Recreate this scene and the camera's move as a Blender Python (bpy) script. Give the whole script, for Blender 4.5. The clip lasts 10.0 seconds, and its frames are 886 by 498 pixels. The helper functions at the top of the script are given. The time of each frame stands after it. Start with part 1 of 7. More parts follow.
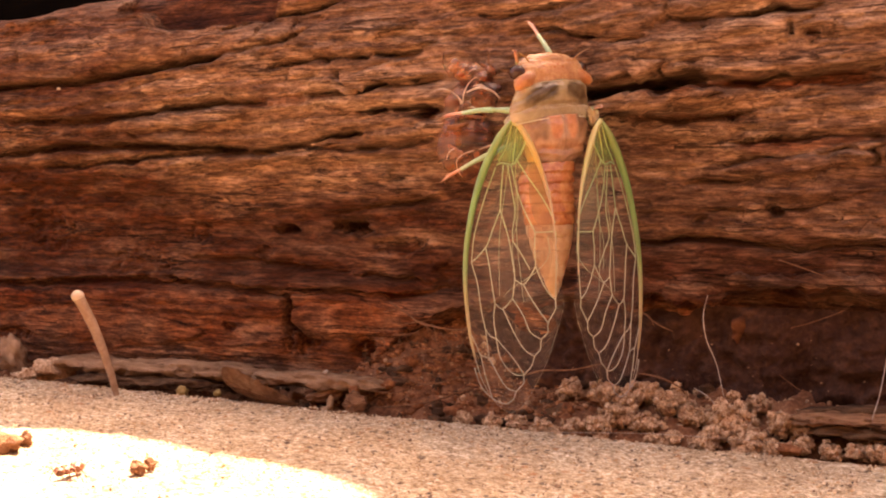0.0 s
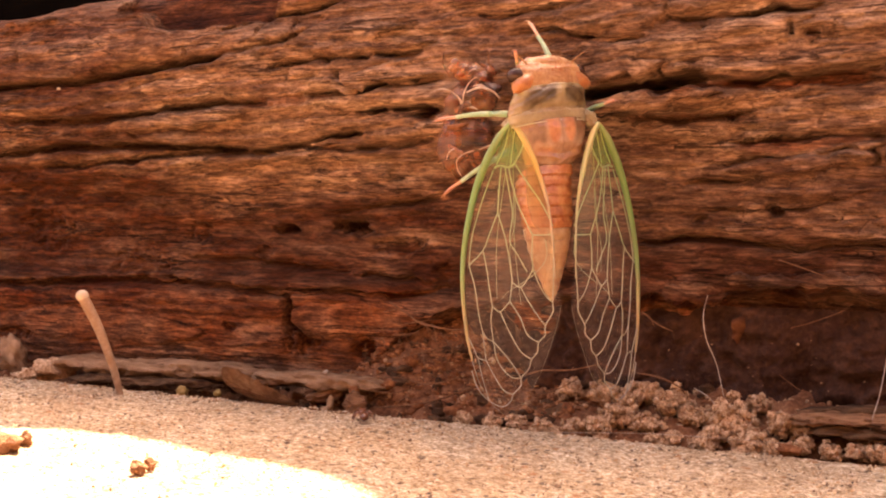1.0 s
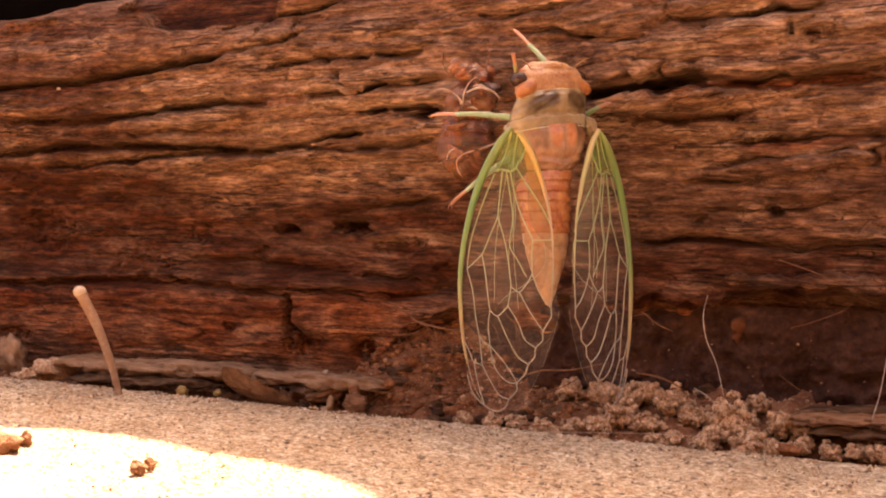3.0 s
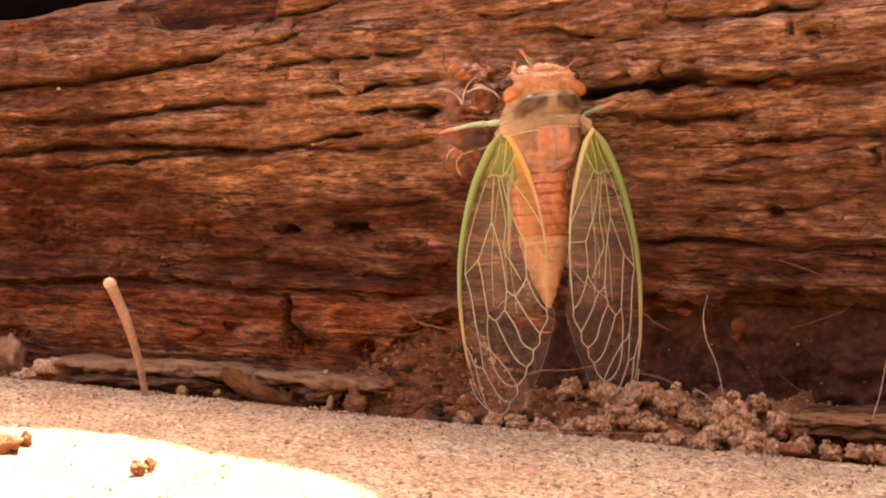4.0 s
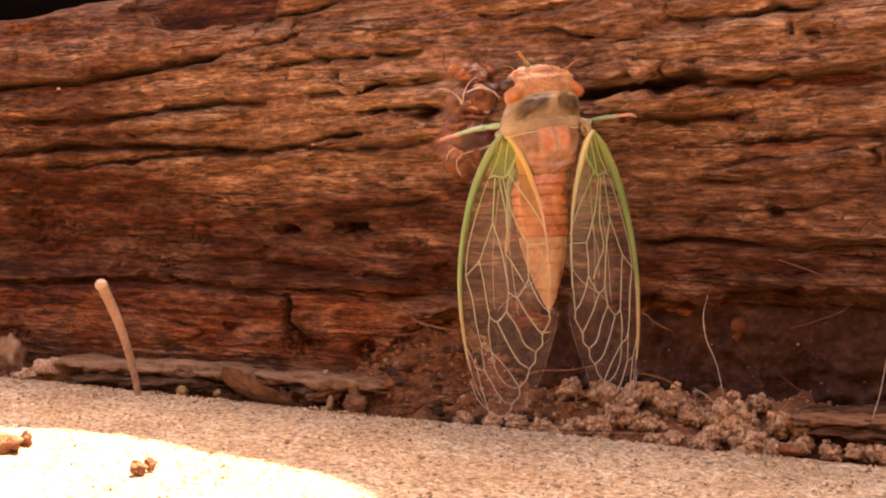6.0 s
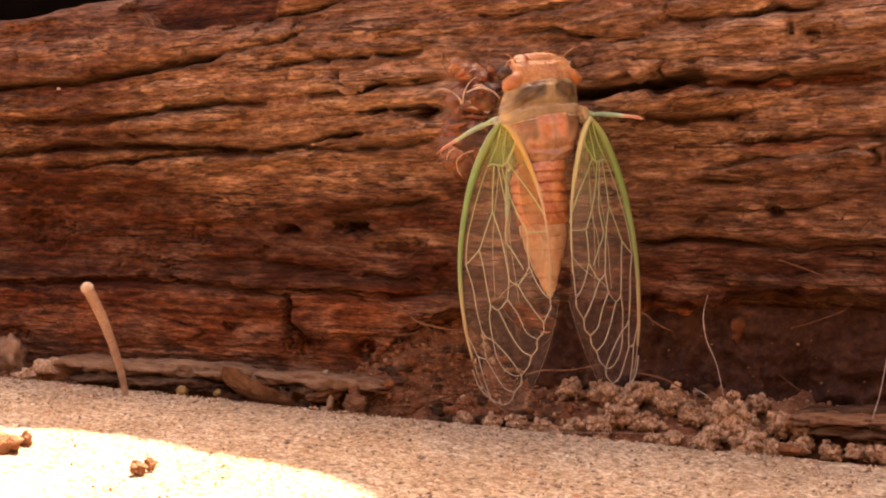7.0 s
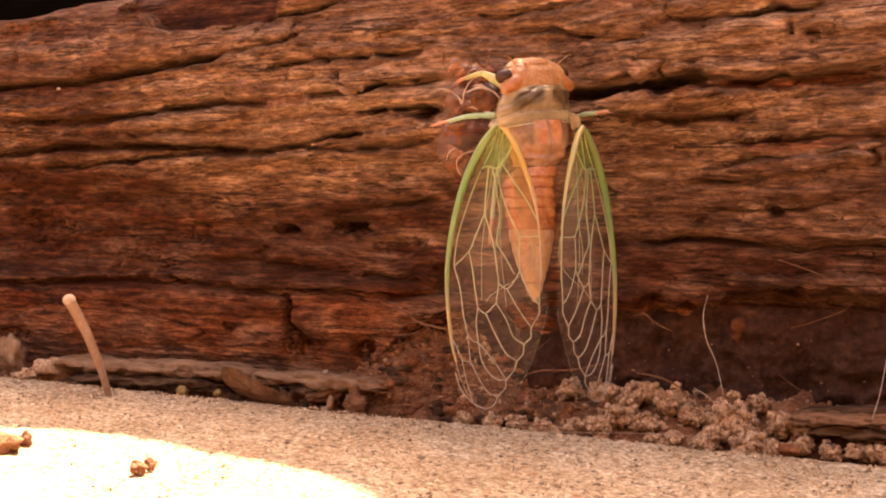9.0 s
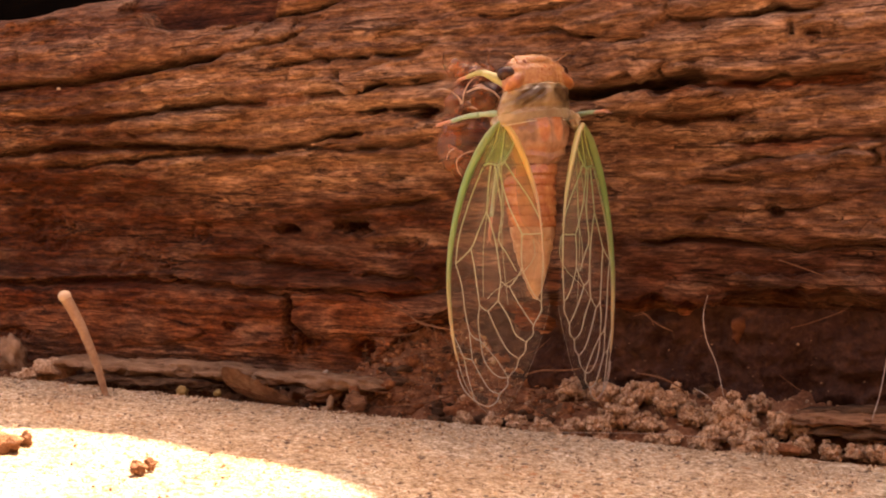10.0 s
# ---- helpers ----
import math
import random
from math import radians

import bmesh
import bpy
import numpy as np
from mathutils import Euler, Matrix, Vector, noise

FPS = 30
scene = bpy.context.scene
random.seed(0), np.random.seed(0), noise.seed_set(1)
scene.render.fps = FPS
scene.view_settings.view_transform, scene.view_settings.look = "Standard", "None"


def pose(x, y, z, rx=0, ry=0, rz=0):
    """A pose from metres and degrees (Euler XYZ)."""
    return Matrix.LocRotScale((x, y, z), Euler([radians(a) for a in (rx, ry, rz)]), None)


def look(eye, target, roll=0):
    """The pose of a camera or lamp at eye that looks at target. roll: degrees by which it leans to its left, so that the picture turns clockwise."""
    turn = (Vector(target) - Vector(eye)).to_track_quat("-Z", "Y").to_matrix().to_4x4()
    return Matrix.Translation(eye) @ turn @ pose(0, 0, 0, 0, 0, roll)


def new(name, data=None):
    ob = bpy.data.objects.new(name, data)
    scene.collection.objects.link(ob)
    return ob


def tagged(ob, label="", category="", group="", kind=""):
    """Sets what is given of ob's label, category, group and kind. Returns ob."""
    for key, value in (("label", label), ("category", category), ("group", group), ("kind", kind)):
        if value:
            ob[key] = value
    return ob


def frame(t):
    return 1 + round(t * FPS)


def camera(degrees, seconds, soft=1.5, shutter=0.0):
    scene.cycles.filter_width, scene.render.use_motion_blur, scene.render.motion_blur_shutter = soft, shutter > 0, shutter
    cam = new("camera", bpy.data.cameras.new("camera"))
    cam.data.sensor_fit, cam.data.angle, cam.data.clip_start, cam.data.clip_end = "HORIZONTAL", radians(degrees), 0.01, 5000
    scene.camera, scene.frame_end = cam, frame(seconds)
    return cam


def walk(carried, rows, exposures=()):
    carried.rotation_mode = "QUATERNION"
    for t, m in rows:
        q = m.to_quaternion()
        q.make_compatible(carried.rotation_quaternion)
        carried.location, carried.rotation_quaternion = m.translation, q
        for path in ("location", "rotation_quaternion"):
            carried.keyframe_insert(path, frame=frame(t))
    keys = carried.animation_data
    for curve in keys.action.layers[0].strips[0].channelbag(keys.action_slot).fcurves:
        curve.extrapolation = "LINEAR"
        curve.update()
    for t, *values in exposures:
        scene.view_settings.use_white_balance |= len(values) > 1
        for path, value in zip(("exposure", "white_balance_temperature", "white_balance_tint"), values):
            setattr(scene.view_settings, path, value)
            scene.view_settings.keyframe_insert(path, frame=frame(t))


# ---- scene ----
# The camera stands still, a hand's width above a concrete slab.
cam = camera(40, 10.0, soft=2.0)
EYE = pose(0, 0, 0.03672, 86, 0, 0)
walk(cam, [(0.0, EYE), (10.0, EYE)], exposures=[
    (0, 3.46, 9850, 30), (0.5, 3.57, 9950, 30), (1, 3.60, 9950, 30), (1.5, 3.54, 9950, 30), (2, 3.31, 9850, 30), (2.5, 3.28, 9850, 30), (2.7, 3.31, 9850, 30), (3.8, 3.54, 9850, 30), (4, 3.57, 9850, 30), (4.5, 3.54, 9850, 30), (5, 3.46, 9850, 30), (5.5, 3.49, 9850, 30), (5.7, 3.46, 9850, 30), (6.8, 3.31, 9850, 30), (7, 3.28, 9850, 30), (7.5, 3.28, 9850, 30), (8, 3.28, 9850, 30), (8.5, 3.40, 10250, 30), (9, 3.46, 10250, 30), (9.5, 3.25, 10250, 30), (10.0, 3.16, 10250, 30)])

# ---------------------------------------------------------------- light
SUN = Vector((0.25, 0.43, 0.87)).normalized()
world = bpy.data.worlds.new("world")
scene.world = world
world.use_nodes = True
wt = world.node_tree
sky = wt.nodes.new("ShaderNodeTexSky")
sky.sky_type, sky.sun_disc = "NISHITA", False
sky.air_density, sky.dust_density, sky.ozone_density = 0.6, 4.0, 0.4
sky.sun_elevation = math.asin(SUN.z)
sky.sun_rotation = math.atan2(SUN.x, SUN.y)
wt.links.new(sky.outputs[0], wt.nodes["Background"].inputs[0])
wt.nodes["Background"].inputs[1].default_value = 0.10
sun = new("sun", bpy.data.lights.new("sun", "SUN"))
sun.data.energy, sun.data.angle, sun.data.color = 3.3, radians(0.5), (1.0, 0.98, 0.96)
sun.matrix_world = look(SUN, (0, 0, 0))

# ---------------------------------------------------------------- frames of reference
# u runs along the timber to the viewer's right, v is up, w is out of its face.
YAW = -25.857
LOG_E = Vector((0.89988, -0.43613, 0))
LOG_N = Vector((-0.43613, -0.89988, 0))
LOG_O = Vector((0.004797, 0.182183, 0))
MM = 0.001


def at_log(u, v, w=0.0):
    """World place of a point given in millimetres along, up and out of the timber's face."""
    return LOG_O + LOG_E * (u * MM) + LOG_N * (w * MM) + Vector((0, 0, v * MM))


# ---------------------------------------------------------------- numeric noise
def lattice(ix, iy, seed):
    h = (ix.astype(np.int64) * 374761393 + iy.astype(np.int64) * 668265263 + seed * 974634777) & 0xFFFFFFFF
    h = ((h ^ (h >> 13)) * 1274126177) & 0xFFFFFFFF
    h = ((h ^ (h >> 16)) * 2246822519) & 0xFFFFFFFF
    return ((h ^ (h >> 15)) & 0xFFFFFF) / float(0xFFFFFF) * 2 - 1


def vnoise(x, y, seed=0):
    ix, iy = np.floor(x), np.floor(y)
    fx, fy = x - ix, y - iy
    fx, fy = fx * fx * (3 - 2 * fx), fy * fy * (3 - 2 * fy)
    a, b = lattice(ix, iy, seed), lattice(ix + 1, iy, seed)
    c, d = lattice(ix, iy + 1, seed), lattice(ix + 1, iy + 1, seed)
    return (a * (1 - fx) + b * fx) * (1 - fy) + (c * (1 - fx) + d * fx) * fy


def fbm(x, y, octaves=4, seed=0, gain=0.5):
    total, amp = 0, 1.0
    for k in range(octaves):
        total = total + amp * vnoise(x, y, seed + 17 * k)
        x, y, amp = x * 2.03 + 5.1, y * 2.03 - 3.7, amp * gain
    return total


def ridged(x, y, octaves=4, seed=0):
    total, amp = 0, 1.0
    for k in range(octaves):
        total = total + amp * (1 - 2 * np.abs(vnoise(x, y, seed + 31 * k)))
        x, y, amp = x * 2.1 + 2.3, y * 2.1 - 1.7, amp * 0.5
    return total


def grid_mesh(name, px, py, pz, material):
    """A sheet of quads through the arrays of coordinates."""
    rows, cols = px.shape
    me = bpy.data.meshes.new(name)
    k = np.arange(rows * cols).reshape(rows, cols)
    quads = np.stack([k[:-1, :-1], k[:-1, 1:], k[1:, 1:], k[1:, :-1]], -1).reshape(-1, 4)
    me.from_pydata(np.stack([px, py, pz], -1).reshape(-1, 3), [], quads)
    me.polygons.foreach_set("use_smooth", np.ones(len(quads), bool))
    me.materials.append(material)
    me.update()
    return me


# ---------------------------------------------------------------- materials
def nodes_of(name):
    m = bpy.data.materials.new(name)
    m.use_nodes = True
    t = m.node_tree
    return m, t, t.nodes["Principled BSDF"]


def add(t, kind, **sockets):
    n = t.nodes.new(kind)
    for key, value in sockets.items():
        n.inputs[key.replace("_", " ")].default_value = value
    return n


def noise_node(t, scale, detail=4, rough=0.55, stretch=(1, 1, 1), turn=0, distort=0.0):
    co = add(t, "ShaderNodeTexCoord")
    mp = add(t, "ShaderNodeMapping")
    mp.inputs["Scale"].default_value = stretch
    mp.inputs["Rotation"].default_value = (0, 0, radians(turn))
    nz = add(t, "ShaderNodeTexNoise", Scale=scale, Detail=detail, Roughness=rough, Distortion=distort)
    t.links.new(co.outputs["Object"], mp.inputs[0])
    t.links.new(mp.outputs[0], nz.inputs["Vector"])
    return nz


def ramp(t, source, stops):
    r = add(t, "ShaderNodeValToRGB")
    el = r.color_ramp.elements
    while len(el) < len(stops):
        el.new(0.5)
    for e, (p, c) in zip(el, stops):
        e.position, e.color = p, (*c, 1)
    t.links.new(source, r.inputs[0])
    return r


def mix(t, a, b, fac, mode="MIX"):
    m = add(t, "ShaderNodeMix")
    m.data_type, m.blend_type = "RGBA", mode
    for sock, val in ((m.inputs[6], a), (m.inputs[7], b), (m.inputs[0], fac)):
        if hasattr(val, "is_linked"):
            t.links.new(val, sock)
        elif sock == m.inputs[0]:
            sock.default_value = val
        else:
            sock.default_value = (*val, 1)
    return m.outputs[2]


def bump(t, b, source, strength, distance, after=None):
    n = add(t, "ShaderNodeBump", Strength=strength, Distance=distance)
    t.links.new(source, n.inputs["Height"])
    if after is not None:
        t.links.new(after.outputs[0], n.inputs["Normal"])
    t.links.new(n.outputs[0], b.inputs["Normal"])
    return n


def two_scale(name, dark, mid, light, fine=900, broad=120, rough=0.7, relief=0.00015, strength=0.5, **kw):
    """An uneven natural surface: broad stains, fine grain and relief."""
    m, t, b = nodes_of(name)
    n1, n2 = noise_node(t, fine, 5, 0.65, **kw), noise_node(t, broad, 3, 0.55, **kw)
    c1 = ramp(t, n1.outputs[0], [(0.32, dark), (0.5, mid), (0.68, light)])
    c2 = ramp(t, n2.outputs[0], [(0.35, dark), (0.55, mid), (0.7, light)])
    t.links.new(mix(t, c1.outputs[0], c2.outputs[0], 0.45), b.inputs["Base Color"])
    b.inputs["Roughness"].default_value = rough
    b.inputs["Specular IOR Level"].default_value = 0.5 if rough < 0.6 else 0.12
    bump(t, b, n1.outputs[0], strength, relief)
    return m


def wood_material():
    m, t, b = nodes_of("weathered_wood")
    grain = noise_node(t, 420, 7, 0.68, (0.09, 1, 1), 0, 0.6)
    fibre = noise_node(t, 1700, 5, 0.75, (0.10, 1, 1), 0, 0.5)
    fleck = noise_node(t, 1000, 5, 0.78, (0.28, 1, 1), 0, 0.3)
    stain = noise_node(t, 45, 4, 0.6, (0.35, 1, 1), 0, 0.8)
    tone = noise_node(t, 130, 5, 0.65, (0.5, 1, 1), 0, 0.4)
    c1 = ramp(t, grain.outputs[0], [(0.30, (0.043, 0.0196, 0.0133)), (0.44, (0.156, 0.0764, 0.0451)), (0.56, (0.266, 0.145, 0.0872)), (0.72, (0.437, 0.292, 0.206))])
    c2 = ramp(t, stain.outputs[0], [(0.36, (0.11, 0.0404, 0.0236)), (0.50, (0.234, 0.112, 0.0616)), (0.66, (0.39, 0.233, 0.145))])
    c3 = ramp(t, tone.outputs[0], [(0.40, (0.078, 0.0349, 0.0236)), (0.5, (0.25, 0.126, 0.0739)), (0.62, (0.422, 0.272, 0.187))])
    c4 = ramp(t, fibre.outputs[0], [(0.36, (0.40, 0.34, 0.31)), (0.48, (0.88, 0.86, 0.84)), (0.60, (1.4, 1.4, 1.4))])
    col = mix(t, c1.outputs[0], c2.outputs[0], 0.45)
    col = mix(t, col, c3.outputs[0], 0.35)
    c5 = ramp(t, fleck.outputs[0], [(0.38, (0.38, 0.32, 0.29)), (0.49, (0.85, 0.85, 0.85)), (0.62, (1.85, 1.9, 1.95))])
    col = mix(t, col, c4.outputs[0], 0.9, "MULTIPLY")
    col = mix(t, col, c5.outputs[0], 0.8, "MULTIPLY")
    lines = noise_node(t, 330, 3, 0.6, (0.07, 1, 1), 0, 0.4)
    c6 = ramp(t, lines.outputs[0], [(0.470, (1, 1, 1)), (0.492, (0.30, 0.26, 0.24)), (0.508, (0.30, 0.26, 0.24)), (0.530, (1, 1, 1))])
    gate = ramp(t, tone.outputs[0], [(0.46, (0, 0, 0)), (0.56, (1, 1, 1))])
    col = mix(t, col, mix(t, col, c6.outputs[0], 1.0, "MULTIPLY"), gate.outputs[0])
    # Darkens rotten wood; shade in pits and recesses is in this mask too.
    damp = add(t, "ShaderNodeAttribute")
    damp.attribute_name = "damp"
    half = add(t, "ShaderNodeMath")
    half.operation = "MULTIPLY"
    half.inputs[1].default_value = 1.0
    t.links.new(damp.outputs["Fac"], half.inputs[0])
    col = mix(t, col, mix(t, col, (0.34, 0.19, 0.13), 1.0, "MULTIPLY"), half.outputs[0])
    rust = add(t, "ShaderNodeAttribute")
    rust.attribute_name = "rust"
    col = mix(t, col, mix(t, col, (1.10, 0.67, 0.42), 1.0, "MULTIPLY"), rust.outputs["Fac"])
    t.links.new(col, b.inputs["Base Color"])
    b.inputs["Roughness"].default_value = 0.62
    b.inputs["Specular IOR Level"].default_value = 0.06
    n1 = bump(t, b, grain.outputs[0], 0.6, 0.0007)
    n2 = bump(t, b, fleck.outputs[0], 0.7, 0.0006, n1)
    bump(t, b, fibre.outputs[0], 0.9, 0.0007, n2)
    return m


def crumb_material(name, dark, mid, light):
    """Dry soil whose crumbs differ a little from one another."""
    m, t, b = nodes_of(name)
    n1 = noise_node(t, 2200, 5, 0.7)
    c1 = ramp(t, n1.outputs[0], [(0.34, dark), (0.5, mid), (0.66, light)])
    g = add(t, "ShaderNodeNewGeometry")
    c2 = ramp(t, g.outputs["Random Per Island"], [(0.0, (0.66, 0.58, 0.52)), (0.5, (0.88, 0.84, 0.80)), (1.0, (1.10, 1.06, 1.02))])
    t.links.new(mix(t, c1.outputs[0], c2.outputs[0], 1.0, "MULTIPLY"), b.inputs["Base Color"])
    b.inputs["Roughness"].default_value = 0.95
    b.inputs["Specular IOR Level"].default_value = 0.1
    bump(t, b, n1.outputs[0], 1.0, 0.0005)
    return m


def grain_material():
    """Sand grains of many colours."""
    m, t, b = nodes_of("sand_grain")
    g = add(t, "ShaderNodeNewGeometry")
    c = ramp(t, g.outputs["Random Per Island"], [(0.0, (0.09, 0.045, 0.022)), (0.12, (0.20, 0.105, 0.052)), (0.3, (0.44, 0.23, 0.105)), (0.5, (0.54, 0.345, 0.19)), (0.75, (0.60, 0.41, 0.245)), (0.94, (0.68, 0.50, 0.33)), (1.0, (0.80, 0.66, 0.48))])
    t.links.new(c.outputs[0], b.inputs["Base Color"])
    b.inputs["Roughness"].default_value = 0.6
    return m


def concrete_material():
    m, t, b = nodes_of("concrete")
    grit = noise_node(t, 1250, 4, 0.8, (0.8, 1, 1))
    sand = noise_node(t, 360, 5, 0.72)
    wash = noise_node(t, 45, 4, 0.6)
    c1 = ramp(t, grit.outputs[0], [(0.36, (0.066, 0.036, 0.018)), (0.44, (0.40, 0.26, 0.145)), (0.54, (0.645, 0.485, 0.325)), (0.62, (0.93, 0.83, 0.65))])
    c2 = ramp(t, sand.outputs[0], [(0.37, (0.19, 0.105, 0.048)), (0.45, (0.52, 0.35, 0.20)), (0.55, (0.665, 0.50, 0.33)), (0.64, (0.88, 0.71, 0.52))])
    c3 = ramp(t, wash.outputs[0], [(0.38, (0.78, 0.66, 0.54)), (0.62, (1, 1, 1))])
    col = mix(t, c1.outputs[0], c2.outputs[0], 0.28)
    col = mix(t, col, c3.outputs[0], 0.8, "MULTIPLY")
    co = add(t, "ShaderNodeTexCoord")
    for scale, tint in ((620, (0.06, 0.036, 0.024)), (560, (0.70, 0.56, 0.40)), (400, (0.12, 0.07, 0.04)), (450, (0.42, 0.19, 0.08))):
        vo = add(t, "ShaderNodeTexVoronoi", Scale=scale)
        t.links.new(co.outputs["Object"], vo.inputs["Vector"])
        spot = ramp(t, vo.outputs["Distance"], [(0.16, (1, 1, 1)), (0.26, (0, 0, 0))])
        pick = ramp(t, vo.outputs["Color"], [(0.30, (1, 1, 1)), (0.38, (0, 0, 0))])
        fleck = mix(t, spot.outputs[0], pick.outputs[0], 1.0, "MULTIPLY")
        fade = mix(t, (0, 0, 0), fleck, 0.85)
        col = mix(t, col, tint, fade)
    t.links.new(col, b.inputs["Base Color"])
    b.inputs["Roughness"].default_value = 0.85
    n1 = bump(t, b, sand.outputs[0], 0.9, 0.0014)
    bump(t, b, grit.outputs[0], 1.0, 0.0010, n1)
    return m


def flesh(name, dark, mid, light, sss=0.35, rough=0.35, fine=1400, broad=260):
    """Soft, slightly see-through insect skin."""
    m, t, b = nodes_of(name)
    n1, n2 = noise_node(t, fine, 4, 0.6), noise_node(t, broad, 3, 0.5)
    c1 = ramp(t, n1.outputs[0], [(0.3, dark), (0.5, mid), (0.7, light)])
    c2 = ramp(t, n2.outputs[0], [(0.36, dark), (0.5, mid), (0.64, light)])
    t.links.new(mix(t, c1.outputs[0], c2.outputs[0], 0.6), b.inputs["Base Color"])
    b.inputs["Roughness"].default_value = rough
    b.inputs["Subsurface Weight"].default_value = sss
    b.inputs["Subsurface Radius"].default_value = (1.0, 0.5, 0.25)
    b.inputs["Subsurface Scale"].default_value = 0.0012
    bump(t, b, n1.outputs[0], 0.5, 0.0003)
    return m


def along_wing(name, stops, sss=0.2, rough=0.4):
    """Colour that changes from the wing's root to its tip; object z falls from 0 to -0.04 m."""
    m, t, b = nodes_of(name)
    co = add(t, "ShaderNodeTexCoord")
    sp = add(t, "ShaderNodeSeparateXYZ")
    mr = add(t, "ShaderNodeMapRange")
    mr.inputs[1].default_value, mr.inputs[2].default_value = 0.0, -0.039
    t.links.new(co.outputs["Object"], sp.inputs[0])
    t.links.new(sp.outputs[2], mr.inputs[0])
    r = ramp(t, mr.outputs[0], stops)
    t.links.new(r.outputs[0], b.inputs["Base Color"])
    b.inputs["Roughness"].default_value = rough
    b.inputs["Subsurface Weight"].default_value = sss
    b.inputs["Subsurface Scale"].default_value = 0.0006
    return m


def membrane_material():
    m, t, b = nodes_of("wing_membrane")
    nz = noise_node(t, 260, 3, 0.5)
    co = add(t, "ShaderNodeTexCoord")
    sp = add(t, "ShaderNodeSeparateXYZ")
    mr = add(t, "ShaderNodeMapRange")
    mr.inputs[1].default_value, mr.inputs[2].default_value = 0.0, -0.039
    t.links.new(co.outputs["Object"], sp.inputs[0])
    t.links.new(sp.outputs[2], mr.inputs[0])
    c = ramp(t, mr.outputs[0], [(0.0, (0.36, 0.30, 0.07)), (0.12, (0.36, 0.30, 0.11)), (0.24, (0.48, 0.36, 0.24)), (0.6, (0.50, 0.36, 0.26))])
    a = ramp(t, mr.outputs[0], [(0.0, (0.5, 0.5, 0.5)), (0.11, (0.28, 0.28, 0.28)), (0.20, (0.13, 0.13, 0.13)), (0.45, (0.10, 0.10, 0.10)), (1.0, (0.075, 0.075, 0.075))])
    t.links.new(c.outputs[0], b.inputs["Base Color"])
    t.links.new(a.outputs[0], b.inputs["Alpha"])
    b.inputs["Roughness"].default_value = 0.2
    b.inputs["Specular IOR Level"].default_value = 0.3
    bump(t, b, nz.outputs[0], 0.3, 0.0004)
    return m


def shell_material():
    m, t, b = nodes_of("dry_shell")
    n1, n2 = noise_node(t, 300, 4, 0.6), noise_node(t, 1200, 3, 0.6)
    c = ramp(t, n1.outputs[0], [(0.32, (0.07, 0.022, 0.010)), (0.5, (0.25, 0.082, 0.032)), (0.66, (0.45, 0.19, 0.085))])
    t.links.new(c.outputs[0], b.inputs["Base Color"])
    b.inputs["Roughness"].default_value = 0.14
    b.inputs["Specular IOR Level"].default_value = 0.6
    b.inputs["Alpha"].default_value = 0.66
    b.inputs["Subsurface Weight"].default_value = 0.2
    b.inputs["Subsurface Scale"].default_value = 0.001
    bump(t, b, n2.outputs[0], 0.6, 0.0005)
    return m


def pigment(material, attribute, tint, strength=1.0):
    """Lets a pigment, stored on the mesh, tint an insect's skin."""
    t = material.node_tree
    b = t.nodes["Principled BSDF"]
    at = add(t, "ShaderNodeAttribute")
    at.attribute_name = attribute
    amount = add(t, "ShaderNodeMath")
    amount.operation = "MULTIPLY"
    amount.inputs[1].default_value = strength
    t.links.new(at.outputs["Fac"], amount.inputs[0])
    source = b.inputs["Base Color"].links[0].from_socket
    t.links.new(mix(t, source, mix(t, source, tint, 1.0, "MULTIPLY"), amount.outputs[0]), b.inputs["Base Color"])


WOOD = wood_material()
CONCRETE = concrete_material()
SAND = grain_material()
SOIL = two_scale("soil", (0.068, 0.025, 0.0115), (0.205, 0.080, 0.038), (0.42, 0.195, 0.10), 1300, 200, 0.9, 0.0003, 0.7)
CLOD = crumb_material("soil_crumb", (0.27, 0.135, 0.075), (0.58, 0.345, 0.205), (0.82, 0.59, 0.40))
DARK_SOIL = two_scale("hollow_soil", (0.034, 0.0130, 0.0085), (0.068, 0.028, 0.0175), (0.13, 0.058, 0.035), 900, 200, 0.9, 0.0014, 0.9)
BARK = two_scale("dry_bark", (0.084, 0.0309, 0.0154), (0.266, 0.118, 0.0585), (0.532, 0.279, 0.154), 1300, 260, 0.85, 0.0016, 1.0, stretch=(0.28, 0.95, 0.95))
BARK_DARK = two_scale("dark_bark", (0.03, 0.0118, 0.00528), (0.0975, 0.0435, 0.0211), (0.255, 0.134, 0.0704), 1200, 260, 0.85, 0.0016, 1.0, stretch=(0.3, 0.95, 0.95))
LEAF = two_scale("dead_leaf", (0.22, 0.10, 0.052), (0.42, 0.22, 0.12), (0.60, 0.36, 0.22), 900, 240, 0.7, 0.0012, 1.0)
ROOT = two_scale("fine_root", (0.09, 0.036, 0.018), (0.19, 0.085, 0.042), (0.30, 0.16, 0.09), 900, 200, 0.8)
FIBRE = two_scale("pale_fibre", (0.22, 0.15, 0.10), (0.36, 0.26, 0.19), (0.52, 0.40, 0.31), 900, 200, 0.5)
CRUMB_RED = two_scale("red_debris", (0.115, 0.0368, 0.0161), (0.241, 0.0862, 0.0356), (0.391, 0.161, 0.0747), 1300, 500, 0.75, 0.0006, 0.9)
CRUMB_TAN = two_scale("tan_debris", (0.20, 0.11, 0.06), (0.34, 0.20, 0.115), (0.48, 0.31, 0.19), 1000, 300, 0.8)
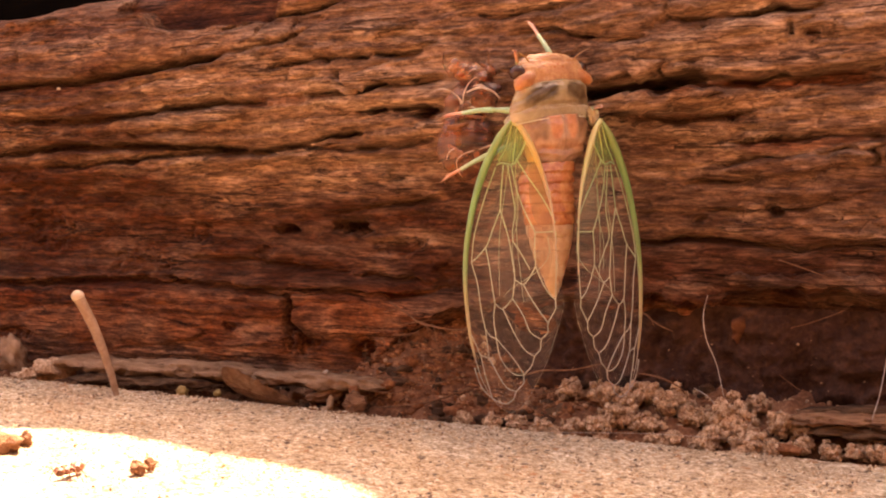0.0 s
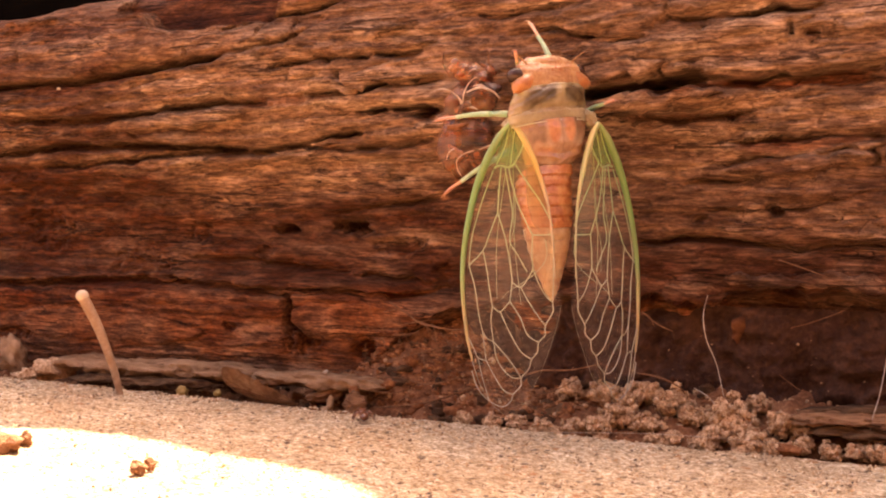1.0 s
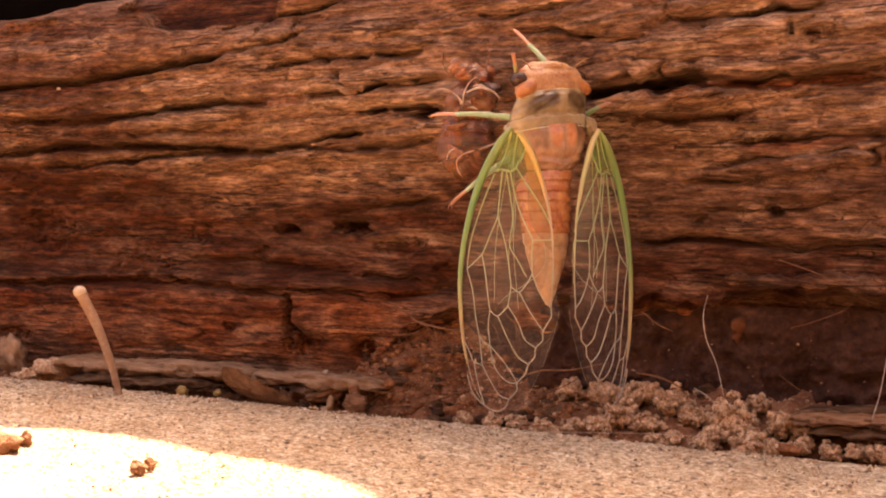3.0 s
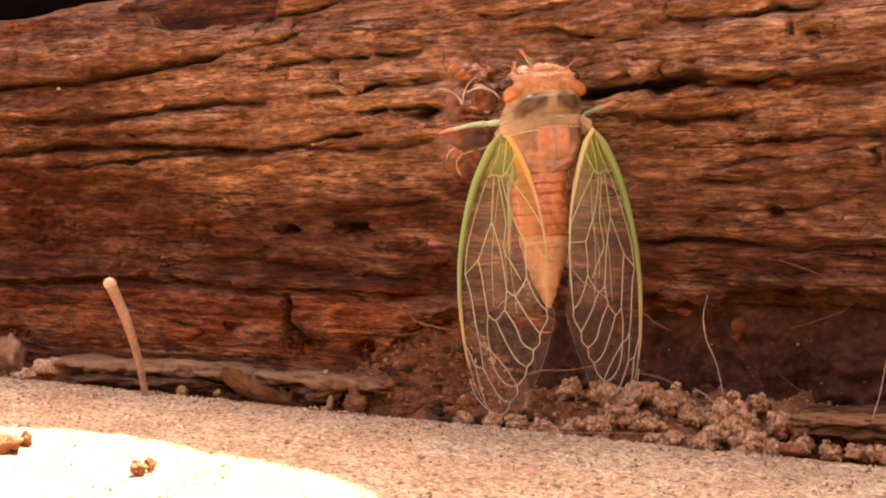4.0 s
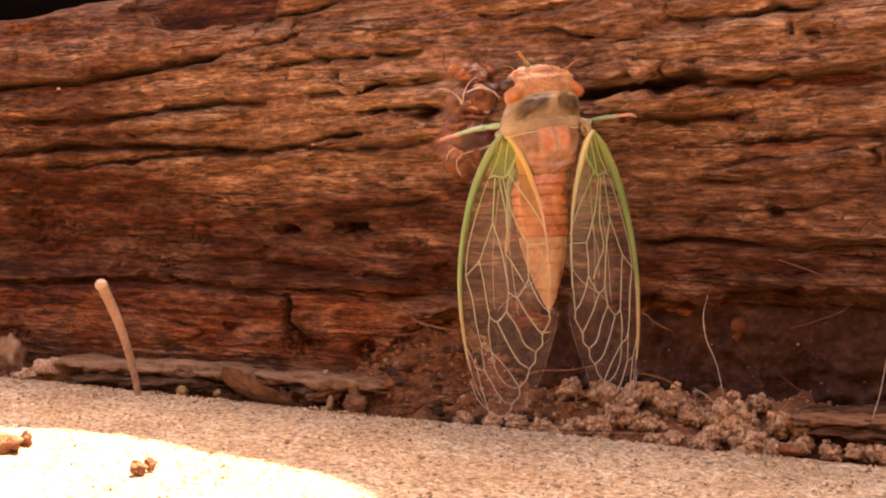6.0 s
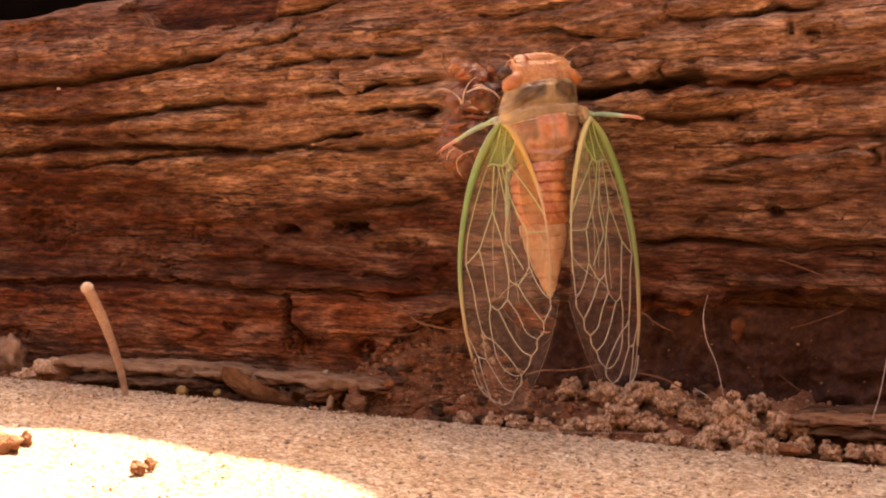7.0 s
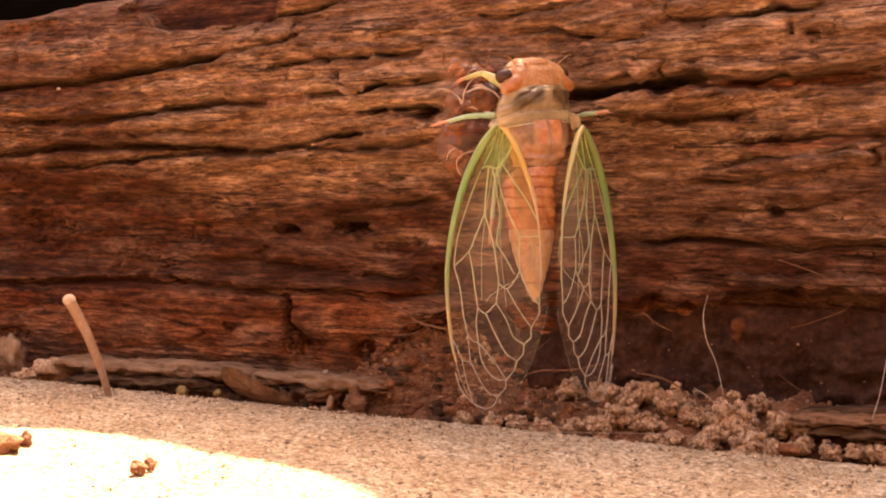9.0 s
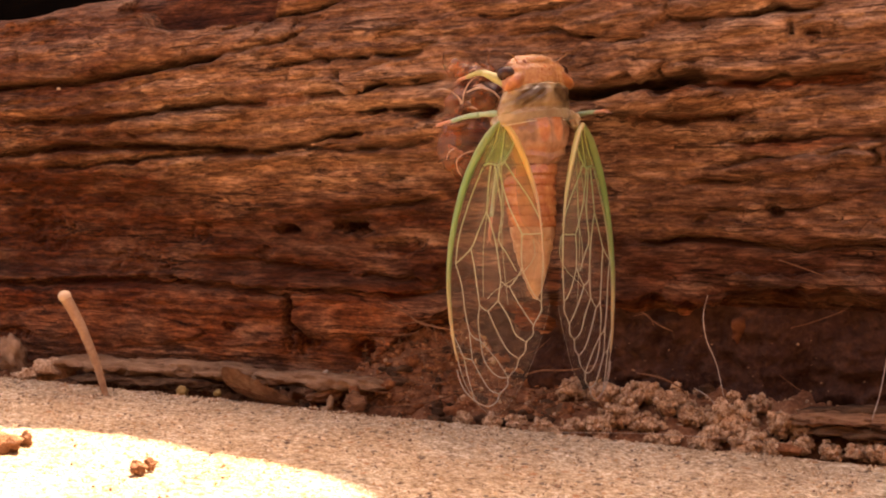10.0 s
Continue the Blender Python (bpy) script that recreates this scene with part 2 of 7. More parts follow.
PALE_EARTH = two_scale("pale_earth", (0.17, 0.085, 0.045), (0.32, 0.18, 0.105), (0.48, 0.31, 0.20), 600, 180, 0.85, 0.0008, 0.8)
CRUMB_YELLOW = two_scale("yellow_debris", (0.18, 0.10, 0.035), (0.27, 0.165, 0.06), (0.36, 0.24, 0.10), 1000, 300, 0.7)
CHIP = two_scale("rotten_chip", (0.045, 0.015, 0.007), (0.135, 0.047, 0.02), (0.23, 0.088, 0.038), 700, 260, 0.9, 0.0012, 1.0, stretch=(0.3, 0.95, 0.95))
DUSTY = two_scale("dusty_bark", (0.12, 0.055, 0.028), (0.27, 0.14, 0.075), (0.42, 0.245, 0.145), 800, 200, 0.9, 0.0016, 1.0, stretch=(0.25, 0.95, 0.95))
ROT = crumb_material("rotten_crumb", (0.16, 0.056, 0.026), (0.36, 0.148, 0.07), (0.56, 0.285, 0.155))
STALK_TIP = two_scale("stalk_tip", (0.378, 0.252, 0.158), (0.468, 0.333, 0.229), (0.558, 0.423, 0.308), 900, 200, 0.7)
SUN_CRUMB = two_scale("dark_wood_crumb", (0.11, 0.046, 0.022), (0.22, 0.098, 0.05), (0.33, 0.165, 0.088), 1500, 500, 0.85, 0.0006, 0.9)
STALK = two_scale("pale_stalk", (0.211, 0.113, 0.0638), (0.307, 0.175, 0.106), (0.422, 0.278, 0.181), 900, 200, 0.6)
# Shade on the wall is put into its nearly black colour.
SHADED_WALL = two_scale("shaded_wall", (0.003, 0.002, 0.0015), (0.005, 0.0035, 0.0025), (0.008, 0.005, 0.0035), 60, 8, 0.9, 0.002)
SHADED_WALL.node_tree.nodes["Principled BSDF"].inputs["Specular IOR Level"].default_value = 0.0
HEAD = flesh("head_skin", (0.25, 0.09, 0.028), (0.37, 0.16, 0.057), (0.47, 0.26, 0.115), 0.3, 0.34, 2600, 900)
EYE_DARK = flesh("eye_dark", (0.024, 0.0081, 0.0042), (0.0384, 0.0135, 0.00672), (0.0672, 0.0234, 0.0118), 0.1, 0.13)
EYE_DARK.node_tree.nodes["Principled BSDF"].inputs["Specular IOR Level"].default_value = 0.25
CHEEK = flesh("cheek_skin", (0.27, 0.08, 0.024), (0.37, 0.135, 0.044), (0.45, 0.20, 0.08), 0.35, 0.3, 2200, 700)
OCELLUS = flesh("ocellus_red", (0.32, 0.06, 0.025), (0.42, 0.10, 0.04), (0.5, 0.15, 0.06), 0.2, 0.15)
PRONOTUM = flesh("pronotum_skin", (0.21, 0.135, 0.07), (0.30, 0.205, 0.11), (0.39, 0.295, 0.17), 0.35, 0.22, 900, 330)
COLLAR = flesh("collar_skin", (0.22, 0.145, 0.077), (0.30, 0.21, 0.115), (0.39, 0.295, 0.17), 0.35, 0.3)
for skin in (PRONOTUM, COLLAR):
    skin.node_tree.nodes["Principled BSDF"].inputs["Specular IOR Level"].default_value = 0.3
RIM = flesh("pale_rim", (0.36, 0.28, 0.16), (0.46, 0.36, 0.22), (0.56, 0.46, 0.30))
ANAL = along_wing("inner_field", [(0.0, (0.42, 0.28, 0.05)), (0.16, (0.42, 0.22, 0.05)), (0.34, (0.42, 0.20, 0.08)), (1.0, (0.42, 0.30, 0.2))])
ANAL_PALE = along_wing("pale_inner_field", [(0.0, (0.36, 0.34, 0.12)), (0.2, (0.36, 0.32, 0.16)), (1.0, (0.38, 0.30, 0.22))])
for field, stops in ((ANAL, [(0.0, 0.62), (0.2, 0.42), (0.38, 0.22), (0.5, 0.08)]), (ANAL_PALE, [(0.0, 0.5), (0.2, 0.2), (0.5, 0.05)])):
    tree = field.node_tree
    ease = ramp(tree, [n for n in tree.nodes if n.type == "MAP_RANGE"][0].outputs[0], [(p, (a, a, a)) for p, a in stops])
    tree.links.new(ease.outputs[0], tree.nodes["Principled BSDF"].inputs["Alpha"])
MESO = flesh("mesonotum_skin", (0.25, 0.12, 0.062), (0.36, 0.185, 0.10), (0.46, 0.265, 0.155), 0.4, 0.12, 1300, 420)
FRONS = flesh("frons_skin", (0.25, 0.09, 0.03), (0.37, 0.16, 0.06), (0.49, 0.28, 0.13), 0.3, 0.3, 2600, 900)
ABDOMEN = flesh("abdomen_skin", (0.25, 0.066, 0.024), (0.42, 0.145, 0.053), (0.55, 0.25, 0.10), 0.3, 0.15, 2000, 700)
TAIL = flesh("tail_skin", (0.30, 0.12, 0.05), (0.42, 0.215, 0.10), (0.52, 0.33, 0.175), 0.35, 0.3, 1500, 500)
pigment(PRONOTUM, "dusk", (0.28, 0.24, 0.21))
pigment(MESO, "wedge", (1.35, 1.02, 0.80))
pigment(MESO, "dusk", (0.52, 0.49, 0.44))
LEG_GREEN = flesh("leg_green", (0.18, 0.27, 0.14), (0.25, 0.355, 0.21), (0.34, 0.43, 0.29))
LEG_YELLOW = flesh("leg_yellow", (0.28, 0.28, 0.10), (0.36, 0.36, 0.155), (0.46, 0.45, 0.23))
LEG_PINK = flesh("leg_pink", (0.34, 0.13, 0.075), (0.44, 0.195, 0.125), (0.53, 0.27, 0.19))
COSTA = along_wing("costa", [(0.0, (0.2, 0.247, 0.076)), (0.22, (0.115, 0.223, 0.0617)), (0.5, (0.16, 0.237, 0.0808)), (0.66, (0.34, 0.247, 0.114)), (1.0, (0.33, 0.218, 0.133))])
VEIN = along_wing("vein", [(0.0, (0.30, 0.27, 0.08)), (0.14, (0.22, 0.29, 0.12)), (0.36, (0.27, 0.31, 0.17)), (0.55, (0.33, 0.30, 0.21)), (1.0, (0.35, 0.265, 0.20))])
CLAVUS_PALE = along_wing("pale_clavus", [(0.0, (0.40, 0.34, 0.14)), (0.14, (0.36, 0.33, 0.14)), (0.3, (0.34, 0.32, 0.18)), (1.0, (0.36, 0.28, 0.2))])
CLAVUS = along_wing("clavus", [(0.0, (0.44, 0.30, 0.10)), (0.14, (0.42, 0.26, 0.06)), (0.24, (0.40, 0.27, 0.15)), (0.45, (0.40, 0.29, 0.19)), (1.0, (0.4, 0.26, 0.17))])
# Panel added out of view; dark so that it bounces little light.
PANEL = two_scale("dark_panel", (0.05, 0.03, 0.02), (0.08, 0.048, 0.03), (0.12, 0.075, 0.05), 30, 5, 0.8, 0.002)
MEMBRANE = membrane_material()
SHELL = shell_material()
SHELL_PALE = two_scale("shell_pale", (0.30, 0.18, 0.12), (0.44, 0.31, 0.23), (0.60, 0.47, 0.38), 900, 200, 0.15)

# ---------------------------------------------------------------- mesh helpers
def finish(bm, name, material, smooth=True):
    me = bpy.data.meshes.new(name)
    bm.to_mesh(me)
    bm.free()
    me.materials.append(material)
    me.polygons.foreach_set("use_smooth", [smooth] * len(me.polygons))
    me.update()
    return me


def part(name, bm, material, parent, label=""):
    """Links a bmesh, or a mesh, as one mesh object under a thing or a part."""
    me = bm if isinstance(bm, bpy.types.Mesh) else finish(bm, name, material)
    ob = new(name, me)
    ob.parent = parent
    return tagged(ob, label)


def spline(points, steps=6):
    """Points on a smooth curve through the given ones."""
    p = [Vector(q) for q in points]
    if len(p) < 3:
        return [p[0].lerp(p[-1], k / steps) for k in range(steps + 1)]
    p = [2 * p[0] - p[1]] + p + [2 * p[-1] - p[-2]]
    out = []
    for a, b, c, d in zip(p, p[1:], p[2:], p[3:]):
        for k in range(steps):
            s = k / steps
            out.append(0.5 * (2 * b + (c - a) * s + (2 * a - 5 * b + 4 * c - d) * s * s + (3 * b - a - 3 * c + d) * s ** 3))
    out.append(p[-2])
    return out


def tube(bm, points, radii, sides=8, steps=6, wobble=0.0):
    """A round, tapered tube along a smooth curve, closed at both ends. radii: from start to end."""
    path = spline(points, steps)
    n = len(path)
    rings = []
    side = None
    for k, q in enumerate(path):
        way = (path[min(k + 1, n - 1)] - path[max(k - 1, 0)]).normalized()
        side = way.orthogonal().normalized() if side is None else (side - way * side.dot(way)).normalized()
        up = way.cross(side)
        s = k / (n - 1) * (len(radii) - 1)
        j = min(int(s), len(radii) - 2)
        r = radii[j] * (1 - s + j) + radii[j + 1] * (s - j)
        r *= 1 + wobble * random.uniform(-1, 1)
        rings.append([bm.verts.new(q + r * (math.cos(a) * side + math.sin(a) * up)) for a in [2 * math.pi * i / sides for i in range(sides)]])
    for a, b in zip(rings, rings[1:]):
        for i in range(sides):
            bm.faces.new((a[i], a[(i + 1) % sides], b[(i + 1) % sides], b[i]))
    bm.faces.new(rings[0][::-1])
    bm.faces.new(rings[-1])
    return bm


def loft(bm, sections, sides=40, unit=1.0, steps=5):
    """A closed body through elliptic sections (z, half width, half depth, centre y)."""
    fine = []
    for a, b, k in [(a, b, k / steps) for a, b in zip(sections, sections[1:]) for k in range(steps)] + [(sections[-1], sections[-1], 0)]:
        e = k * k * (3 - 2 * k)
        fine.append([a[0] + (b[0] - a[0]) * k] + [a[i] + (b[i] - a[i]) * e for i in (1, 2, 3)])
    rings = []
    for z, a, b, y in fine:
        rings.append([bm.verts.new((unit * a * math.cos(t), unit * (y + b * math.sin(t)), unit * z)) for t in [2 * math.pi * i / sides for i in range(sides)]])
    for p, q in zip(rings, rings[1:]):
        for i in range(sides):
            bm.faces.new((p[i], p[(i + 1) % sides], q[(i + 1) % sides], q[i]))
    bm.faces.new(rings[0][::-1])
    bm.faces.new(rings[-1])
    bmesh.ops.recalc_face_normals(bm, faces=bm.faces)
    return bm


def ball(bm, centre, radii, detail=3, unit=1.0, turn=None):
    m = Matrix.Translation(Vector(centre) * unit) @ (turn or Matrix()) @ Matrix.Diagonal((*[r * unit for r in radii], 1))
    return bmesh.ops.create_icosphere(bm, subdivisions=detail, radius=1, matrix=m)["verts"]


def lump(bm, centre, size, seed, detail=2, rough=0.35, squash=(1, 1, 1)):
    """An uneven crumb of earth or wood."""
    verts = bmesh.ops.create_icosphere(bm, subdivisions=detail, radius=1)["verts"]
    off = Vector((seed * 3.17, seed * 1.71, seed * 0.57))
    for v in verts:
        d = v.co.normalized()
        r = 1 + rough * noise.noise(d * 1.6 + off) + 0.5 * rough * noise.noise(d * 4.1 + off)
        v.co = Vector(centre) + Vector((d.x * squash[0], d.y * squash[1], d.z * squash[2])) * r * size
    return verts


# ---------------------------------------------------------------- ground, slab, wall
def rim(coarse_lo, lo, hi, coarse_hi, step):
    """Even steps between lo and hi, then ever longer ones."""
    left = [lo - step * 1.6 ** k for k in range(1, 40) if lo - step * 1.6 ** k > coarse_lo]
    right = [hi + step * 1.6 ** k for k in range(1, 40) if hi + step * 1.6 ** k < coarse_hi]
    return np.array([coarse_lo] + left[::-1] + list(np.arange(lo, hi, step)) + right + [coarse_hi])


def build_ground():
    a = np.array([-400, -40, -4, -1, -0.4, 0, 0.4, 1, 4, 40, 400.0])
    gx, gy = np.meshgrid(a, a)
    ob = new("ground", grid_mesh("ground", gx, gy, np.full_like(gx, -0.03), SOIL))
    tagged(ob, "bare brown earth under and behind the slab", "ground", kind="structure")


def slab_height(u, w):
    """Relief of the slab's top, in millimetres."""
    return 0.10 * fbm(u / 9, w / 9, 3, 3) + 0.17 * fbm(u / 1.4, w / 1.4, 3, 5) - 0.25 * np.maximum(0, fbm(u / 2.2, w / 2.2, 2, 9) - 0.75)


def build_slab():
    us = rim(-900, -105, 75, 900, 0.36)
    edge = np.array([-14, -8, -4, -2, -1, -0.4, 0.0])
    ws = np.concatenate([[0.0, 0.15, 0.4], rim(0.6, 0.8, 75, 900, 0.36)[1:]])
    u, w = np.meshgrid(us, ws)
    ragged = 0.45 * fbm(us / 7, us * 0, 4, 40) + 0.2 * fbm(us / 1.2, us * 0, 3, 44)
    z = slab_height(u, w)
    z -= 0.5 * np.exp(-w / 0.5)
    w = w + 11.0 + ragged[None, :] * np.exp(-w / 2.0)
    # back face going down into the earth
    w = np.vstack([np.full((1, len(us)), 11.0) + ragged[None, :] * 0.6 - 0.2, w])
    z = np.vstack([np.full((1, len(us)), -26.0), z])
    u = np.vstack([u[:1], u])
    me = grid_mesh("pavement", u * MM, -w * MM, z * MM, CONCRETE)
    ob = new("pavement", me)
    ob.matrix_world = Matrix.Translation(LOG_O) @ pose(0, 0, 0, 0, 0, YAW)
    tagged(ob, "rough sandy concrete slab, partly in the sun", "pavement", kind="structure")


def build_sand():
    """Grains that stand out of the slab's worn top."""
    rng = np.random.RandomState(3)
    n = 17000
    u, w = rng.uniform(-100, 62, n), 11.4 + 64 * rng.uniform(0, 1, n) ** 1.35
    size = rng.choice([0.10, 0.13, 0.17, 0.22, 0.30], n, p=[0.3, 0.3, 0.22, 0.13, 0.05])
    z = slab_height(u, w) - 0.5 * np.exp(-(w - 11) / 0.5) + 0.15 * size
    turn = rng.uniform(0, math.pi, n)
    shape = np.array([[1, 0, 0], [0, 1, 0], [-1, 0, 0], [0, -1, 0], [0, 0, 0.75], [0, 0, -0.75]])
    jit = shape[None] * size[:, None, None] * rng.uniform(0.6, 1.5, (n, 6, 1))
    px = jit[..., 0] * np.cos(turn)[:, None] - jit[..., 1] * np.sin(turn)[:, None] + u[:, None]
    py = jit[..., 0] * np.sin(turn)[:, None] + jit[..., 1] * np.cos(turn)[:, None] - w[:, None]
    pz = jit[..., 2] + z[:, None]
    tris = np.array([[0, 1, 4], [1, 2, 4], [2, 3, 4], [3, 0, 4], [1, 0, 5], [2, 1, 5], [3, 2, 5], [0, 3, 5]])
    faces = (tris[None] + 6 * np.arange(n)[:, None, None]).reshape(-1, 3)
    me = bpy.data.meshes.new("sand_grains")
    me.from_pydata(np.stack([px, py, pz], -1).reshape(-1, 3) * MM, [], faces)
    me.materials.append(SAND)
    me.update()
    ob = new("sand_grains", me)
    ob.matrix_world = Matrix.Translation(LOG_O) @ pose(0, 0, 0, 0, 0, YAW)
    tagged(ob, "mixed sand grains standing out of the worn concrete", "sand", kind="stuff")


def build_shade_wall():
    """An added wall behind the timber, its top cut so that its shade falls on all but a corner of the slab."""
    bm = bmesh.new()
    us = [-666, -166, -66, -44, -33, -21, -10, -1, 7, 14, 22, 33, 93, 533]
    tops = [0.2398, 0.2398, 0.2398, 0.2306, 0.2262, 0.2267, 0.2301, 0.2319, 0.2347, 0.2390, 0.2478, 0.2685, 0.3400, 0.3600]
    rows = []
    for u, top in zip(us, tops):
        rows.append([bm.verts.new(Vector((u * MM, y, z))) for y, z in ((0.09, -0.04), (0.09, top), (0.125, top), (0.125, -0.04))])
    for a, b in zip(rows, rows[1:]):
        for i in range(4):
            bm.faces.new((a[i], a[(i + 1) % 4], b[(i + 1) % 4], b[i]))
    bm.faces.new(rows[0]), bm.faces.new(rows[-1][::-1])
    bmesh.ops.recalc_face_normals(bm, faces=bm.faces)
    ob = new("wall_back", finish(bm, "wall_back", SHADED_WALL, False))
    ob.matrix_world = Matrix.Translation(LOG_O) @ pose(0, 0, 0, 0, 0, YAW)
    tagged(ob, "added wall behind the timber, nearly black for shade", "wall", kind="structure")


def build_light_block():
    """A plain panel, added behind the camera, keeps low sky light off the timber."""
    bm = bmesh.new()
    bmesh.ops.create_cube(bm, size=1, matrix=Matrix.Translation((0, -0.62, 0.27)) @ Matrix.Diagonal((4, 0.03, 0.62, 1)))
    ob = new("wall_front", finish(bm, "wall_front", PANEL, False))
    tagged(ob, "dark brown panel added out of view to block low light", "wall", kind="structure")


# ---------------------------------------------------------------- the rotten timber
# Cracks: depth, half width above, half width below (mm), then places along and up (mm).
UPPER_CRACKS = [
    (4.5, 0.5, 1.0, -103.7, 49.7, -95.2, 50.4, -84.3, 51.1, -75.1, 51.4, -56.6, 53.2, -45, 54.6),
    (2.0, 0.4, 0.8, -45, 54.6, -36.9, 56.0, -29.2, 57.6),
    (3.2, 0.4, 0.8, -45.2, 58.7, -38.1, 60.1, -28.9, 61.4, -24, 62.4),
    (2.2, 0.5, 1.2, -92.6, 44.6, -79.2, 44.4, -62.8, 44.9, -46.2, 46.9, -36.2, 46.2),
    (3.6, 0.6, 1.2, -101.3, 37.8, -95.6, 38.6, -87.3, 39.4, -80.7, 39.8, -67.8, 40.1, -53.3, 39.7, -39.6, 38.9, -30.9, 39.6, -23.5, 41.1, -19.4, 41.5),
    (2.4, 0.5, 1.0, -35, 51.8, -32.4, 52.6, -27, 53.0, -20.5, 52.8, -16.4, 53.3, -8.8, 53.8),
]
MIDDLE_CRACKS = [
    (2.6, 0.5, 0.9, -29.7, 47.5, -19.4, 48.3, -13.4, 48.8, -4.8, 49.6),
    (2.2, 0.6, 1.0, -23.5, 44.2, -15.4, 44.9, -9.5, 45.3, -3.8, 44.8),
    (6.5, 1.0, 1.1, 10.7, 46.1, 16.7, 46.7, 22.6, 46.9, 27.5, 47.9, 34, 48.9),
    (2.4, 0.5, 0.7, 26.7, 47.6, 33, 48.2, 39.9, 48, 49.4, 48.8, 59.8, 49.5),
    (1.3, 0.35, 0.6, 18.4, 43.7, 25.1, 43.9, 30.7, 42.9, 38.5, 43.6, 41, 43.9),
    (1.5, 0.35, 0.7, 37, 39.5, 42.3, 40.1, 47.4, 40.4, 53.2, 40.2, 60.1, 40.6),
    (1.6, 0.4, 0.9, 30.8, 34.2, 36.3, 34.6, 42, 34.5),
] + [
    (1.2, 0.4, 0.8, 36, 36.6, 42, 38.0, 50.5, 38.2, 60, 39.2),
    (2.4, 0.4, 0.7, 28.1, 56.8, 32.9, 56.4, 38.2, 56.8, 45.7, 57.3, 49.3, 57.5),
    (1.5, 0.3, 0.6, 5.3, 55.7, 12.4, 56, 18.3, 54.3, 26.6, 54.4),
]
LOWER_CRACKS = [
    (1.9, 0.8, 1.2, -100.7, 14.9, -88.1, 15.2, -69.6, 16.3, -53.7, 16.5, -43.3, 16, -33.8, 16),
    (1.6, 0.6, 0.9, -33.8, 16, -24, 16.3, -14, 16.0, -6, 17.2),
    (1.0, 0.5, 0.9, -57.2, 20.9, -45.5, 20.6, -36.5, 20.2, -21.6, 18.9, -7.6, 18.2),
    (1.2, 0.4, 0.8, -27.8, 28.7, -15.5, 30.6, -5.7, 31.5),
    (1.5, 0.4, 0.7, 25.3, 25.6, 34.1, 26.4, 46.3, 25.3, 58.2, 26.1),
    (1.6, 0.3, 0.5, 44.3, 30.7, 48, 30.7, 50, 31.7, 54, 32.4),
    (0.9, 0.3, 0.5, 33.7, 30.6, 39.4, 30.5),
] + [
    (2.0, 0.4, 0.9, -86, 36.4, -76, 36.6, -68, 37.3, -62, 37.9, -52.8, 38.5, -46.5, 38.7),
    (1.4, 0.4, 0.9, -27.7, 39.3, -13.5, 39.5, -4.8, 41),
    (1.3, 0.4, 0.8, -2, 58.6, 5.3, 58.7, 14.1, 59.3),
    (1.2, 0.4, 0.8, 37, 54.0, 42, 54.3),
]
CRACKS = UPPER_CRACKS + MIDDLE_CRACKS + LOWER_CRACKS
# Recessed rotten bands, coloured darker for their shade too, and, with a minus, sound plates that stand proud: depth,
# tone, then place along, upper and lower edge (mm).
RECESSES = [
    (1.6, 0.8, 24.2, 47.0, 46.2, 29.1, 48.2, 46.3, 37.6, 48.3, 46.5, 45.8, 48.2, 46.7, 51.6, 48.6, 46.9, 57.7, 49.1, 47.4),
    (1.2, 0.7, 37.8, 39.5, 38.4, 41.5, 39.9, 38.0, 46.0, 40.3, 38.4, 50.3, 40.7, 38.8, 57.9, 40.8, 39.6),
    (0.9, 0.5, 22.6, 43.7, 42.6, 29.9, 43.5, 42.1, 37.7, 43.8, 42.7, 40.7, 43.6, 43.0),
    (1.2, 0.6, -95.2, 50.5, 49.1, -87.0, 50.9, 48.3, -75.1, 51.4, 48.8, -63.8, 52.6, 51.0, -55.4, 53.6, 52.7),
    (0.9, 0.5, -95.3, 46.7, 45.4, -87.2, 45.3, 43.7, -77.9, 44.5, 43.1, -69.0, 44.8, 43.4),
] + [
    (0.8, 0.4, -42.8, 46.7, 46.0, -37.3, 47.5, 45.7, -29.7, 47.7, 46.1, -23.5, 47.7, 46.9),
    (-1.7, -0.6, 18.4, 45.4, 43.8, 23.4, 46.2, 43.5, 30.7, 45.9, 43.6, 37.7, 46.3, 44.0, 39.3, 46.0, 44.5),
    (-1.0, -0.5, 35.9, 36.6, 35.5, 42.3, 37.7, 35.2, 48.9, 38.4, 36.0, 57.9, 39.6, 37.1),
    (-1.3, -0.5, 22.6, 42.9, 39.9, 30.7, 42.7, 39.7, 37.7, 43.2, 40.6, 39.2, 42.8, 40.9),
    (-0.7, -0.4, -27.6, 51.9, 47.9, -23.4, 52.1, 48.1, -15.4, 52.0, 48.6, -9.5, 52.0, 48.9),
]
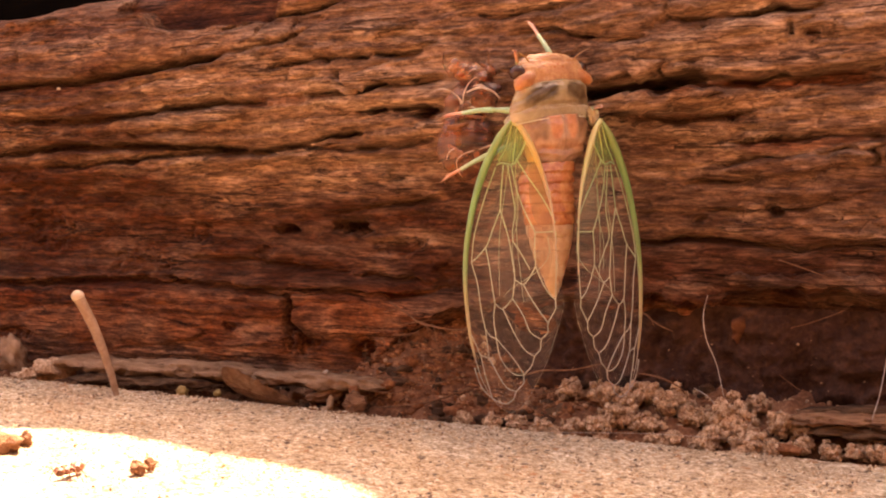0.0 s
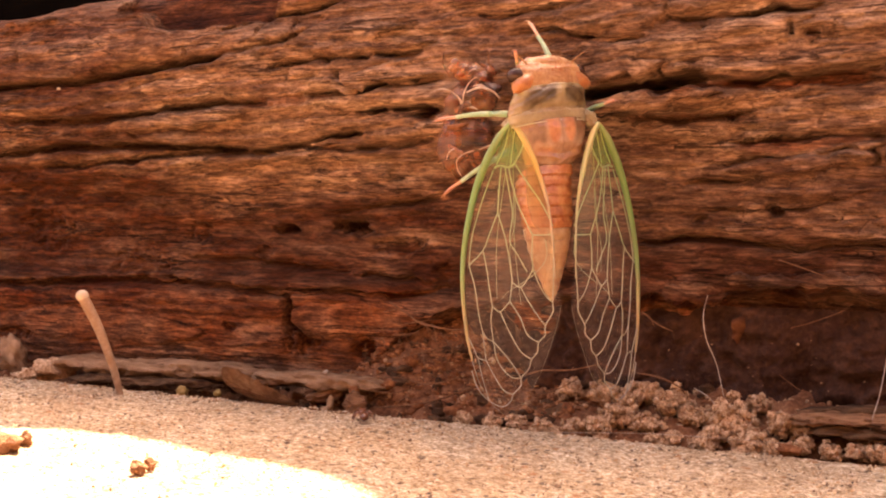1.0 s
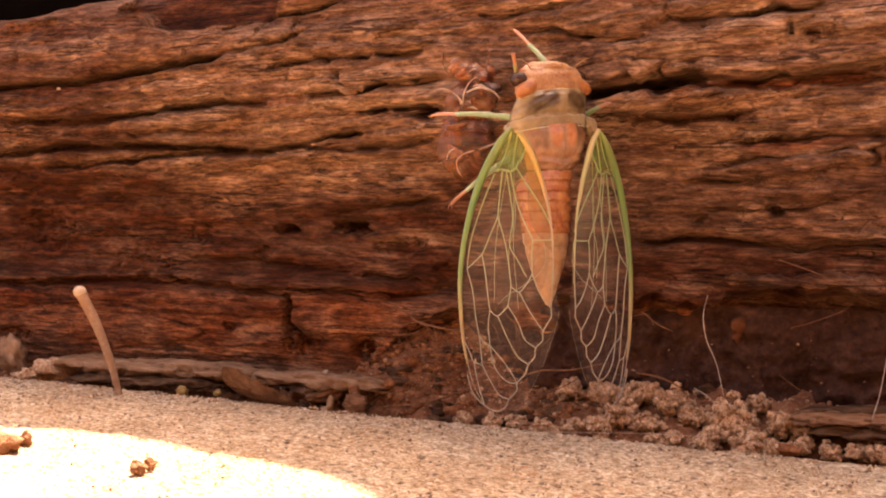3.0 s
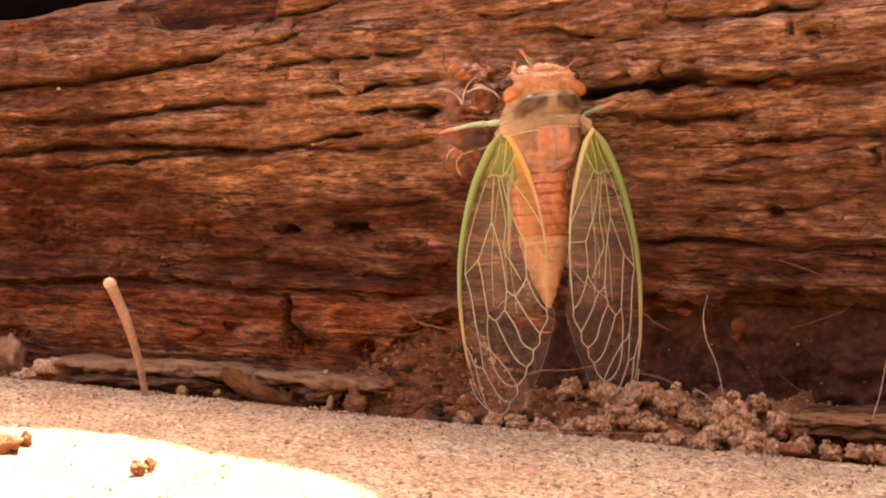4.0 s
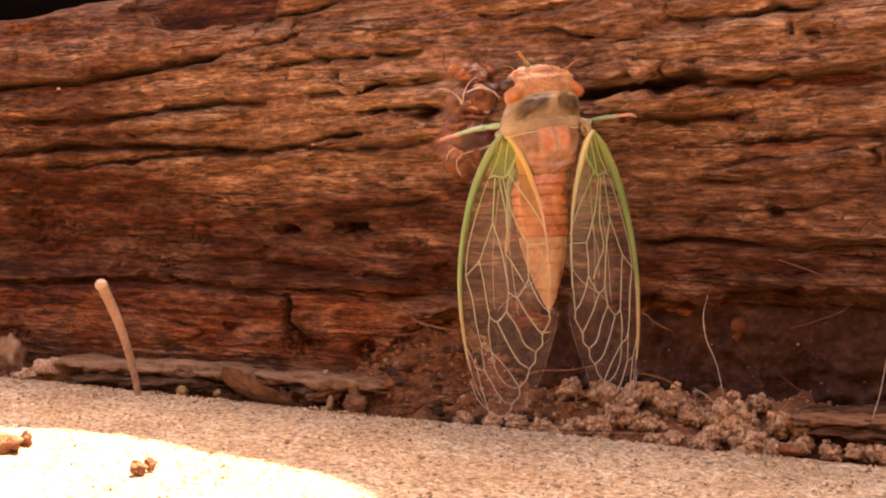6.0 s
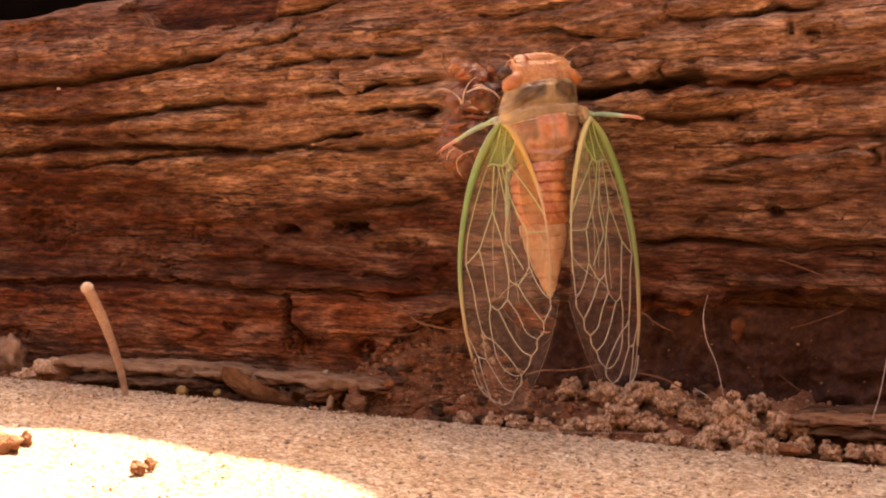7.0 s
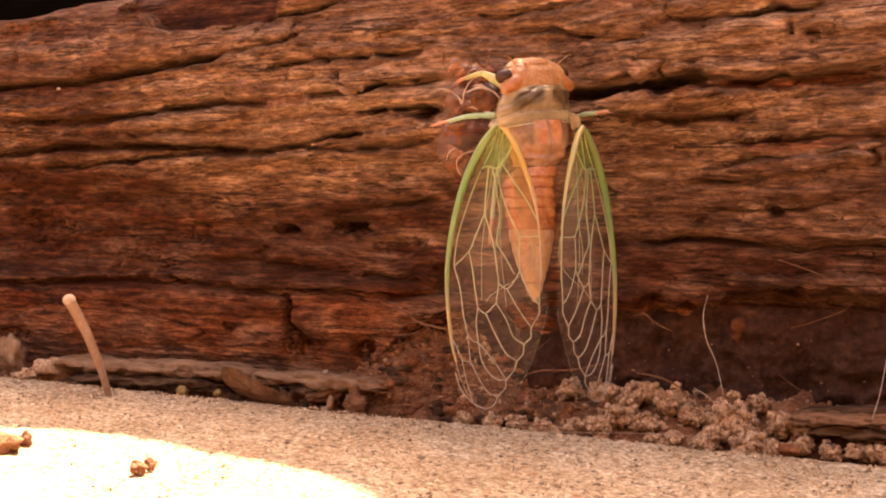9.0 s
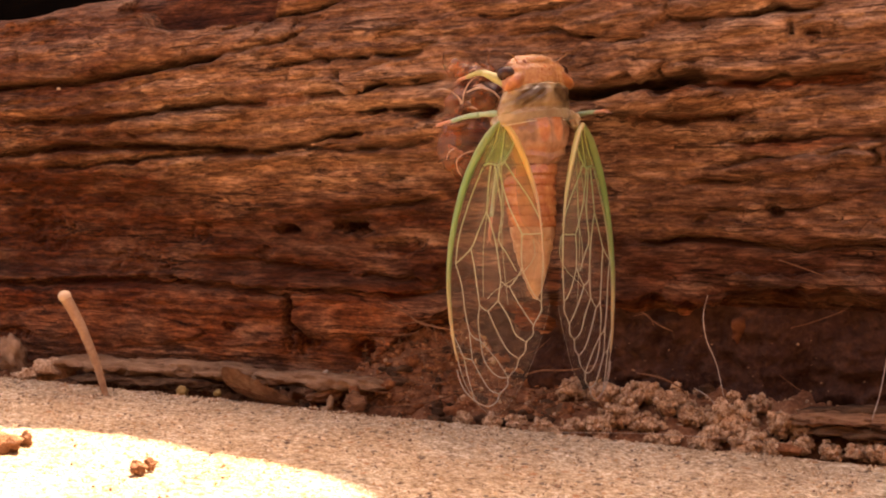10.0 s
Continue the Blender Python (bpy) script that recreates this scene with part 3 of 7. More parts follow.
# Breaks across the grain: depth, half width, then places along and up (mm), from the top down.
BREAKS = [
    (2.2, 0.35, -22.9, 51.3, -22.2, 49.8, -21.0, 48.2),
    (1.6, 0.3, -64.1, 42.1, -62.6, 40.8, -61.4, 38.5),
    (3, 0.35, 27.4, 50.2, 28.4, 49.2, 28.9, 48.1),
    (1.6, 0.3, 30.3, 45.5, 30.3, 44.5, 29.9, 43.5),
    (1.8, 0.3, 45.5, 55.3, 45.9, 54.4, 46.1, 53.7),
    (1.4, 0.25, 34.0, 56.3, 34.4, 55.4, 33.5, 54.7),
    (1.4, 0.25, 29.2, 58.5, 29.5, 57.7, 29.3, 56.8),
    (1.3, 0.6, -34.9, 15.8, -34.1, 13.3, -33.1, 11.6, -31.2, 9.4),
    (1.6, 0.9, -31.2, 10.7, -30.8, 8.5, -31.6, 5.4),
    (2.0, 0.6, -28.8, 10.0, -28.4, 8.6, -28.7, 7.2),
] + [
    (1.4, 0.3, -37.7, 60.0, -37.8, 58.8, -37.9, 57.4),
    (1.2, 0.25, -31.5, 59.9, -31.3, 58.3, -30.9, 56.5),
    (1.3, 0.3, 37.7, 44.0, 37.6, 43.2, 38.2, 42.4),
    (1.2, 0.3, -53.0, 56.1, -52.5, 55.1, -53.0, 53.9),
    (1.5, 0.3, 56.3, 38.8, 57.1, 37.8, 56.9, 36.7),
    (1.0, 0.5, -90.0, 56.9, -89.8, 56.1, -89.6, 54.8),
]
PITS = [
    (4.5, 1.6, 0.6, -36.4, 25.9),
    (4.5, 2.6, 1.0, -23.6, 26.5),
    (1.0, 1.5, 1.2, -40.4, 22.4),
    (0.9, 5, 3.2, -87.8, 25.5),
    (0.7, 6, 2.5, -65.8, 19.1),
    (0.9, 3, 1.6, -5.7, 19.6),
    (3.0, 0.9, 4, -33.5, 12),
    (2.6, 1.2, 2.2, -30.6, 9.4),
    (0.8, 1.2, 0.8, -45.6, 9.4),
    (2.4, 1.0, 0.7, 44.1, 30.6),
    (1.8, 1.0, 0.6, 33.7, 28.6),
    (2.2, 1.6, 0.9, 45.3, 19.4),
    (0.9, 3, 1.0, -93.9, 5.5),
    (0.8, 1.0, 0.8, 48.6, 53.7),
    (2.0, 2, 1.0, -7.6, 44.4),
    (0.6, 2.2, 1.5, -53.5, 25.3),
    (0.8, 4, 1.2, -14.5, 23.6),
] + [
    (2.0, 1.6, 1.6, -19.6, 7.4),
]


def recess(u, v, line):
    """How far a place lies inside a recessed band, from 0 to 1."""
    lu, hi, lo = [np.array(line[k::3]) for k in range(3)]
    jag = 0.5 * fbm(u / 4, v / 2, 3, 441)
    inside = np.clip((np.interp(u, lu, hi) - v + jag) / 0.35, 0, 1) * np.clip((v - np.interp(u, lu, lo) + jag) / 0.35, 0, 1)
    return inside * np.clip((u - lu[0]) / 3, 0, 1) * np.clip((lu[-1] - u) / 3, 0, 1)


def log_grain(u, v):
    """Height across the grain, which climbs a little along the timber."""
    slope = np.interp(v, [0, 20, 35, 60], [0.0, 0.0, 0.05, 0.09])
    return v - slope * (u + 20) + 1.2 * fbm(u / 40, v / 25, 2, 11)


def log_relief(u, v):
    """How far the timber's face stands out at u along and v up, all in millimetres."""
    g = log_grain(u, v)
    sag = v + 1.5 * fbm(u / 22, u * 0, 3, 15)
    w = np.interp(sag, [-20, 0, 4, 10, 13.5, 15.5, 18, 26, 31, 36, 42, 48, 56, 64, 80], [-8, -1.6, -0.6, -0.1, 0.0, -0.6, -3.6, -3.8, -2.6, -0.2, 2.0, 2.4, 1.4, -1.2, -7])
    w = w * np.where(v > 10, np.interp(u, [0, 18], [1.0, 0.5]), 1)
    calm = np.interp(v, [10, 24, 34], [0.45, 0.5, 1.0])
    # the upper plank on the viewer's left is worn smooth
    calm = calm * (1 - 0.55 * np.clip((-28 - u) / 10, 0, 1) * np.clip((v - 50 - 0.10 * (u + 95)) / 2, 0, 1))
    w = w + 0.6 * fbm(u / 32, g / 9, 3, 21)
    layer = fbm(u / 34, g / 2.4, 4, 31)
    w = w + 0.16 * calm * np.sign(layer) * np.abs(layer) ** 0.7
    q = 2.3 * fbm(u / 30, g / 2.6, 4, 33)
    w = w + 0.34 * calm * (np.floor(q) + np.clip((q - np.floor(q)) * 12 - 11, 0, 1))
    slab = np.abs(fbm(u / 48, g / 3.4, 3, 35))
    w = w - 0.6 * calm * np.exp(-(slab / 0.022) ** 2) * np.clip(0.1 + 1.6 * fbm(u / 25, g / 6, 2, 36), 0, 1)
    slit = np.abs(fbm(u / 30, g / 1.3, 3, 38))
    w = w - 0.5 * calm * np.exp(-(slit / 0.03) ** 2) * np.clip(0.3 + 1.2 * fbm(u / 20, g / 8, 2, 39), 0, 1)
    w = w + 0.07 * calm * ridged(u / 14, g / 0.9, 3, 51)
    w = w + 0.11 * (0.4 + 0.6 * calm) * ridged(u / 9, g / 0.40, 2, 55)
    w = w + 0.15 * (0.4 + 0.6 * calm) * fbm(u / 1.5, g / 0.55, 3, 61)
    chips = fbm(u / 6.5, g / 2.2, 3, 71)
    w = w - 0.40 * calm * np.clip((chips - 0.3) * 14, 0, 1)
    # short breaks across the grain
    check = np.abs(vnoise(u / 2.8 + 0.35 * fbm(u / 4, g / 1.5, 2, 87), g / 4.0, 88))
    w = w - 0.45 * np.exp(-(check / 0.03) ** 2) * np.interp(v, [20, 30], [0.1, 1.0]) * np.clip(fbm(u / 8, g / 2.6, 2, 89) * 4 - 0.7, 0, 1)
    for depth, tone, *line in RECESSES:
        w = w - depth * recess(u, v, line)
    for depth, half, *line in BREAKS:
        lu, lv = np.array(line[0::2]), np.array(line[1::2])
        order = np.argsort(lv)
        d = u - np.interp(v, lv[order], lu[order]) - 0.25 * fbm(v / 1.1, v * 0, 2, 83)
        reach = np.clip((v - lv.min()) / 0.5 + 0.5, 0, 1) * np.clip((lv.max() - v) / 0.5 + 0.5, 0, 1)
        w = w - depth * reach * np.exp(-(d / half) ** 2)
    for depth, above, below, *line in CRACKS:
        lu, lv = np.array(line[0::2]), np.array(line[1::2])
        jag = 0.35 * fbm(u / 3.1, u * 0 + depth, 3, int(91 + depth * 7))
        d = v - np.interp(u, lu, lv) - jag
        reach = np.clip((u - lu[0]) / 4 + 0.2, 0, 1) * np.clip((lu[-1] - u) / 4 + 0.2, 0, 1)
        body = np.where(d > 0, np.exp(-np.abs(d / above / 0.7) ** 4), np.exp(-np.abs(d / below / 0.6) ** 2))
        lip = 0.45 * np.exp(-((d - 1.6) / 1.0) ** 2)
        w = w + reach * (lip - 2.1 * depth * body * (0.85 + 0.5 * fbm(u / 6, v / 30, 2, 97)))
    for depth, ru, rv, pu, pv in PITS:
        q = ((u - pu) / ru) ** 2 + ((v - pv) / rv) ** 2 + 1.1 * fbm(u / 1.3, v / 0.7, 3, 101)
        w = w - 1.3 * depth * np.exp(-np.clip(q, 0, 9) ** 1.5)
    # the rotted-out foot under the broken ledge
    foot = np.interp(u, [-102.9, -28, -19.6, -14.5, -10.6, -3.8, 14.4, 27, 30.3, 37.3, 47.8, 60.6], [-6.8, 2.4, 3.4, 8.4, 12.4, 14.9, 17.1, 18.9, 17.1, 19.6, 20.1, 20.1]) + 0.9 * fbm(u / 4, u * 0, 3, 111)
    w = w - np.interp(foot - v, [0, 0.6, 2.5, 8, 20], [0, 3.0, 6.0, 8.0, 8.0])
    return w


def rot_shade_at(u, v):
    """Where the wood is moist and rotted to a dark red, a blotched band low on the face; also shade painted into pits,
    recesses and the upper left.
    """
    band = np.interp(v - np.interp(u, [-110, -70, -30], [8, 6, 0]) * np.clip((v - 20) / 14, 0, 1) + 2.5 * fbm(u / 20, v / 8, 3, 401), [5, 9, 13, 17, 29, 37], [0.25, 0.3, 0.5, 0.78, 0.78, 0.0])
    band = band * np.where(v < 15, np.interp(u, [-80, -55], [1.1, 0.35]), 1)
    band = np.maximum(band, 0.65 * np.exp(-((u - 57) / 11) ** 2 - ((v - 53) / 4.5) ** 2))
    # Upper left: dimmer light is put into the colour.
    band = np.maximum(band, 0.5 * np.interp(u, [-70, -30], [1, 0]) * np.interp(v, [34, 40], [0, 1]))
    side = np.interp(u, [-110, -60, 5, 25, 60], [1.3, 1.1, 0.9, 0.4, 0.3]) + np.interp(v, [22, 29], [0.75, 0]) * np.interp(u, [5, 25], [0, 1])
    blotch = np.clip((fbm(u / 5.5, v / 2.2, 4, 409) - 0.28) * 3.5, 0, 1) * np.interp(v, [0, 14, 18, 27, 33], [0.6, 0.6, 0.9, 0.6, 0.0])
    # Blotches over the pits: stain and the pits' own shade, both in colour.
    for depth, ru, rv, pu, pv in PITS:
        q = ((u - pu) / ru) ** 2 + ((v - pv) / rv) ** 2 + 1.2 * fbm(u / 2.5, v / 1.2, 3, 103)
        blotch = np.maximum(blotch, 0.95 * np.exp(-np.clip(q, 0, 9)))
    # Recesses are coloured darker for the shade in them.
    for depth, tone, *line in RECESSES:
        blotch = np.maximum(blotch, tone * recess(u, v, line))
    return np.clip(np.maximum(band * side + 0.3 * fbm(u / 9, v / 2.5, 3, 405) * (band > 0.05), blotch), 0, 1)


def rust_rot(u, v):
    """Orange-red, crumbly decay in patches along the timber's foot, plus the recesses' painted red."""
    bands = sum(tone * recess(u, v, line) for depth, tone, *line in RECESSES)
    return np.clip(0.7 * bands + np.interp(v + 2.0 * fbm(u / 12, v / 6, 3, 421), [2, 6, 14, 17.5], [0.5, 0.9, 0.9, 0.0]) * (0.85 + 0.5 * fbm(u / 7, v / 3, 3, 425)), 0, 1)


def give_rot_shade(me, u, v, shade_scale=1.0):
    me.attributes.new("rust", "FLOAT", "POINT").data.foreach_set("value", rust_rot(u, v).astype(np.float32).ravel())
    me.attributes.new("damp", "FLOAT", "POINT").data.foreach_set("value", (shade_scale * rot_shade_at(u, v)).astype(np.float32).ravel())


def build_flake(u0, v0, length, high, thick, seed, shade_scale=1.0):
    """A ragged sliver that has split from the timber's face along the grain."""
    slope = float(np.interp(v0, [0, 20, 35, 60], [0.0, 0.0, 0.05, 0.09]))
    n, m = 26, 6
    i, j = np.meshgrid(np.linspace(0, 1, n), np.linspace(-1, 1, m), indexing="ij")
    tear = 0.5 * min(high, 1.4) * fbm(i * length / 1.3, j * 0 + seed, 3, 201) * (0.3 + 0.7 * np.abs(j))
    half = high * np.minimum(1, np.minimum(5 * i + 0.25, 3.2 * (1 - i) + 0.1)) * 0.5
    u = u0 + i * length + 0.5 * j * min(high, 1.6) * fbm(i * 3, j + seed, 2, 205)
    v = v0 + slope * i * length + half * j + tear * np.minimum(1, 4 * i * (1 - i) + 0.2)
    face = log_relief(u0 + np.array([[0.1, 0.3, 0.5, 0.7, 0.9]]) * length, v0 + slope * length * np.array([[0.1, 0.3, 0.5, 0.7, 0.9]]))
    base = float(np.median(face))
    rim_in = np.maximum(np.abs(j) > 0.99, np.maximum(i < 0.001, i > 0.999))
    lift = thick * (0.5 + 0.6 * i * (1 if seed % 2 else -1)) + 0.25 * fbm(i * length / 2, j * 1.5 + seed, 3, 211)
    w = np.where(rim_in, base - 1.6, base + lift)
    me = grid_mesh("flake", u * MM, -w * MM, v * MM, WOOD)
    give_rot_shade(me, u, v, shade_scale)
    return me


FLAKES = [
    ((28.22, 18.89), 9.5, 4.0, 1.6), ((36.69, 20.75), 11.5, 2.4, 1.4), ((46.36, 20.93), 14.0, 3.0, 1.0),
    ((-33.31, 12.01), 24.0, 7.5, 1.0), ((-93.84, 8.06), 44.0, 8.0, 0.8), ((37.79, 38.44), 22.0, 2.2, 2.0),
    ((19.27, 45.08), 18.0, 2.2, 1.6), ((17.54, 49.59), 12.0, 3.4, 2.0), ((-31.83, 51.00), 20.0, 2.6, 1.4),
    ((-61.45, 49.26), 26.0, 3.6, 1.5), ((-69.00, 43.02), 30.0, 2.8, 1.2), ((-36.24, 42.60), 24.0, 2.6, 1.2), ((-31.0, 56.0), 20.0, 2.6, 0.8),
]


def build_timber():
    us = rim(-420, -112, 72, 420, 0.24)
    vs = np.concatenate([[-28, -20, -14, -10], np.arange(-7, 66, 0.24)])
    u, v = np.meshgrid(us, vs)
    top = np.interp(us, [-420, -95, -62, -40, 60, 420], [60, 62.6, 66.0, 69, 76, 80]) + 0.8 * fbm(us / 12, us * 0, 3, 121)
    # squeeze the face's upper rows so that they end at the top edge, then lead back over the top
    z = np.where(v > 40, 40 + (v - 40) * (top[None, :] - 40) / 26.0, v)
    w = log_relief(u, z)
    w = w - np.interp(top[None, :] - z, [0, 0.5, 1.5, 4], [2.2, 1.2, 0.5, 0.0])
    # the chip that is broken out of the upper edge
    chip = np.clip((u + 68 + 0.8 * fbm(z / 1.5, z * 0, 2, 133)) / 0.6, 0, 1) * np.clip((-33 - u) / 0.6, 0, 1)
    low = np.interp(u, [-68.5, -63.6, -60.6, -56.5, -44.9, -37.1, -34.9, -31.7], [62, 62.2, 59.7, 58.8, 59.3, 59.7, 62.5, 62.8]) + 0.5 * fbm(u / 3, z / 3, 2, 131)
    gone = chip * np.clip((z - low) / 0.5, 0, 1)
    w = w * (1 - 0.75 * gone) - 4.5 * gone
    back_w = np.array([-6, -12, -25, -50, -78, -80, -80.0])
    back_z = np.array([1.0, 1.6, 2.2, 2.0, 0.0, -20, -90.0])
    u = np.vstack([u] + [us[None, :]] * 7)
    w = np.vstack([w] + [np.full((1, len(us)), b) + 0.6 * fbm(us / 8, us * 0 + b, 3, 140)[None, :] for b in back_w])
    z = np.vstack([z] + [(top + b)[None, :] for b in back_z])
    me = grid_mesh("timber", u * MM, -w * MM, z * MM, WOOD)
    give_rot_shade(me, u, z, 1.0)
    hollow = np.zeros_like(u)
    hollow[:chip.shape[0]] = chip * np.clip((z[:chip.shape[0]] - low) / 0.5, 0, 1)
    # The broken chip's hollow is darkened in colour to show its shade.
    me.attributes["damp"].data.foreach_set("value", np.maximum(rot_shade_at(u, z), 0.9 * hollow).astype(np.float32).ravel())
    ob = new("timber", me)
    ob.matrix_world = Matrix.Translation(LOG_O) @ pose(0, 0, 0, 0, 0, YAW)
    tagged(ob, "weathered rotten red-brown timber with deep grain cracks", "log")
    rng = random.Random(11)
    for k in range(80):
        u0, v0 = rng.uniform(-106, 64), rng.uniform(12, 62)
        length, high, thick = rng.uniform(5, 17), rng.uniform(0.5, 1.5), rng.uniform(0.15, 0.45)
        foot = float(np.interp(u0, [-102.9, -28, -19.6, -14.5, -10.6, -3.8, 14.4, 27, 30.3, 37.3, 47.8, 60.6], [-6.8, 2.4, 3.4, 8.4, 12.4, 14.9, 17.1, 18.9, 17.1, 19.6, 20.1, 20.1]))
        if v0 < foot + 1 or (v0 > 55 and -84 < u0 < -30):
            continue
        part("flake", build_flake(u0, v0, length, high, thick, k), WOOD, ob)
    for (u0, v0), length, high, thick in FLAKES:
        part("flake", build_flake(u0, v0, length, high, thick, int(u0) % 7, 0.55), WOOD, ob)
    return ob


def soil_level(u, w):
    """Height of the earth in the gap between slab and timber, in millimetres."""
    z = np.interp(u, [-110, -60, -20, 5, 20, 40, 70], [-3.5, -4.0, -3.2, -2.4, -1.2, -1.5, -3.0])
    z = z + np.interp(w, [-14, -6, 0, 6, 11], [10.0, 7.0, 4.5, 2.0, -1.0]) * np.interp(u, [-42, -18, 5, 55, 70], [0.25, 0.75, 0.9, 0.9, 0.6])
    # rotten wood heaped against the timber
    heap = np.clip(11 - 0.035 * (u + 11) ** 2, 0, 20) * np.clip(1 - (w + 7) / 13, 0, 1)
    return z + heap + (0.8 + 0.08 * heap) * fbm(u / 5, w / 5, 4, 151) + (0.7 + 0.08 * heap) * np.abs(fbm(u / 1.6, w / 1.6, 3, 155))


def build_soil():
    us, ws = rim(-420, -108, 72, 420, 0.35), np.arange(-16, 12.5, 0.35)
    u, w = np.meshgrid(us, ws)
    ob = new("soil", grid_mesh("soil", u * MM, -w * MM, soil_level(u, w) * MM, SOIL))
    ob.matrix_world = Matrix.Translation(LOG_O) @ pose(0, 0, 0, 0, 0, YAW)
    tagged(ob, "crumbly brown soil between slab and timber", "soil", kind="stuff")


build_ground()
build_slab()
build_sand()
build_shade_wall()
build_light_block()
build_timber()
build_soil()


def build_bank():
    """Dark earth that fills the rotted hollow under the timber."""
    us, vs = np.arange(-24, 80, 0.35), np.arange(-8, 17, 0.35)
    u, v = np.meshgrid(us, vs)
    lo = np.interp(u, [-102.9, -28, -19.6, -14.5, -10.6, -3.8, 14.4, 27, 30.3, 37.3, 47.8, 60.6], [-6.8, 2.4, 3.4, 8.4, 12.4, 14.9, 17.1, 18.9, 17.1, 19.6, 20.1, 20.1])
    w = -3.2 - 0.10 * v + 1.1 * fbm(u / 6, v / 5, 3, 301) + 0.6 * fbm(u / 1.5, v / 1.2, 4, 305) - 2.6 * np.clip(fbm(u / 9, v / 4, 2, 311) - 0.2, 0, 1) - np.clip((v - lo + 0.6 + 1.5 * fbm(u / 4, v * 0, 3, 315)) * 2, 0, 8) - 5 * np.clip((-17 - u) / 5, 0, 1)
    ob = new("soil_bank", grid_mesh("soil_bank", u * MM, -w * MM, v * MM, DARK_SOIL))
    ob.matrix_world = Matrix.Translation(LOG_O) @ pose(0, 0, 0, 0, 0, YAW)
    tagged(ob, "dark soil in the hollow under the timber", "soil", kind="stuff")


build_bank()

# ---------------------------------------------------------------- the cicada
U = 7.614e-5  # unit in which the insect's parts are drawn, in metres
# Left forewing, seen from its upper side: x across, z along, from the root.
OUTER = [(0, 4), (-12, -12), (-23, -32), (-37, -62), (-49, -96), (-58, -132), (-66, -182), (-70, -232), (-69, -282), (-63, -332), (-54, -382), (-44, -417), (-31, -452), (-12, -482), (6, -500), (22, -508)]
INNER = [(4, 4), (22, -15), (42, -50), (62, -96), (76, -140), (84, -182), (89, -222), (94, -262), (99, -290), (103, -307), (100, -334), (92, -370), (82, -408), (68, -446), (52, -480), (38, -500), (22, -508)]
RADIAL_VEINS = [
    (1.6, [(-25, -80), (-41, -132), (-54, -187), (-58, -217), (-59, -250)]),
    (1.9, [(-12, -75), (-13, -112), (-13, -155)]),
    (1.8, [(-13, -155), (-25, -192), (-35, -222), (-59, -250)]),
    (1.8, [(-13, -155), (1, -192), (9, -221), (16, -256), (19, -274), (17, -308)]),
    (1.8, [(-35, -222), (-27, -252), (-21, -282), (-16, -306), (-13, -319)]),
    (1.7, [(-59, -250), (-46, -287), (-37, -332), (-28, -365)]),
    (1.6, [(-5, -75), (6, -122), (13, -157), (11, -202), (26, -226), (44, -255)]),
    (1.8, [(1, -73), (9, -103), (21, -137), (36, -167), (49, -190)]),
] + [
    (1.8, [(11, -67), (30, -93), (60, -133), (82, -172)]),
]
CELL_VEINS = [
    (1.6, [(-13, -319), (-14, -346), (-8, -380)]),
    (1.6, [(-13, -319), (1, -327), (17, -308)]),
    (1.6, [(-28, -365), (-19, -376), (-8, -380)]),
    (1.5, [(-28, -365), (-23, -392), (-19, -415)]),
    (1.5, [(-52, -378), (-41, -398), (-34, -411), (-19, -415)]),
    (1.7, [(19, -274), (34, -282), (46, -265), (53, -249)]),
    (1.7, [(49, -190), (50, -221), (53, -249)]),
    (1.7, [(49, -190), (65, -189), (83, -187)]),
]
TIP_VEINS = [
    (1.5, [(-34, -411), (-24, -447), (-9, -487)]),
    (1.6, [(-19, -415), (0, -446), (15, -465), (31, -470)]),
    (1.6, [(-8, -380), (0, -411), (15, -432), (30, -441), (43, -440)]),
    (1.6, [(-8, -380), (21, -410), (43, -440)]),
    (1.7, [(1, -327), (21, -365), (40, -394), (59, -406)]),
    (1.7, [(17, -308), (36, -335), (50, -364), (69, -376)]),
    (1.7, [(34, -282), (48, -305), (65, -329), (79, -346)]),
    (1.7, [(53, -249), (65, -275), (77, -294), (89, -305)]),
]
RIM_VEINS = [
    (1.7, [(83, -187), (87, -240), (89, -305), (90, -321), (79, -346), (79, -363), (69, -376), (68, -393), (59, -406), (55, -423), (43, -440), (43, -454), (31, -470), (27, -483), (15, -493), (-1, -490), (-20, -478), (-34, -461), (-44, -435)]),
]
BASE_VEINS = [
    (2.6, [(-24, -76), (-14, -72), (4, -74), (14, -60), (24, -34), (20, -12)]),
    (2.2, [(-2, -5), (-8, -40), (-20, -70)]),
    (2.0, [(4, -72), (6, -40), (8, -10)]),
]
VEINS = BASE_VEINS + RADIAL_VEINS + CELL_VEINS + TIP_VEINS + RIM_VEINS


def wing_bend(x, z):
    """The wing's slight arch."""
    return 0.0011 * (x - 20) ** 2 + 6 * math.sin(z / 160.0)


def edge_at(line, z):
    zs = [q[1] for q in line][::-1]
    return float(np.interp(z, zs, [q[0] for q in line][::-1]))


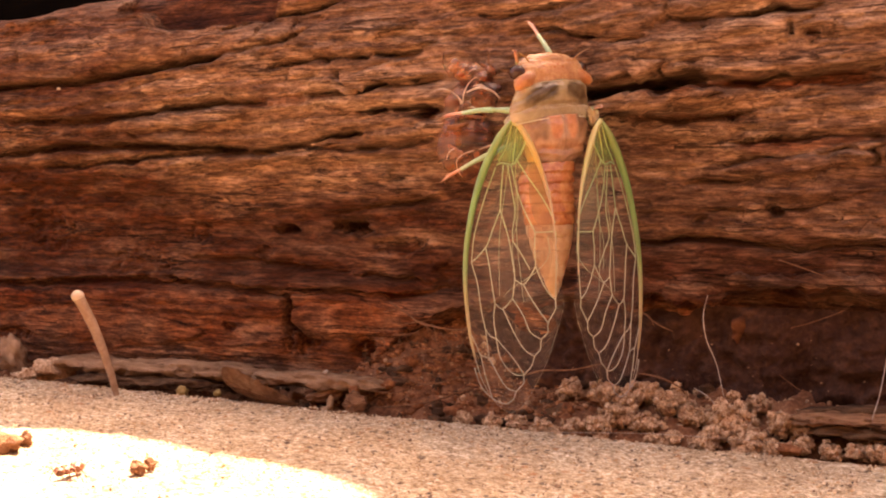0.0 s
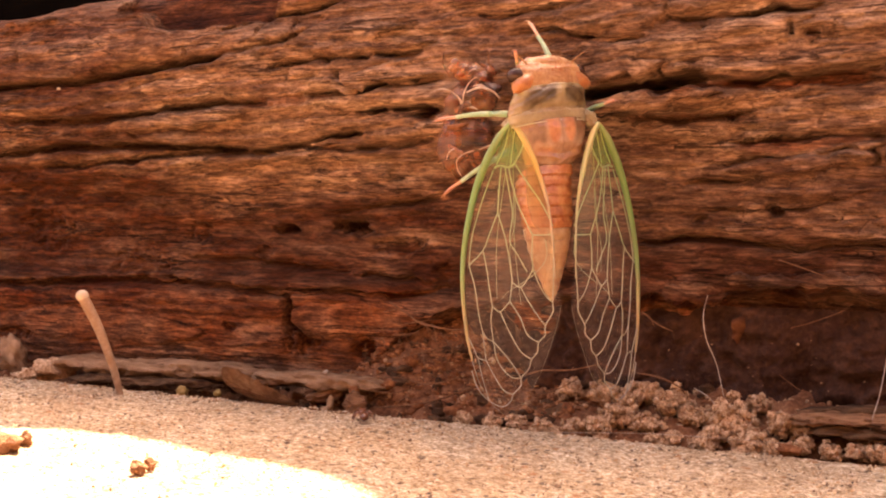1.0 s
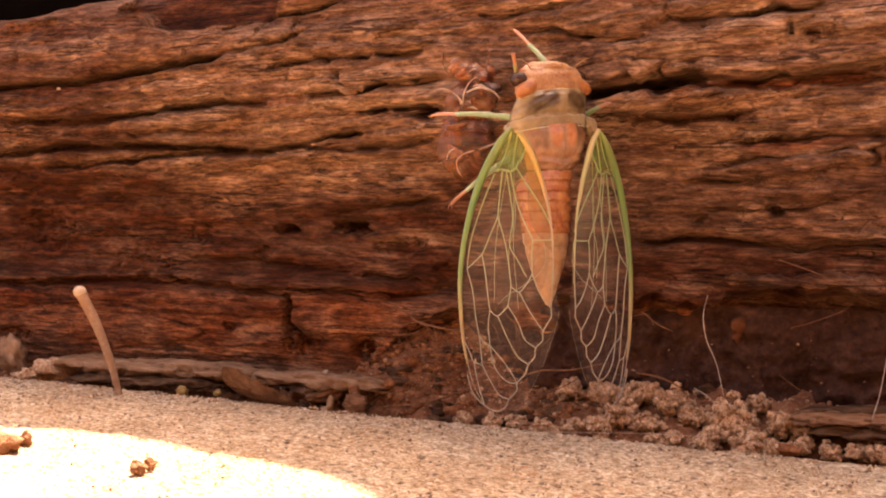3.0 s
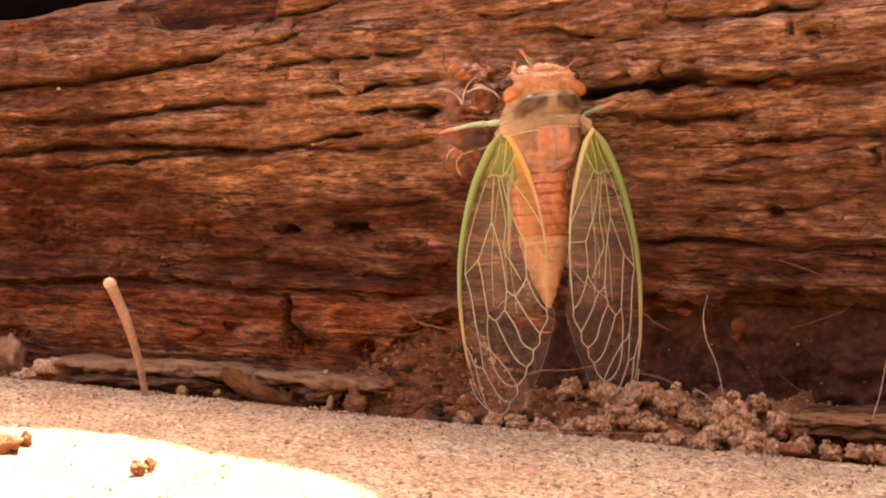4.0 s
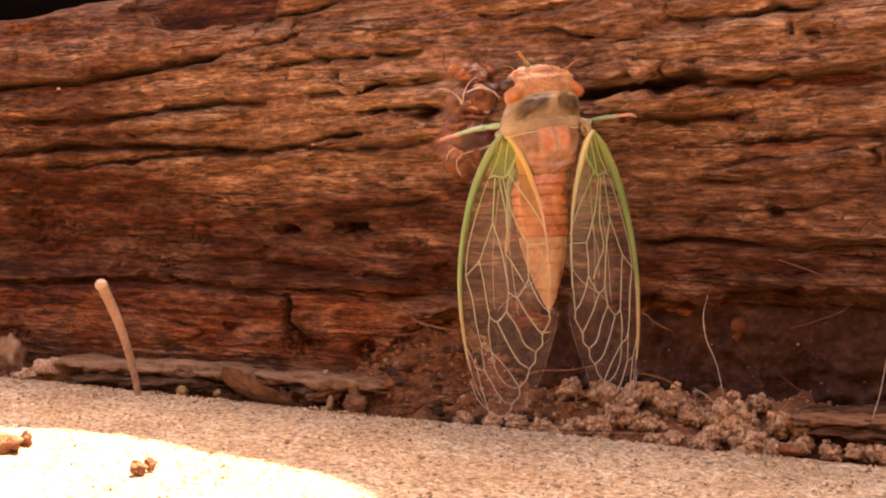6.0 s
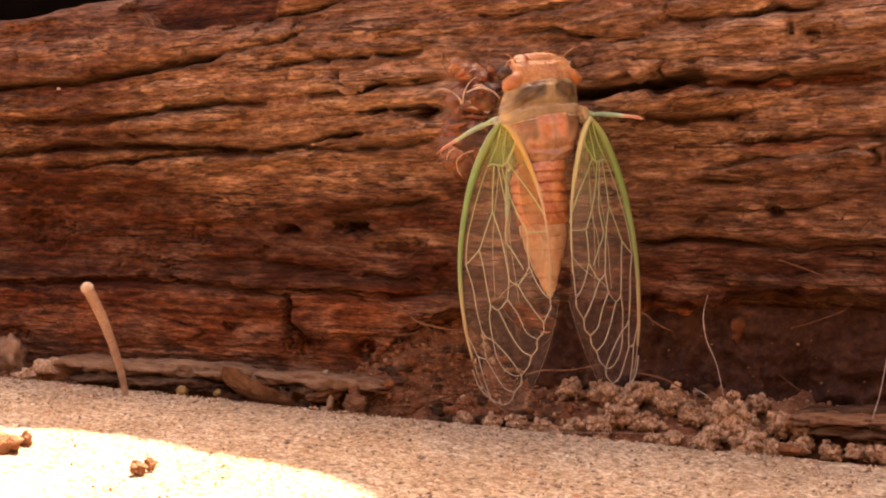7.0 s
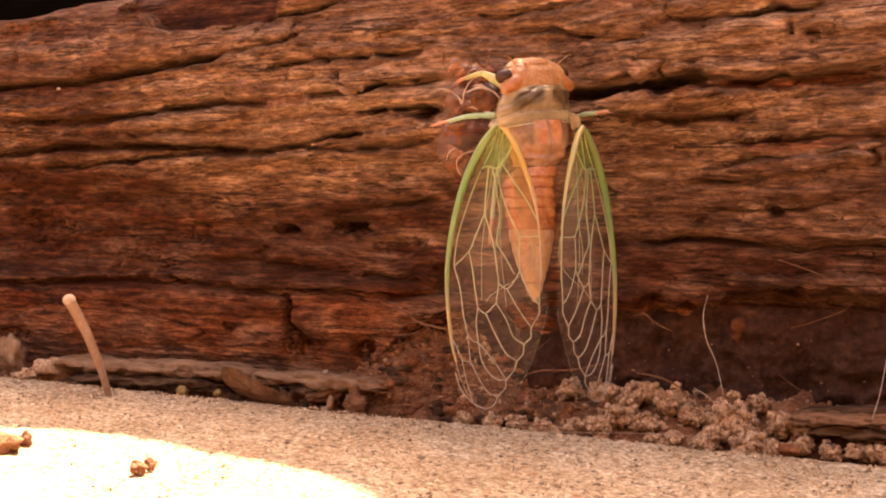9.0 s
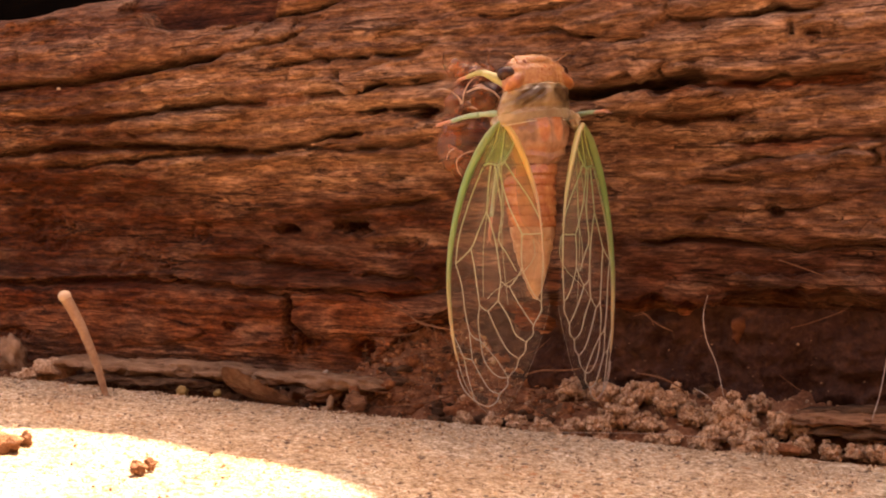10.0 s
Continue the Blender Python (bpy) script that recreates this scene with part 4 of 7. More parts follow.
def build_forewing(parent, side):
    """side: 1 as drawn, -1 mirrored. The membrane is the part; costa, clavus and veins lie in it."""
    fore = 1 / math.cos(radians(15))

    def place(x, z, lift=0.0):
        return Vector((side * x * fore, wing_bend(x * fore, z) - lift, z)) * U

    out, inn = spline([(x, 0, z) for x, z in OUTER]), spline([(x, 0, z) for x, z in INNER])
    o2, i2 = [(q.x, q.z) for q in out], [(q.x, q.z) for q in inn]
    bm = bmesh.new()
    rows = []
    for k in range(86):
        z = 2 - 509.5 * (1 - (1 - k / 85) ** 1.35)
        a, b = edge_at(o2, z), edge_at(i2, z)
        rows.append([bm.verts.new(place(a + (b - a) * i / 18, z)) for i in range(19)])
    for p, q in zip(rows, rows[1:]):
        for i in range(18):
            bm.faces.new((p[i], p[i + 1], q[i + 1], q[i]))
    wing = part("forewing", bm, MEMBRANE, parent, "clear wing with green front edge and pale veins")
    bm = bmesh.new()
    tube(bm, [place(x, z, 1) for x, z in OUTER[:12]], [3 * U, 7.5 * U, 7.0 * U, 5.6 * U, 4.4 * U, 3.4 * U, 2 * U], 10, 4)
    part("costa", bm, COSTA, wing, "thick green front edge")
    bm = bmesh.new()
    tube(bm, [place(x, z, 1) for x, z in OUTER[11:] + INNER[::-1][1:8]], [0.8 * U, 0.2 * U, 0.15 * U, 0.15 * U], 6, 4)
    part("margin", bm, VEIN, wing)
    bm = bmesh.new()
    tube(bm, [place(x - 3, z, 2) for x, z in INNER[:8]], [4 * U, 5.8 * U, 4.2 * U, 2.0 * U, 1.2 * U, 0.8 * U], 10, 4)
    part("clavus", bm, CLAVUS if side > 0 else CLAVUS_PALE, wing, "orange-yellow inner wing edge" if side > 0 else "pale green inner wing edge")
    bm = bmesh.new()
    cell = [place(x, z, 1.2) for x, z in ((-2, 2), (-13, -22), (-24, -70), (-14, -67), (4, -71), (16, -58), (26, -32), (22, -12))]
    bm.faces.new([bm.verts.new(c) for c in cell])
    part("basal_cell", bm, BASAL, wing, "green-tinted base of the wing")
    seam = [(24, -50), (30, -72), (36, -132), (44, -164), (54, -187), (54, -222), (58, -247)]
    bm = bmesh.new()
    last = None
    for k in range(29):
        z = -14 - 196 * k / 28
        a, b = (edge_at(seam, z) if z < -50 else 24 - 10 * (z + 50) / 36), edge_at(i2, z) - 2
        a = a + (b - a) * max(0, (-z - 165) / 46) ** 1.5
        row = [bm.verts.new(place(a + (b - a) * i / 5, z, 1.0)) for i in range(6)]
        if last:
            for i in range(5):
                bm.faces.new((last[i], last[i + 1], row[i + 1], row[i]))
        last = row
    part("inner_field", bm, ANAL if side > 0 else ANAL_PALE, wing, "milky orange inner field of the wing" if side > 0 else "milky inner field of the wing")
    for r, pts in VEINS:
        bm = bmesh.new()
        tube(bm, [place(x, z, 0.8) for x, z in pts], [r * U * 0.64, r * U * 0.64], 6, 4)
        part("vein", bm, VEIN, wing)
    return wing


def build_hindwing(parent, side):
    fan = [(4, 0), (30, -60), (62, -120), (80, -180), (84, -230), (70, -280), (40, -310), (5, -305), (-20, -270), (-30, -210), (-24, -140), (-8, -60)]
    loop = [(q.x, q.z) for q in spline([(x, 0, z) for x, z in fan + fan[:1]], 5)][:-1]

    def place(x, z):
        return Vector((side * x, 9 + wing_bend(x, z), z)) * U

    bm = bmesh.new()
    mid = bm.verts.new(place(25, -160))
    vs = [bm.verts.new(place(x, z)) for x, z in loop]
    for a, b in zip(vs, vs[1:] + vs[:1]):
        bm.faces.new((mid, a, b))
    wing = part("hindwing", bm, MEMBRANE, parent, "short clear hind wing under the forewing")
    for pts in ([(4, 0), (-5, -90), (-12, -200), (-6, -300)], [(4, 0), (12, -100), (20, -200), (38, -308)], [(72, -185), (78, -219), (63, -247), (37, -269), (14, -286), (1, -301)], [(14, -103), (19, -163), (12, -205), (19, -255)]):
        bm = bmesh.new()
        tube(bm, [place(x, z) for x, z in pts], [0.7 * U, 0.5 * U], 6, 5)
        part("vein", bm, VEIN, wing)
    return wing


def limb(name, parent, length, radii, material, bend=0.0):
    """A limb's segment from its joint at the origin along +x."""
    bm = bmesh.new()
    tube(bm, [(0, 0, 0), (length * 0.33 * U, 0, bend * U), (length * 0.66 * U, 0, bend * U), (length * U, 0, 0)], [r * U for r in radii], 10, 4)
    return part(name, bm, material, parent)


def build_leg(parent, side, femur_length, tibia_length, thick, skin, stem):
    femur = limb("femur", parent, femur_length, [thick * 0.7, thick, thick * 0.95, thick * 0.6], skin, 2)
    tibia = limb("tibia", parent, tibia_length, [5.2, 4.8, 4.0, 3.8], stem, 1.5)
    bm = bmesh.new()
    x0 = tibia_length
    tube(bm, [(U * (x0 - 1), 0, 0), (U * (x0 + 14), 0, 0), (U * (x0 + 32), 0, -1 * U), (U * (x0 + 44), 0, -3 * U)], [3.2 * U, 3.0 * U, 3.4 * U, 2.4 * U], 8, 4)
    for s in (1, -1):
        tube(bm, [(U * (x0 + 42), 0, -2 * U), (U * (x0 + 48), s * 3 * U, -4 * U), (U * (x0 + 51), s * 5 * U, -8 * U)], [1.2 * U, 0.4 * U], 6, 3)
    part("tarsus", bm, LEG_PINK, tibia, "pink foot with two claws")
    return femur, tibia


def build_cicada():
    c = new("cicada")
    tagged(c, "freshly moulted pale orange cicada with green clear wings", "cicada")
    # head
    bm = bmesh.new()
    loft(bm, [(84, 58, 18, 8), (94, 66, 25, 5), (106, 70, 29, 3), (118, 68, 29, 3), (130, 66, 27, 3), (141, 57, 22, 4), (149, 45, 16, 6), (154, 31, 10, 8), (157, 12, 4, 9)], 64, U, 8)
    for v in bm.verts:
        v.co += v.co.normalized() * U * (3.0 * noise.noise(v.co / (12 * U)) + 2.2 * noise.noise(v.co / (5 * U)) + 1.2 * noise.noise(v.co / (1.8 * U)))
    head = part("head", bm, HEAD, c, "rough orange head")
    for s in (1, -1):
        bm = bmesh.new()
        for v in ball(bm, (s * 59, 5, 125), (16, 17, 14), 3, U, pose(0, 0, 0, 0, s * -20, 0)):
            v.co += v.co.normalized() * U * 0.8 * noise.noise(v.co / (8 * U))
        part("eye", bm, EYE_DARK, head, "glossy dark brown eye")
        bm = bmesh.new()
        for v in ball(bm, (s * 53, -7, 111), (14, 14, 27), 3, U, pose(0, 0, 0, 0, s * -58, 0)):
            v.co += v.co.normalized() * U * (2.6 * noise.noise(v.co / (9 * U)) + 1.2 * noise.noise(v.co / (3 * U)))
        part("cheek", bm, CHEEK, head, "orange swelling behind the eye")
        bm = bmesh.new()
        ball(bm, (s * 8, -25.5, 128), (1.4, 1.2, 1.4), 2, U)
        part("ocellus", bm, OCELLUS, head, "small red simple eye")
        bm = bmesh.new()
        tube(bm, [(s * 42 * U, -6 * U, 140 * U), (s * 54 * U, -12 * U, 150 * U), (s * 66 * U, -14 * U, 157 * U), (s * 76 * U, -12 * U, 158 * U)], [2.0 * U, 1.0 * U, 0.7 * U, 0.4 * U], 6, 4)
        part("antenna", bm, HEAD, head)
    bm = bmesh.new()
    ball(bm, (0, -24, 133), (1.4, 1.2, 1.4), 2, U)
    part("ocellus", bm, OCELLUS, head, "small red simple eye")
    bm = bmesh.new()
    for v in ball(bm, (0, -2, 144), (34, 17, 11), 4, U):
        v.co += v.co.normalized() * U * (2.6 * noise.noise(v.co / (7 * U)) + 1.6 * noise.noise(v.co / (2.5 * U)))
    part("frons", bm, FRONS, head, "bulging ridged forehead")
    # pronotum: a furrowed shield, dusky in its hollows, with a pale middle ridge and collar
    pro_form = [(44, 74, 30, 6), (60, 76, 35, 3), (76, 72, 37, 2), (92, 67, 36, 1), (102, 59, 32, 2), (110, 47, 24, 6), (118, 26, 12, 12)]
    bm = bmesh.new()
    loft(bm, pro_form, 120, U, 9)
    dusk = []
    for v in bm.verts:
        z = v.co.z / U
        hw, yc = [float(np.interp(z, [f[0] for f in pro_form], [f[k] for f in pro_form])) for k in (1, 3)]
        a = abs(v.co.x / U) / max(hw, 1)
        front = 1 if v.co.y / U < yc else 0
        wob = 3.0 * noise.noise(v.co / (9 * U)) + 1.5 * noise.noise(v.co / (3.5 * U))
        # two furrows run obliquely outwards and back; a cross furrow lies before the collar
        dip = 3.4 * math.exp(-((z - 100 + 55 * a + wob) / 4.5) ** 2) * min(1, 4 * a) + 3.0 * math.exp(-((z - 124 + 52 * a + wob) / 4.0) ** 2) * min(1, 2 * a)
        dip += 2.0 * math.exp(-((z - 62) / 3.5) ** 2)
        lobe = 2.0 * math.exp(-((z - 80 + wob) / 9) ** 2 - ((a - 0.5) / 0.2) ** 2)
        ridge = 2.4 * math.exp(-(a / (0.10 + 0.0016 * (z - 80) ** 2 / 10)) ** 2) * (1 if 58 < z < 116 else 0.3)
        v.co += Vector((v.co.x, v.co.y - yc * U, 0)).normalized() * U * front * (lobe + ridge - dip + 0.8 * wob * 0.5)
        dark = math.exp(-((z - 86 + 16 * (a - 0.4) + 0.4 * wob) / 17) ** 4 - ((a - 0.48 + 0.01 * wob) / 0.40) ** 4) * (1.2 + 0.35 * noise.noise(v.co / (7 * U)))
        dark *= 1 - math.exp(-(a / (0.10 + 0.0004 * (z - 82) ** 2)) ** 4)
        dusk.append(max(0.0, min(1.0, front * (dark - 0.12 * lobe + 0.05 * dip))))
    me = finish(bm, "pronotum", PRONOTUM)
    me.attributes.new("dusk", "FLOAT", "POINT").data.foreach_set("value", dusk)
    pro = part("pronotum", me, PRONOTUM, c, "greenish tan furrowed shield with dusky hollows")
    bm = bmesh.new()
    loft(bm, [(37, 62, 30, 4), (39, 73, 35, 4), (47, 76.5, 36.4, 4), (56, 76, 36, 3), (62, 70, 33, 3)], 72, U, 6)
    for v in bm.verts:
        v.co.z -= 5 * U * (abs(v.co.x) / (77 * U)) ** 2
        v.co += v.co.normalized() * U * (1.6 * noise.noise(v.co / (12 * U)) + 0.7 * noise.noise(v.co / (4 * U)))
    part("collar", bm, COLLAR, pro, "greenish tan hind rim")
    bm = bmesh.new()
    tube(bm, [Vector((75 * math.sin(a), 4 - 36 * math.cos(a), 39 - 5 * math.sin(a) ** 2)) * U for a in (-1.5, -1.1, -0.7, -0.35, 0, 0.35, 0.7, 1.1, 1.5)], [0.9 * U, 1.2 * U, 0.9 * U], 8, 4)
    part("rim", bm, RIM, pro, "thin pale edge")
    # mesonotum: two orange wedges on a clearer, dusky plate, and the cross ridge behind
    meso_form = [(-54, 16, 14, -4), (-44, 32, 24, -2), (-34, 46, 30, 0), (-20, 57, 35, 2), (0, 64, 40, 3), (22, 68, 41, 4), (40, 68, 39, 5), (48, 60, 32, 6)]
    bm = bmesh.new()
    loft(bm, meso_form, 120, U, 8)
    wedge, dusk = [], []
    for v in bm.verts:
        x, z = v.co.x / U, v.co.z / U
        yc = float(np.interp(z, [f[0] for f in meso_form], [f[3] for f in meso_form]))
        front = 1 if v.co.y / U < yc else 0
        wob = 2.2 * noise.noise(v.co / (8 * U)) + 1.0 * noise.noise(v.co / (3 * U))
        half = 12.5 * math.sqrt(min(1, max(0.01, (z + 1) / 18)))
        inner = math.exp(-((abs(x) - 15.5 + 0.15 * wob) / max(half * 0.92, 1)) ** 8) * (1 / (1 + math.exp(-(z - 0.5) / 1.2)))
        outer = 0.6 * math.exp(-((abs(x) - 46 + wob) / 16) ** 4) * (1 / (1 + math.exp(-(z - 4 + wob) / 3)))
        wedge.append(front * max(inner, 0.6 * math.exp(-((z + 14 + wob) / 7) ** 2 - ((abs(x) - 30) / 16) ** 2)))
        dusk.append(front * min(1, outer + 0.7 * math.exp(-((z + 42 + wob) / 6) ** 2) + 0.35 * math.exp(-((abs(x) - 34) / 6) ** 2) * (1 if z > 0 else 0.4) + 0.5 * max(0, noise.noise(v.co / (10 * U)))))
        # parapsidal grooves and the x-shaped swelling in front of the abdomen
        dusk[-1] = max(dusk[-1], front * 0.5 * math.exp(-(x / 2.0) ** 2) * (1 if z > -24 else 0))
        lift = -1.6 * math.exp(-((abs(x) - 32 - 0.15 * z + wob) / 2.6) ** 2) * (1 if z > -5 else 0.3) - 1.2 * math.exp(-(x / 2.0) ** 2) * (1 if z > -20 else 0)
        lift += 2.4 * math.exp(-((z + 30 - 0.22 * abs(x) + wob) / 4.0) ** 2) * (1 if abs(x) < 40 else 0.4) - 1.6 * math.exp(-((z + 20 - 0.2 * abs(x)) / 3.5) ** 2)
        lift += 2.2 * math.exp(-((z + 40) / 7) ** 2 - (x / 9) ** 2)
        v.co += Vector((v.co.x, v.co.y - yc * U, 0)).normalized() * U * front * (lift + 0.7 * wob)
    me = finish(bm, "mesonotum", MESO)
    me.attributes.new("wedge", "FLOAT", "POINT").data.foreach_set("value", wedge)
    me.attributes.new("dusk", "FLOAT", "POINT").data.foreach_set("value", dusk)
    meso = part("mesonotum", me, MESO, c, "translucent back plate with two orange wedges")
    for s in (1, -1):
        bm = bmesh.new()
        for v in ball(bm, (s * 73, 1, 35), (9 if s < 0 else 10, 10, 18), 4, U, pose(0, 0, 0, 0, s * -15, 0)):
            v.co += (v.co - Vector((s * 74, 0, 34)) * U).normalized() * U * (5 * noise.noise(v.co / (7 * U)) + 2.5 * noise.noise(v.co / (2.5 * U)))
        part("wing_hinge", bm, COLLAR, meso, "pale wrinkled wing hinge")
    # abdomen in rings
    bm = bmesh.new()
    loft(bm, [(-250, 8, 7, 0), (-200, 26, 19, 1), (-120, 40, 27, 2), (-40, 42, 30, 2)], 40, U)
    abdomen = part("abdomen", bm, ABDOMEN, c, "ringed orange abdomen")
    widths = [(-38, 46, 33), (-56, 52, 36), (-74, 54, 36), (-92, 54, 36), (-110, 53, 35), (-128, 51, 34), (-147, 48, 32), (-170, 44, 29), (-194, 38, 26), (-220, 29, 21), (-250, 17, 14), (-274, 5, 5)]
    for k, ((z0, a0, b0), (z1, a1, b1)) in enumerate(zip(widths, widths[1:])):
        bm = bmesh.new()
        loft(bm, [(z1 - 2, a1 * 0.96, b1 * 0.96, 1), (z1 + 2, a1 * 1.01 + 0.2, b1 * 1.01 + 0.2, 1), (z1 * 0.6 + z0 * 0.4, a1 * 0.55 + a0 * 0.45, b1 * 0.55 + b0 * 0.45, 1), (z0 - 1, a0 * 0.95, b0 * 0.95, 1)], 44, U)
        for v in bm.verts:
            v.co += v.co.normalized() * U * (3.4 * noise.noise(v.co / (11 * U)) + 1.8 * noise.noise(v.co / (4 * U)))
        part("abdomen_ring", bm, TAIL if k > 5 else ABDOMEN, abdomen, "pale tail ring" if k > 5 else "")
    # the body is rolled towards one wing, and its fore part leans a little to one side
    roll = Matrix.Rotation(radians(16), 3, "Z")
    for ob in c.children_recursive:
        for v in ob.data.vertices:
            v.co = roll @ v.co if ob.name.split(".")[0] != "wing_hinge" else v.co
            v.co = Vector((1.03 * v.co.x, v.co.y + 8 * U, v.co.z))
            hind = min(1, max(0, (-30 - v.co.z / U) / 30))
            v.co.x = v.co.x * (1 - 0.02 * hind) - U * hind * float(np.interp(-v.co.z / U, [40, 80, 200, 275], [14, 16, 11, 8]))
            k = min(1, max(0, (v.co.z / U + 130) / 160))
            x, z, turn = v.co.x * (1 + 0.05 * k), v.co.z - 40 * U, radians(6 * k)
            v.co.x = x * math.cos(turn) - z * math.sin(turn) * min(1, max(0, (v.co.z / U + 40) / 80)) - (5 - 8 * min(1, max(0, (v.co.z / U - 60) / 40))) * U * k
            v.co.z = 40 * U + z + x * math.sin(turn)
    # thorax underside, from which the legs come
    bm = bmesh.new()
    ball(bm, (0, 24, 40), (56, 26, 62), 3, U)
    part("thorax", bm, COLLAR, c, "pale underside of the thorax")
    wings = {}
    for s, key in ((1, "left"), (-1, "right")):
        wings[key] = (build_forewing(c, s), build_hindwing(c, s))
    legs = {
        "fore_left": build_leg(c, 1, 70, 66, 9, LEG_YELLOW, LEG_YELLOW),
        "fore_right": build_leg(c, -1, 70, 66, 7, LEG_GREEN, LEG_GREEN),
        "mid_left": build_leg(c, 1, 60, 72, 6, LEG_GREEN, LEG_GREEN),
        "mid_right": build_leg(c, -1, 60, 72, 6, LEG_GREEN, LEG_GREEN),
        "hind_left": build_leg(c, 1, 62, 84, 6, LEG_GREEN, LEG_GREEN),
        "hind_right": build_leg(c, -1, 62, 84, 6, LEG_GREEN, LEG_GREEN),
    }
    return c, wings, legs


BASAL = along_wing("wing_base", [(0.0, (0.30, 0.28, 0.05)), (0.08, (0.15, 0.25, 0.05)), (0.3, (0.18, 0.27, 0.08)), (1.0, (0.3, 0.3, 0.15))])
BASAL.node_tree.nodes["Principled BSDF"].inputs["Alpha"].default_value = 0.5
CICADA, WINGS, LEGS = build_cicada()

for key, s in (("left", 1), ("right", -1)):
    fore, hind = WINGS[key]
    hinge = Matrix.Translation(Vector((-82 * s, -6, 32)) * U) @ pose(0, 0, 0, 0, 0, -29.5 if s > 0 else 25) @ pose(0, 0, 0, 0, 4.5 if s > 0 else -5.6, 0)
    fore.matrix_basis = hinge
    hind.matrix_basis = Matrix.Translation(Vector((0, 8 * U, -6 * U))) @ hinge


# ---------------------------------------------------------------- the cast skin
def build_shell():
    """The nymph's dry skin, clinging to the timber beside the cicada."""
    c = new("cicada_shell")
    c.matrix_world = Matrix.Translation((0.00344, 0.17738, 0.04313)) @ pose(0, 0, 0, -4, 0, 10)
    tagged(c, "empty glossy brown cicada skin clinging to the wood", "insect shell")
    s = 8.2e-5

    def bit(name, parent, label, material, *balls):
        bm = bmesh.new()
        for centre, radii, turn in balls:
            vs = ball(bm, centre, radii, 4, s, pose(0, 0, 0, 0, turn, 0))
            for v in vs:
                v.co += (v.co - Vector(centre) * s).normalized() * s * (9 * noise.noise(v.co / (14 * s)) + 2.6 * noise.noise(v.co / (6 * s)) + 1.2 * noise.noise(v.co / (2.5 * s)))
        return part(name, bm, material, parent, label)

    head = bit("head", c, "domed brown head of the skin", SHELL, ((16, 2, 78), (34, 26, 22), 12), ((-8, -4, 84), (16, 14, 13), 0))
    for x, z in ((-22, 92), (42, 84)):
        bit("eye", head, "empty bulging eye", SHELL, ((x, -8, z), (10, 11, 11), 0))
    for pts in ([(-30, -4, 74), (-42, -6, 96), (-40, -4, 116)], [(40, 0, 96), (40, -4, 112), (38, -2, 124)]):
        bm = bmesh.new()
        tube(bm, [Vector(p) * s for p in pts], [1.6 * s, 0.6 * s], 6, 5)
        part("antenna", bm, SHELL, head)
    thorax = bit("thorax", c, "split brown thorax", SHELL, ((12, 6, 36), (50, 34, 34), -10), ((30, -12, 52), (30, 16, 13), -12))
    bm = bmesh.new()
    tube(bm, [Vector(p) * s for p in ((-6, -30, 44), (16, -36, 52), (40, -34, 46), (56, -24, 34))], [1 * s, 2.2 * s, 2.2 * s, 1 * s], 8, 5)
    part("split_edge", bm, SHELL_PALE, thorax, "pale curled edge of the split back")
    # Glints on the glossy skin, built as thin pale strips.
    for pts, r in (([(4, -32, 55), (20, -34, 56), (39, -30, 47)], 2.6), ([(-6, -36, 17), (4, -38, 17), (13, -36, 13)], 2.2), ([(24, -34, 11), (30, -34, 9), (35, -32, 11)], 2.0), ([(-4, -34, 78), (6, -34, 84), (16, -32, 82)], 1.6)):
        bm = bmesh.new()
        tube(bm, [Vector(p) * s for p in pts], [0.4 * s, r * s, 0.4 * s], 8, 5)
        part("fold", bm, SHELL_PALE, thorax, "pale strip in place of a glint")
    abdomen = bit("abdomen", c, "hollow brown abdomen", SHELL, ((0, 8, -44), (50, 34, 60), 12))
    for k in range(4):
        z = -2 - k * 24
        w = 52 * math.sqrt(max(0.05, 1 - ((z + 44) / 68) ** 2))
        bm = bmesh.new()
        tube(bm, [Vector((w * math.sin(a) + 0.2 * z * 0.2, 8 - 0.68 * w * math.cos(a), z + 5 * math.cos(a))) * s for a in (-1.5, -1.0, -0.5, 0, 0.5, 1.0, 1.5)], [2.6 * s, 3.4 * s, 2.6 * s], 8, 4)
        part("abdomen_ring", bm, SHELL, abdomen)
    claws = [
        ([(-14, -34, 20), (-22, -40, 34), (-40, -44, 46), (-56, -42, 48), (-70, -36, 42)], [3.0, 2.2, 1.5, 0.6], SHELL_PALE),
        ([(-14, -34, 20), (-13, -42, 40), (-6, -46, 56), (4, -44, 66), (12, -40, 70)], [3.0, 2.2, 1.5, 0.6], SHELL_PALE),
        ([(-2, -36, 26), (-14, -34, 20), (-30, -28, 2)], [5, 4.5, 3], SHELL),
        ([(-40, -30, -18), (-22, -36, -16), (-4, -34, -10)], [4.5, 5.5, 3], CRUMB_RED),
        ([(4, -38, -58), (-14, -42, -64), (-27, -44, -76), (-25, -42, -92), (-16, -38, -104)], [2.6, 1.8, 1.4, 0.6], SHELL_PALE),
        ([(-30, -34, -54), (-40, -38, -62), (-44, -38, -74)], [2.6, 1.6, 0.6], SHELL_PALE),
        # A glint on the abdomen, built like a pale claw.
        ([(14, -36, -56), (30, -38, -50), (52, -34, -42)], [2.0, 2.4, 1.4], SHELL_PALE),
        ([(-36, -26, -50), (-12, -38, -66), (14, -34, -92)], [5, 4, 2.5], SHELL),
    ]
